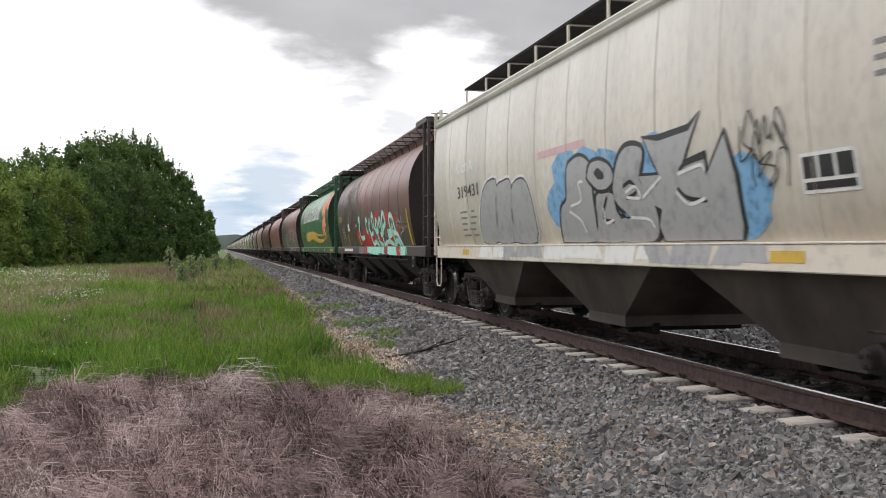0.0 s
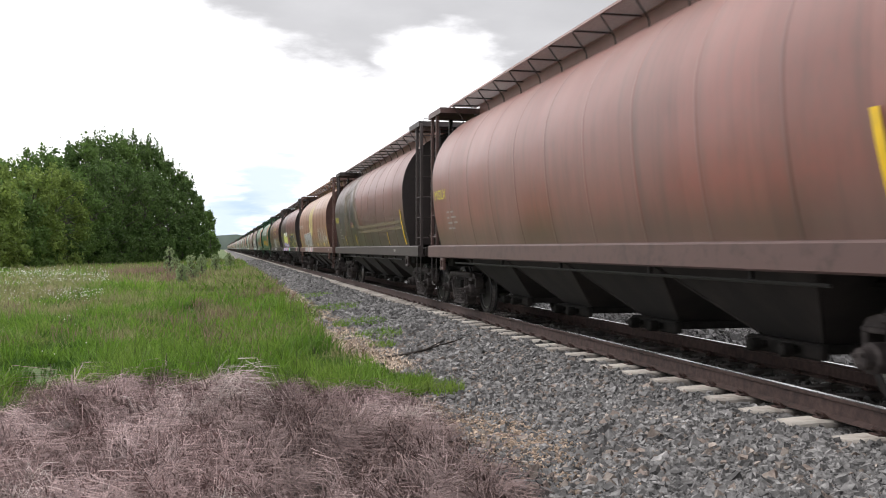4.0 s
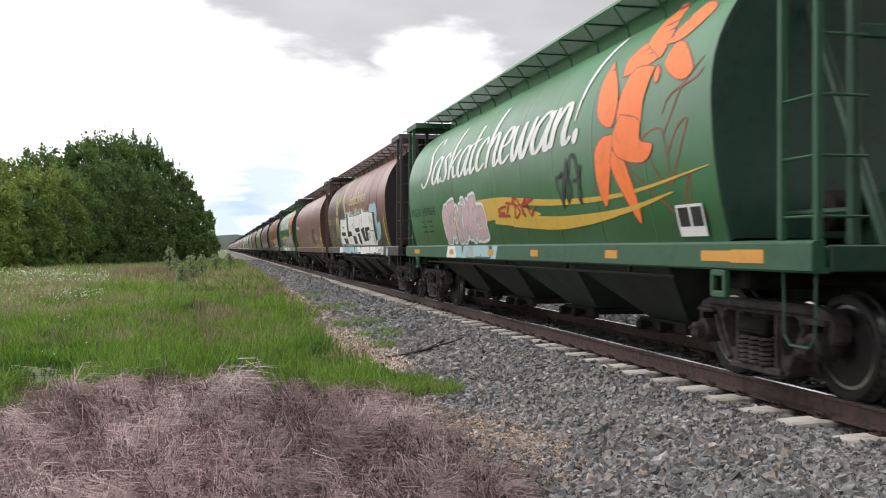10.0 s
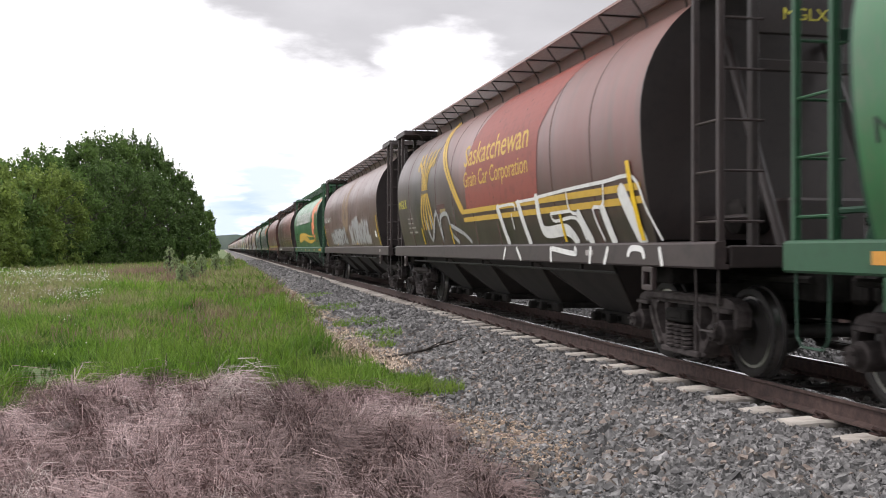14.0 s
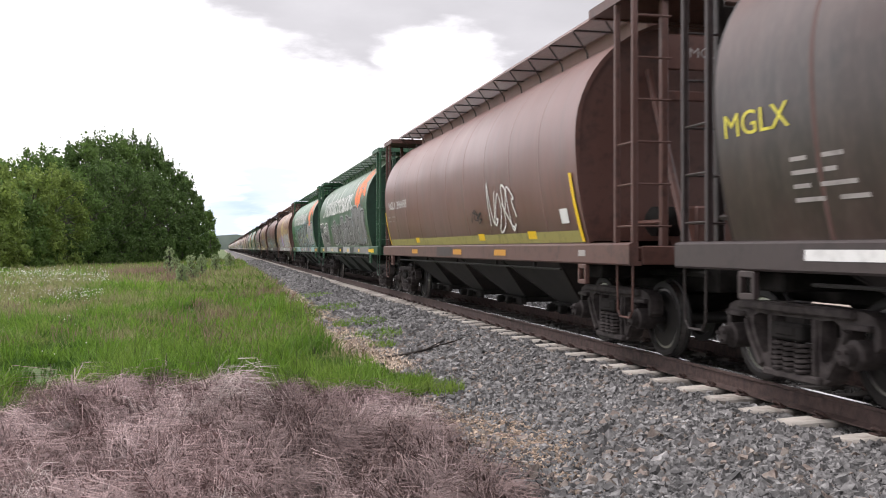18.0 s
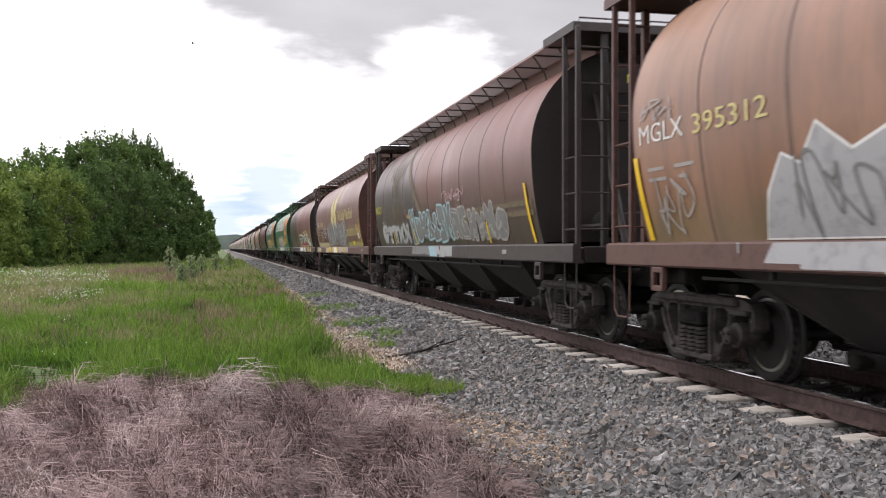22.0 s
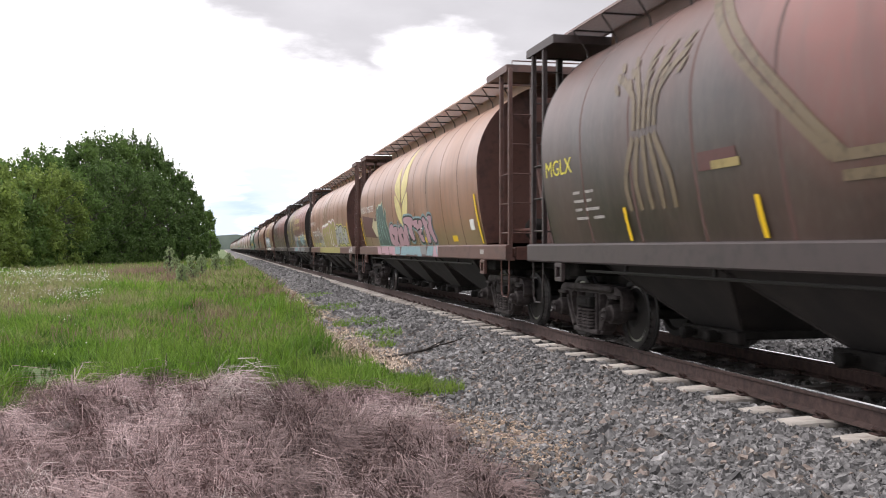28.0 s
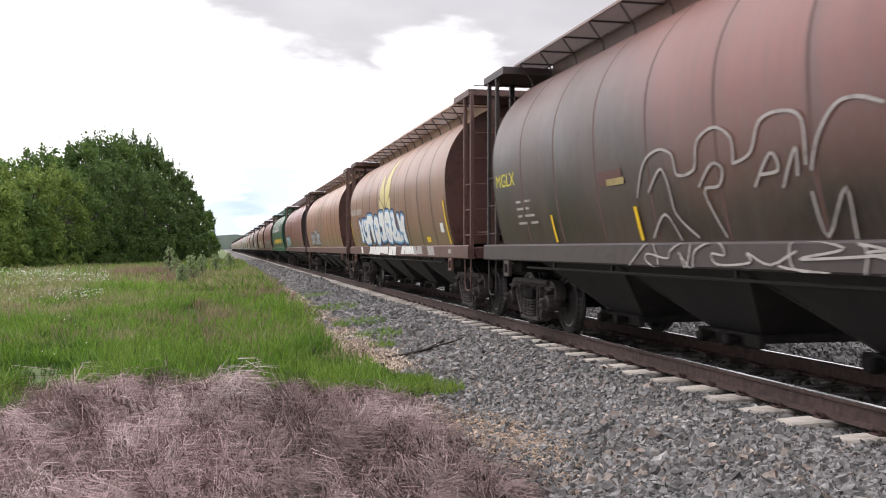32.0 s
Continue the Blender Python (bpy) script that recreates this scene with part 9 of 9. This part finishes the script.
    petal(c[21], "spray_blot", 8.6, 1.4, 8.7, 2.3, 1.5, LILAC, 0.012)
    clouds(c[21], 10.6, 1.5, 15.6, 2.05, 30, SILVER, 33, 0.003)
    graffiti(c[21], 10.2, 1.36, 15.8, 2.2, 6, SILVER, WHITE, None, 172, 0.7, None, 0.1)
    sill_wash(c[21], 4.3, 16.0, (SILVER, WHITE, SILVER), 34)
    # dark, grey pieces
    two_tone(c[22], "", FAINT, False, True, True, True)
    graffiti(c[22], 2.7, 1.36, 6.7, 1.85, 5, SILVER, GREYSP, None, 181, 0.45)
    graffiti(c[22], 6.9, 1.36, 11.2, 2.1, 7, GREYSP, PALEBLUE, None, 182, 0.42, SILVER)
    graffiti(c[22], 11.2, 1.40, 15.0, 2.0, 6, GREYSP, FADED, None, 183, 0.5, SILVER)
    sill_wash(c[22], 6.9, 11.0, (GREYSP, PALEBLUE, SILVER), 35)
    tag_scrawl(c[22], 10.6, 2.25, 12.4, 2.42, 6, PINK, 184, 0.03)
    # emblem with grey mountain-like piece
    tan_car(c[23], "396980", True, True, du=0.28, dz=-0.12, num_mat=PALE_LEAF)
    graffiti(c[23], 6.3, 1.36, 12.6, 2.2, 10, GREYSP, SILVER, None, 191, 0.5, None, 0.2)
    sill_wash(c[23], 6.2, 12.8, (SILVER, WHITE, OCHRE), 36)
    patch(c[23], "olive_band", 12.8, 1.36, 16.4, 1.52, OLIVE, 0.004)
    patch(c[23], "pale_band", 1.95, 1.36, 6.2, 1.54, BONE, 0.0045, "pale yellow band along the foot of the side")
    for u in (2.75, 4.95, 5.9):
        patch(c[23], "band_joint", u, 1.36, u + 0.05, 1.545, BROWN_TRIM, 0.0052, "", -0.05)
    patch(c[23], "reflective_strip", 4.15, 1.37, 4.27, 1.78, OCHRE, 0.02, "dirty amber reflective strip", -0.12)
    patch(c[23], "sill_paint", 1.55, 1.12, 2.9, 1.31, BONE, 0.004, "cream paint worn off the sill")
    patch(c[23], "sill_paint", 5.05, 1.10, 6.3, 1.31, BONE, 0.004, "cream paint worn off the sill")
    stencils(c[23], 2.1, 1.98, 3, 1.0, WHITE, 71)
    stencils(c[23], 3.5, 1.98, 4, 1.2, PALE_LEAF, 72)
    spray_shape(c[23], ((1.94, 2.16), (3.15, 2.17), (6.86, 2.06), (6.73, 1.53), (2.05, 1.6)), MAROON, None, None, 0, 0.0035, False)
    spray_lines(c[23], (((4.93, 2.1), (5.16, 2.18), (5.55, 2.17), (5.84, 2.05), (5.83, 1.91), (5.79, 1.65)), ((4.93, 2.1), (5.04, 1.83), (5.21, 1.79)), ((5.09, 2.02), (5.33, 2.11), (5.26, 1.98), (5.53, 2.09), (5.47, 1.94), (5.72, 2.01)), ((5.1, 1.91), (5.38, 1.95), (5.65, 1.88), (5.79, 1.91)), ((5.14, 1.74), (5.38, 1.78), (5.6, 1.7)),), 0.026, WHITE, 0.0155)
    # green, white, crimson and yellow piece
    two_tone(c[24], "", FAINT, False, True, True, False)
    clouds(c[24], 9.2, 1.5, 15.6, 1.95, 18, OCHRE, 37)
    graffiti(c[24], 9.0, 1.36, 14.2, 2.05, 9, DKGREEN, WHITE, OCHRE, 201, 0.5, None, 0.2, 0.15)
    strokes(c[24], "graffiti_band", [[(9.6, 1.5), (11.0, 1.52), (12.4, 1.5), (14.0, 1.53)]], 0.12, CRIMSON, 0.021)
    graffiti(c[24], 14.0, 1.36, 15.6, 1.85, 2, WHITE, DKGREEN, None, 202, 0.6)
    sill_wash(c[24], 8.9, 15.8, (WHITE, CRIMSON, DKGREEN, OCHRE), 38)
    tag_scrawl(c[24], 14.5, 1.7, 15.7, 2.15, 3, FADED, 203, 0.07)
    # green with orange lily
    green_car(c[25], "397102", True)
    graffiti(c[25], 6.5, 1.36, 11.6, 2.1, 6, SILVER, GREYSP, None, 211, 0.52, WHITE)
    sill_wash(c[25], 6.5, 12.2, (SILVER, WHITE, SILVER), 39)
    tag_scrawl(c[25], 14.3, 1.12, 15.4, 1.28, 4, WHITE, 212, 0.035)
    green_car(c[26], "397090", True)
    graffiti(c[26], 5.4, 1.36, 10.2, 2.0, 6, OCHRE, SILVER, WHITE, 221, 0.5)
    # faded, dented
    two_tone(c[27], "", FAINT, False, True, True, True)
    # emblem, grey letters
    tan_car(c[28], "395773", True)
    spray_shape(c[28], ((2.12, 2.33), (4.97, 2.16), (4.74, 1.59), (2.22, 1.65)), MAROON, None, None, 0, 0.004, False)
    spray_shape(c[28], ((3.9, 1.93), (4.44, 2.2), (4.51, 2.1), (5.01, 2.08), (4.84, 1.65), (4.49, 1.62), (4.35, 1.7)), BONE, None, None, 0, 0.0085, False)
    spray_shape(c[28], ((5.11, 2.52), (5.31, 2.41), (5.55, 2.51), (5.9, 2.49), (6.1, 2.58), (6.19, 2.44), (6.32, 2.15), (6.54, 2.38), (6.66, 2.27), (6.54, 2.07), (6.71, 1.84), (6.97, 1.5), (7.1, 1.36), (4.78, 1.37), (4.85, 1.81)), TEAL, MINT_DULL, BONE, 0.03, 0.009, False)
    spray_lines(c[28], (((5.24, 2.35), (5.23, 1.66), (5.31, 1.38)), ((5.51, 2.2), (5.62, 1.56)), ((5.83, 2.12), (6, 1.94), (5.83, 1.85), (6.16, 1.52)), ((6.22, 2.08), (6.57, 1.37)), ((5.05, 2), (5.01, 1.54)),), 0.04, MINT_DULL, 0.012)
    spray_shape(c[28], ((6.79, 1.49), (6.84, 1.76), (7.06, 1.89), (7.39, 1.94), (7.59, 1.84), (7.69, 1.49), (7.69, 1.36), (7.02, 1.37)), DULLPINK, BLACK, DULLBLUE, 0.03, 0.0095)
    spray_shape(c[28], ((7.61, 1.84), (8.05, 1.85), (8.1, 1.73), (8.25, 1.84), (8.38, 1.96), (8.38, 1.79), (8.68, 1.85), (8.88, 1.79), (8.98, 1.65), (8.88, 1.37), (7.74, 1.36)), DULLPINK, BLACK, DULLBLUE, 0.03, 0.0095)
    spray_shape(c[28], ((9.02, 1.74), (9.24, 1.87), (9.5, 1.79), (9.37, 1.36), (8.91, 1.36)), DULLPINK, BLACK, DULLBLUE, 0.03, 0.0095)
    spray_shape(c[28], ((7.2, 1.68), (7.54, 1.63), (7.39, 1.51)), BLACK, None, None, 0, 0.0122, False)
    spray_shape(c[28], ((8.55, 1.66), (8.81, 1.66), (8.68, 1.47)), BLACK, None, None, 0, 0.0122, False)
    spray_shape(c[28], ((9.28, 1.66), (9.43, 1.52), (9.38, 1.37)), BLACK, None, None, 0, 0.0122, False)
    spray_shape(c[28], ((7.88, 1.48), (8.11, 1.71), (8.07, 1.36)), BLACK, None, None, 0, 0.0122, False)
    graffiti(c[28], 9.3, 1.36, 12.6, 2.0, 3, DULLPINK, BLACK, DULLBLUE, 232, 0.55, WHITE, 0.08)
    sill_wash(c[28], 4.8, 12.8, (DULLPINK, DULLBLUE, DULLPINK, GREYSP), 40)
    # olive foot, gold letters
    tan_car(c[29], "396716", True, False, True, FADED_LEAF)
    spray_shape(c[29], ((7.41, 1.93), (7.55, 2.13), (7.89, 2.18), (8.52, 2.17), (8.61, 2.19), (8.89, 2.18), (9.01, 2.12), (9.11, 2.22), (9.57, 2.21), (9.71, 2.25), (10.02, 2.21), (10.18, 2.17), (9.97, 1.36), (7.52, 1.39), (7.47, 1.65)), OLIVE, DULLPINK, WHITE, 0.06, 0.009)
    spray_lines(c[29], (((8.55, 2.14), (8.53, 1.81), (8.81, 1.37)), ((9.63, 2.18), (9.67, 1.74), (9.8, 1.36)), ((9.04, 2.11), (9.01, 1.92)), ((7.82, 1.91), (7.96, 1.49), (8, 1.36)), ((8.21, 1.88), (8.45, 1.88), (8.45, 1.77)), ((9.45, 1.95), (9.79, 1.96), (9.71, 1.86)), ((9.07, 1.64), (9.08, 1.46)),), 0.06, DULLPINK, 0.012)
    spray_lines(c[29], (((2.85, 2.09), (3.51, 2.08), (3.57, 2), (3.86, 2.06), (4.56, 2.09), (4.58, 1.95), (5.21, 1.89)), ((2.83, 2.05), (3.12, 1.39)), ((3.76, 1.84), (3.98, 1.95), (4.24, 1.79), (4.31, 1.38)), ((5.13, 1.95), (5.3, 2.21), (5.56, 2.26), (5.77, 2.12), (5.7, 1.86), (5.32, 1.75)), ((5.55, 1.9), (5.67, 2.05), (6.13, 2.05), (6.24, 1.86), (6.39, 1.37)), ((6.43, 1.85), (6.47, 1.96), (6.86, 1.94), (7.25, 1.67), (7.33, 1.36)), ((6.42, 1.52), (6.62, 1.66), (6.76, 1.52), (6.79, 1.37)),), 0.05, WHITE, 0.0125)
    spray_lines(c[29], (((3.17, 2.03), (3.45, 1.4)), ((4.2, 1.98), (4.49, 1.42)), ((5.45, 2.14), (5.55, 1.74), (5.82, 1.38)), ((5.88, 1.98), (6.12, 1.38)), ((6.75, 1.84), (7.04, 1.39)),), 0.13, DULLBLUE, 0.009)
    spray_lines(c[29], (((1.5, 3.28), (1.63, 3.4), (2.17, 2.9)), ((1.54, 3.1), (2.25, 3.1), (2.3, 2.8)),), 0.03, WHITE, 0.0155)
    graffiti(c[29], 10.0, 1.36, 12.4, 2.4, 2, OLIVE, DULLPINK, WHITE, 242, 0.62, None, 0.08)
    graffiti(c[29], 12.4, 1.36, 16.0, 2.1, 6, SILVER, BLACK, LIME, 243, 0.5, None, 0.1)
    tag_scrawl(c[29], 16.4, 1.12, 17.2, 1.29, 4, WHITE, 244, 0.03)
    # owner's words, pale pieces
    two_tone(c[30], "625382", WORD_GOLD, True)
    spray_shape(c[30], ((8.5, 2.03), (8.78, 2.13), (8.91, 2.19), (8.97, 2.03), (8.93, 1.83), (9.15, 1.36), (8.95, 1.36), (8.7, 1.69)), DULLBLUE, None, BLACK, 0.03, 0.009)
    spray_shape(c[30], ((8.96, 1.92), (9.1, 2.13), (9.22, 2.02), (9.45, 2.11), (9.67, 2.03), (9.56, 1.74), (9.27, 1.71), (9.14, 1.74)), DULLPINK, None, None, 0, 0.0092)
    spray_shape(c[30], ((8.18, 1.81), (8.35, 1.89), (8.48, 1.65), (8.67, 1.36), (8.16, 1.36), (8.36, 1.47), (8.2, 1.7)), DULLPINK, None, None, 0, 0.0088)
    spray_shape(c[30], ((8.99, 1.36), (9.13, 1.61), (9.35, 1.73), (9.54, 1.67), (9.76, 1.36)), DULLBLUE, BLACK, None, 0.025, 0.0098)
    spray_shape(c[30], ((9.61, 1.36), (9.61, 1.55), (9.74, 1.71), (9.96, 1.68), (10.21, 1.36)), DULLBLUE, BLACK, None, 0.025, 0.0098)
    spray_shape(c[30], ((9.7, 1.95), (9.79, 2.02), (10.02, 1.92), (10.36, 1.91), (10.8, 2.02), (10.73, 1.72), (10.31, 1.7), (9.75, 1.73)), DULLBLUE, BLACK, None, 0.025, 0.0098)
    spray_shape(c[30], ((10.18, 1.69), (10.37, 1.68), (10.55, 1.36), (10.25, 1.36)), DULLBLUE, BLACK, None, 0.025, 0.0098)
    spray_shape(c[30], ((10.01, 1.98), (10.19, 2.02), (10.27, 2.11), (10.38, 2), (10.6, 2.01), (10.5, 1.93)), DULLPINK, None, None, 0, 0.0092)
    spray_lines(c[30], (((6.75, 1.62), (6.92, 1.4)), ((6.87, 1.56), (7.28, 1.58), (6.99, 1.4)), ((7.2, 1.55), (7.38, 1.52), (7.56, 1.36)),), 0.04, FADED, 0.0155)
    graffiti(c[30], 12.3, 1.36, 15.1, 2.0, 3, DULLBLUE, BLACK, DULLPINK, 252, 0.7, WHITE)
    word_piece(c[30], "ERA", 14.2, 2.0, 15.2, 2.22, WHITE, FADED, None, 0.14, shadow=False)
    sill_wash(c[30], 7.0, 11.2, (DULLPINK, DULLBLUE, DULLBLUE), 41)
    sill_wash(c[30], 12.4, 14.6, (DULLBLUE, GREYSP), 42)
    # thin white bubble lines
    two_tone(c[31], "", GOLD, False, False, True, False, sheaf_on=False)
    spray_lines(c[31], (((7.36, 1.85), (7.61, 2.2), (7.98, 2.31), (8.29, 2.23), (8.36, 2.02), (8.72, 2.05), (8.83, 2.31), (9.17, 2.4), (9.45, 2.27), (9.45, 2.04)), ((9.45, 2.04), (9.75, 2.11), (9.93, 2.36), (10.27, 2.4), (10.53, 2.3), (10.53, 1.95)), ((10.59, 1.9), (10.72, 2.15), (10.96, 2.35), (11.22, 2.37), (11.49, 2.29)), ((7.66, 1.89), (8, 2.11), (8.14, 1.92), (8.21, 1.63), (8.58, 1.39)), ((8.78, 1.88), (9.06, 2.07), (9.25, 2.01), (9.15, 1.86), (8.87, 1.82), (9.12, 1.39)),), 0.03, FADED, 0.0155)
    spray_lines(c[31], (((9.76, 1.82), (10.05, 2.08), (10.14, 1.93), (9.88, 1.91)), ((10.18, 1.79), (10.41, 2.09), (10.4, 1.87)), ((7.57, 1.4), (7.96, 1.64), (8.21, 1.37)), ((10.55, 1.72), (10.64, 1.37), (10.97, 1.74), (10.98, 1.36)),), 0.03, FADED, 0.0155)
    graffiti(c[31], 11.6, 1.36, 14.6, 2.2, 3, None, FADED, None, 261, 0.72, None, 0.12)
    tag_scrawl(c[31], 7.0, 1.1, 14.0, 1.32, 9, FADED, 262, 0.035)
    tag_scrawl(c[31], 13.3, 2.1, 15.0, 2.45, 4, FADED, 263, 0.04)
    # blue and white
    tan_car(c[32], "395901", True)
    graffiti(c[32], 3.8, 1.36, 11.8, 2.2, 8, WHITE, SKYBLUE, DKBLUE, 271, 0.5, None, 0.16)
    sill_wash(c[32], 3.8, 15.0, (WHITE, FADED, TAN_TRIM), 43)
    for k in range(1, 33):
        if not ORDER[k].startswith("green"):
            end_mark(c[k], YELLOW if ORDER[k] == "two" else FADED)
    # far cars: a few plain marks
    for k in range(33, len(CARS)):
        rnd = random.Random(900 + k)
        st = FAR[k - len(ORDER)]
        if st in ("green", "greenw"):
            province(c[k], True)
            patch(c[k], "ochre_stroke", 5.2, 1.7, 14.5, 2.05, OCHRE, 0.008)
        elif st == "tan":
            wheat_leaves(c[k], FADED_LEAF)
        if rnd.random() < 0.7:
            a = rnd.uniform(3, 8)
            graffiti(c[k], a, 1.38, a + rnd.uniform(3, 6), 2.1, 4, rnd.choice((SILVER, WHITE, PALEBLUE, FADED)), rnd.choice((BLACK, GREYSP)), None, 300 + k, 0.5)


MID_RED = flat_paint("fresh_red_panel_paint", (0.23, 0.045, 0.03), worn=0.75)
DKGREEN = flat_paint("dark_green_spray_paint", (0.01, 0.05, 0.03))
CRIMSON = flat_paint("crimson_spray_paint", (0.30, 0.02, 0.08), worn=0.7)
dress()


# ---- movement ----
GAP_AT = [(0, 21.1), (2, 21.35), (4, 21.95), (6, 22.55), (8, 23.5), (10, 24.6), (12, 25.4), (14, 26.14), (16, 27.2), (18, 28.1), (20, 29.0), (22, 29.9), (24, 30.9), (26, 31.9), (28, 33.0), (30, 34.2), (32, 35.5)]


BIRD_AT = ((0.0, 228.0, 9.0, 15.0), (20.2, 17.69, 57.50, 15.42), (20.6, 13.53, 58.45, 15.84), (21.0, 9.83, 59.31, 15.95), (21.4, 5.47, 60.32, 15.56), (21.8, 0.72, 61.41, 14.78),
           (22.4, -7.06, 63.21, 12.65), (23.6, -22.5, 66.8, 9.5), (32.0, -130.0, 92.0, 9.0))


def build_bird():
    """A small dark bird: spindle body with a tail and a pointed wing on each side."""
    dark = material("dark_plumage", ((0.012, 0.011, 0.010), (0.025, 0.022, 0.020)), scale=30, rough=0.8, bump=0.1)
    bird = new("bird", Geo().lathe([(-0.075, 0.004), (-0.05, 0.020), (0.0, 0.030), (0.045, 0.024), (0.07, 0.016), (0.09, 0.003)], (0, 0, 0), 1, 10).mesh("bird", dark, True))
    tagged(bird, "small dark bird flying across the sky", "bird")
    part("tail", Geo().add([(x * w, y, z) for y, w in ((-0.06, 0.012), (-0.125, 0.035)) for x in (-1, 1) for z in (-0.003, 0.003)],
                           [(0, 2, 3, 1), (4, 5, 7, 6), (0, 4, 6, 2), (1, 3, 7, 5), (0, 1, 5, 4), (2, 6, 7, 3)]), bird, dark)
    wings = []
    for s in (-1, 1):
        outline = [(0.0, 0.04), (0.06, 0.05), (0.17, -0.03), (0.06, -0.035), (0.0, -0.045)]
        if s < 0:
            outline = [(-a, b) for a, b in outline[::-1]]
        n = len(outline)
        wings.append((s, part("wing", Geo().add([(a, b, z) for z in (-0.003, 0.003) for a, b in outline],
                                                [tuple(range(n))[::-1], tuple(range(n, 2 * n))] + [(k, (k + 1) % n, n + (k + 1) % n, n + k) for k in range(n)]), bird, dark)))
    return bird, wings


BIRD, WINGS = build_bird()


def motions():
    """The train rolls past at about 17.6 m/s, slowing a little; the wheels roll with it."""
    rows = [(t, g - t * CAR_L) for t, g in GAP_AT]        # where the coupling behind the first car is
    for k, car in enumerate(CARS):
        walk(car, [(t, pose(TRACK, p + (k - 0.5) * CAR_L, 0)) for t, p in rows])
    walk(BIRD, [(t, pose(x, y, z, 0, 0, 77)) for t, x, y, z in BIRD_AT])
    for s, wing in WINGS:                                 # about five beats a second
        walk(wing, [(k / 20, pose(s * 0.02, 0, 0.012, 0, -s * (12 + 38 * math.sin(k * 1.6)), 0)) for k in range(641)])
    ts, ps = [r[0] for r in rows], [r[1] for r in rows]
    steps = [i / FPS for i in range(32 * FPS + 1)]
    rolled = [(ps[0] - float(np.interp(t, ts, ps))) / 0.457 for t in steps]
    first = {}
    for ws, a in AXLES:
        if a not in first:
            first[a] = ws
            walk(ws, [(t, Matrix.Translation((0, a, AXLE_Z)) @ Matrix.Rotation(r, 4, "X")) for t, r in zip(steps, rolled)])
        else:
            src = first[a].animation_data
            ws.rotation_mode = "QUATERNION"
            ws.animation_data_create()
            ws.animation_data.action = src.action
            ws.animation_data.action_slot = src.action_slot


motions()
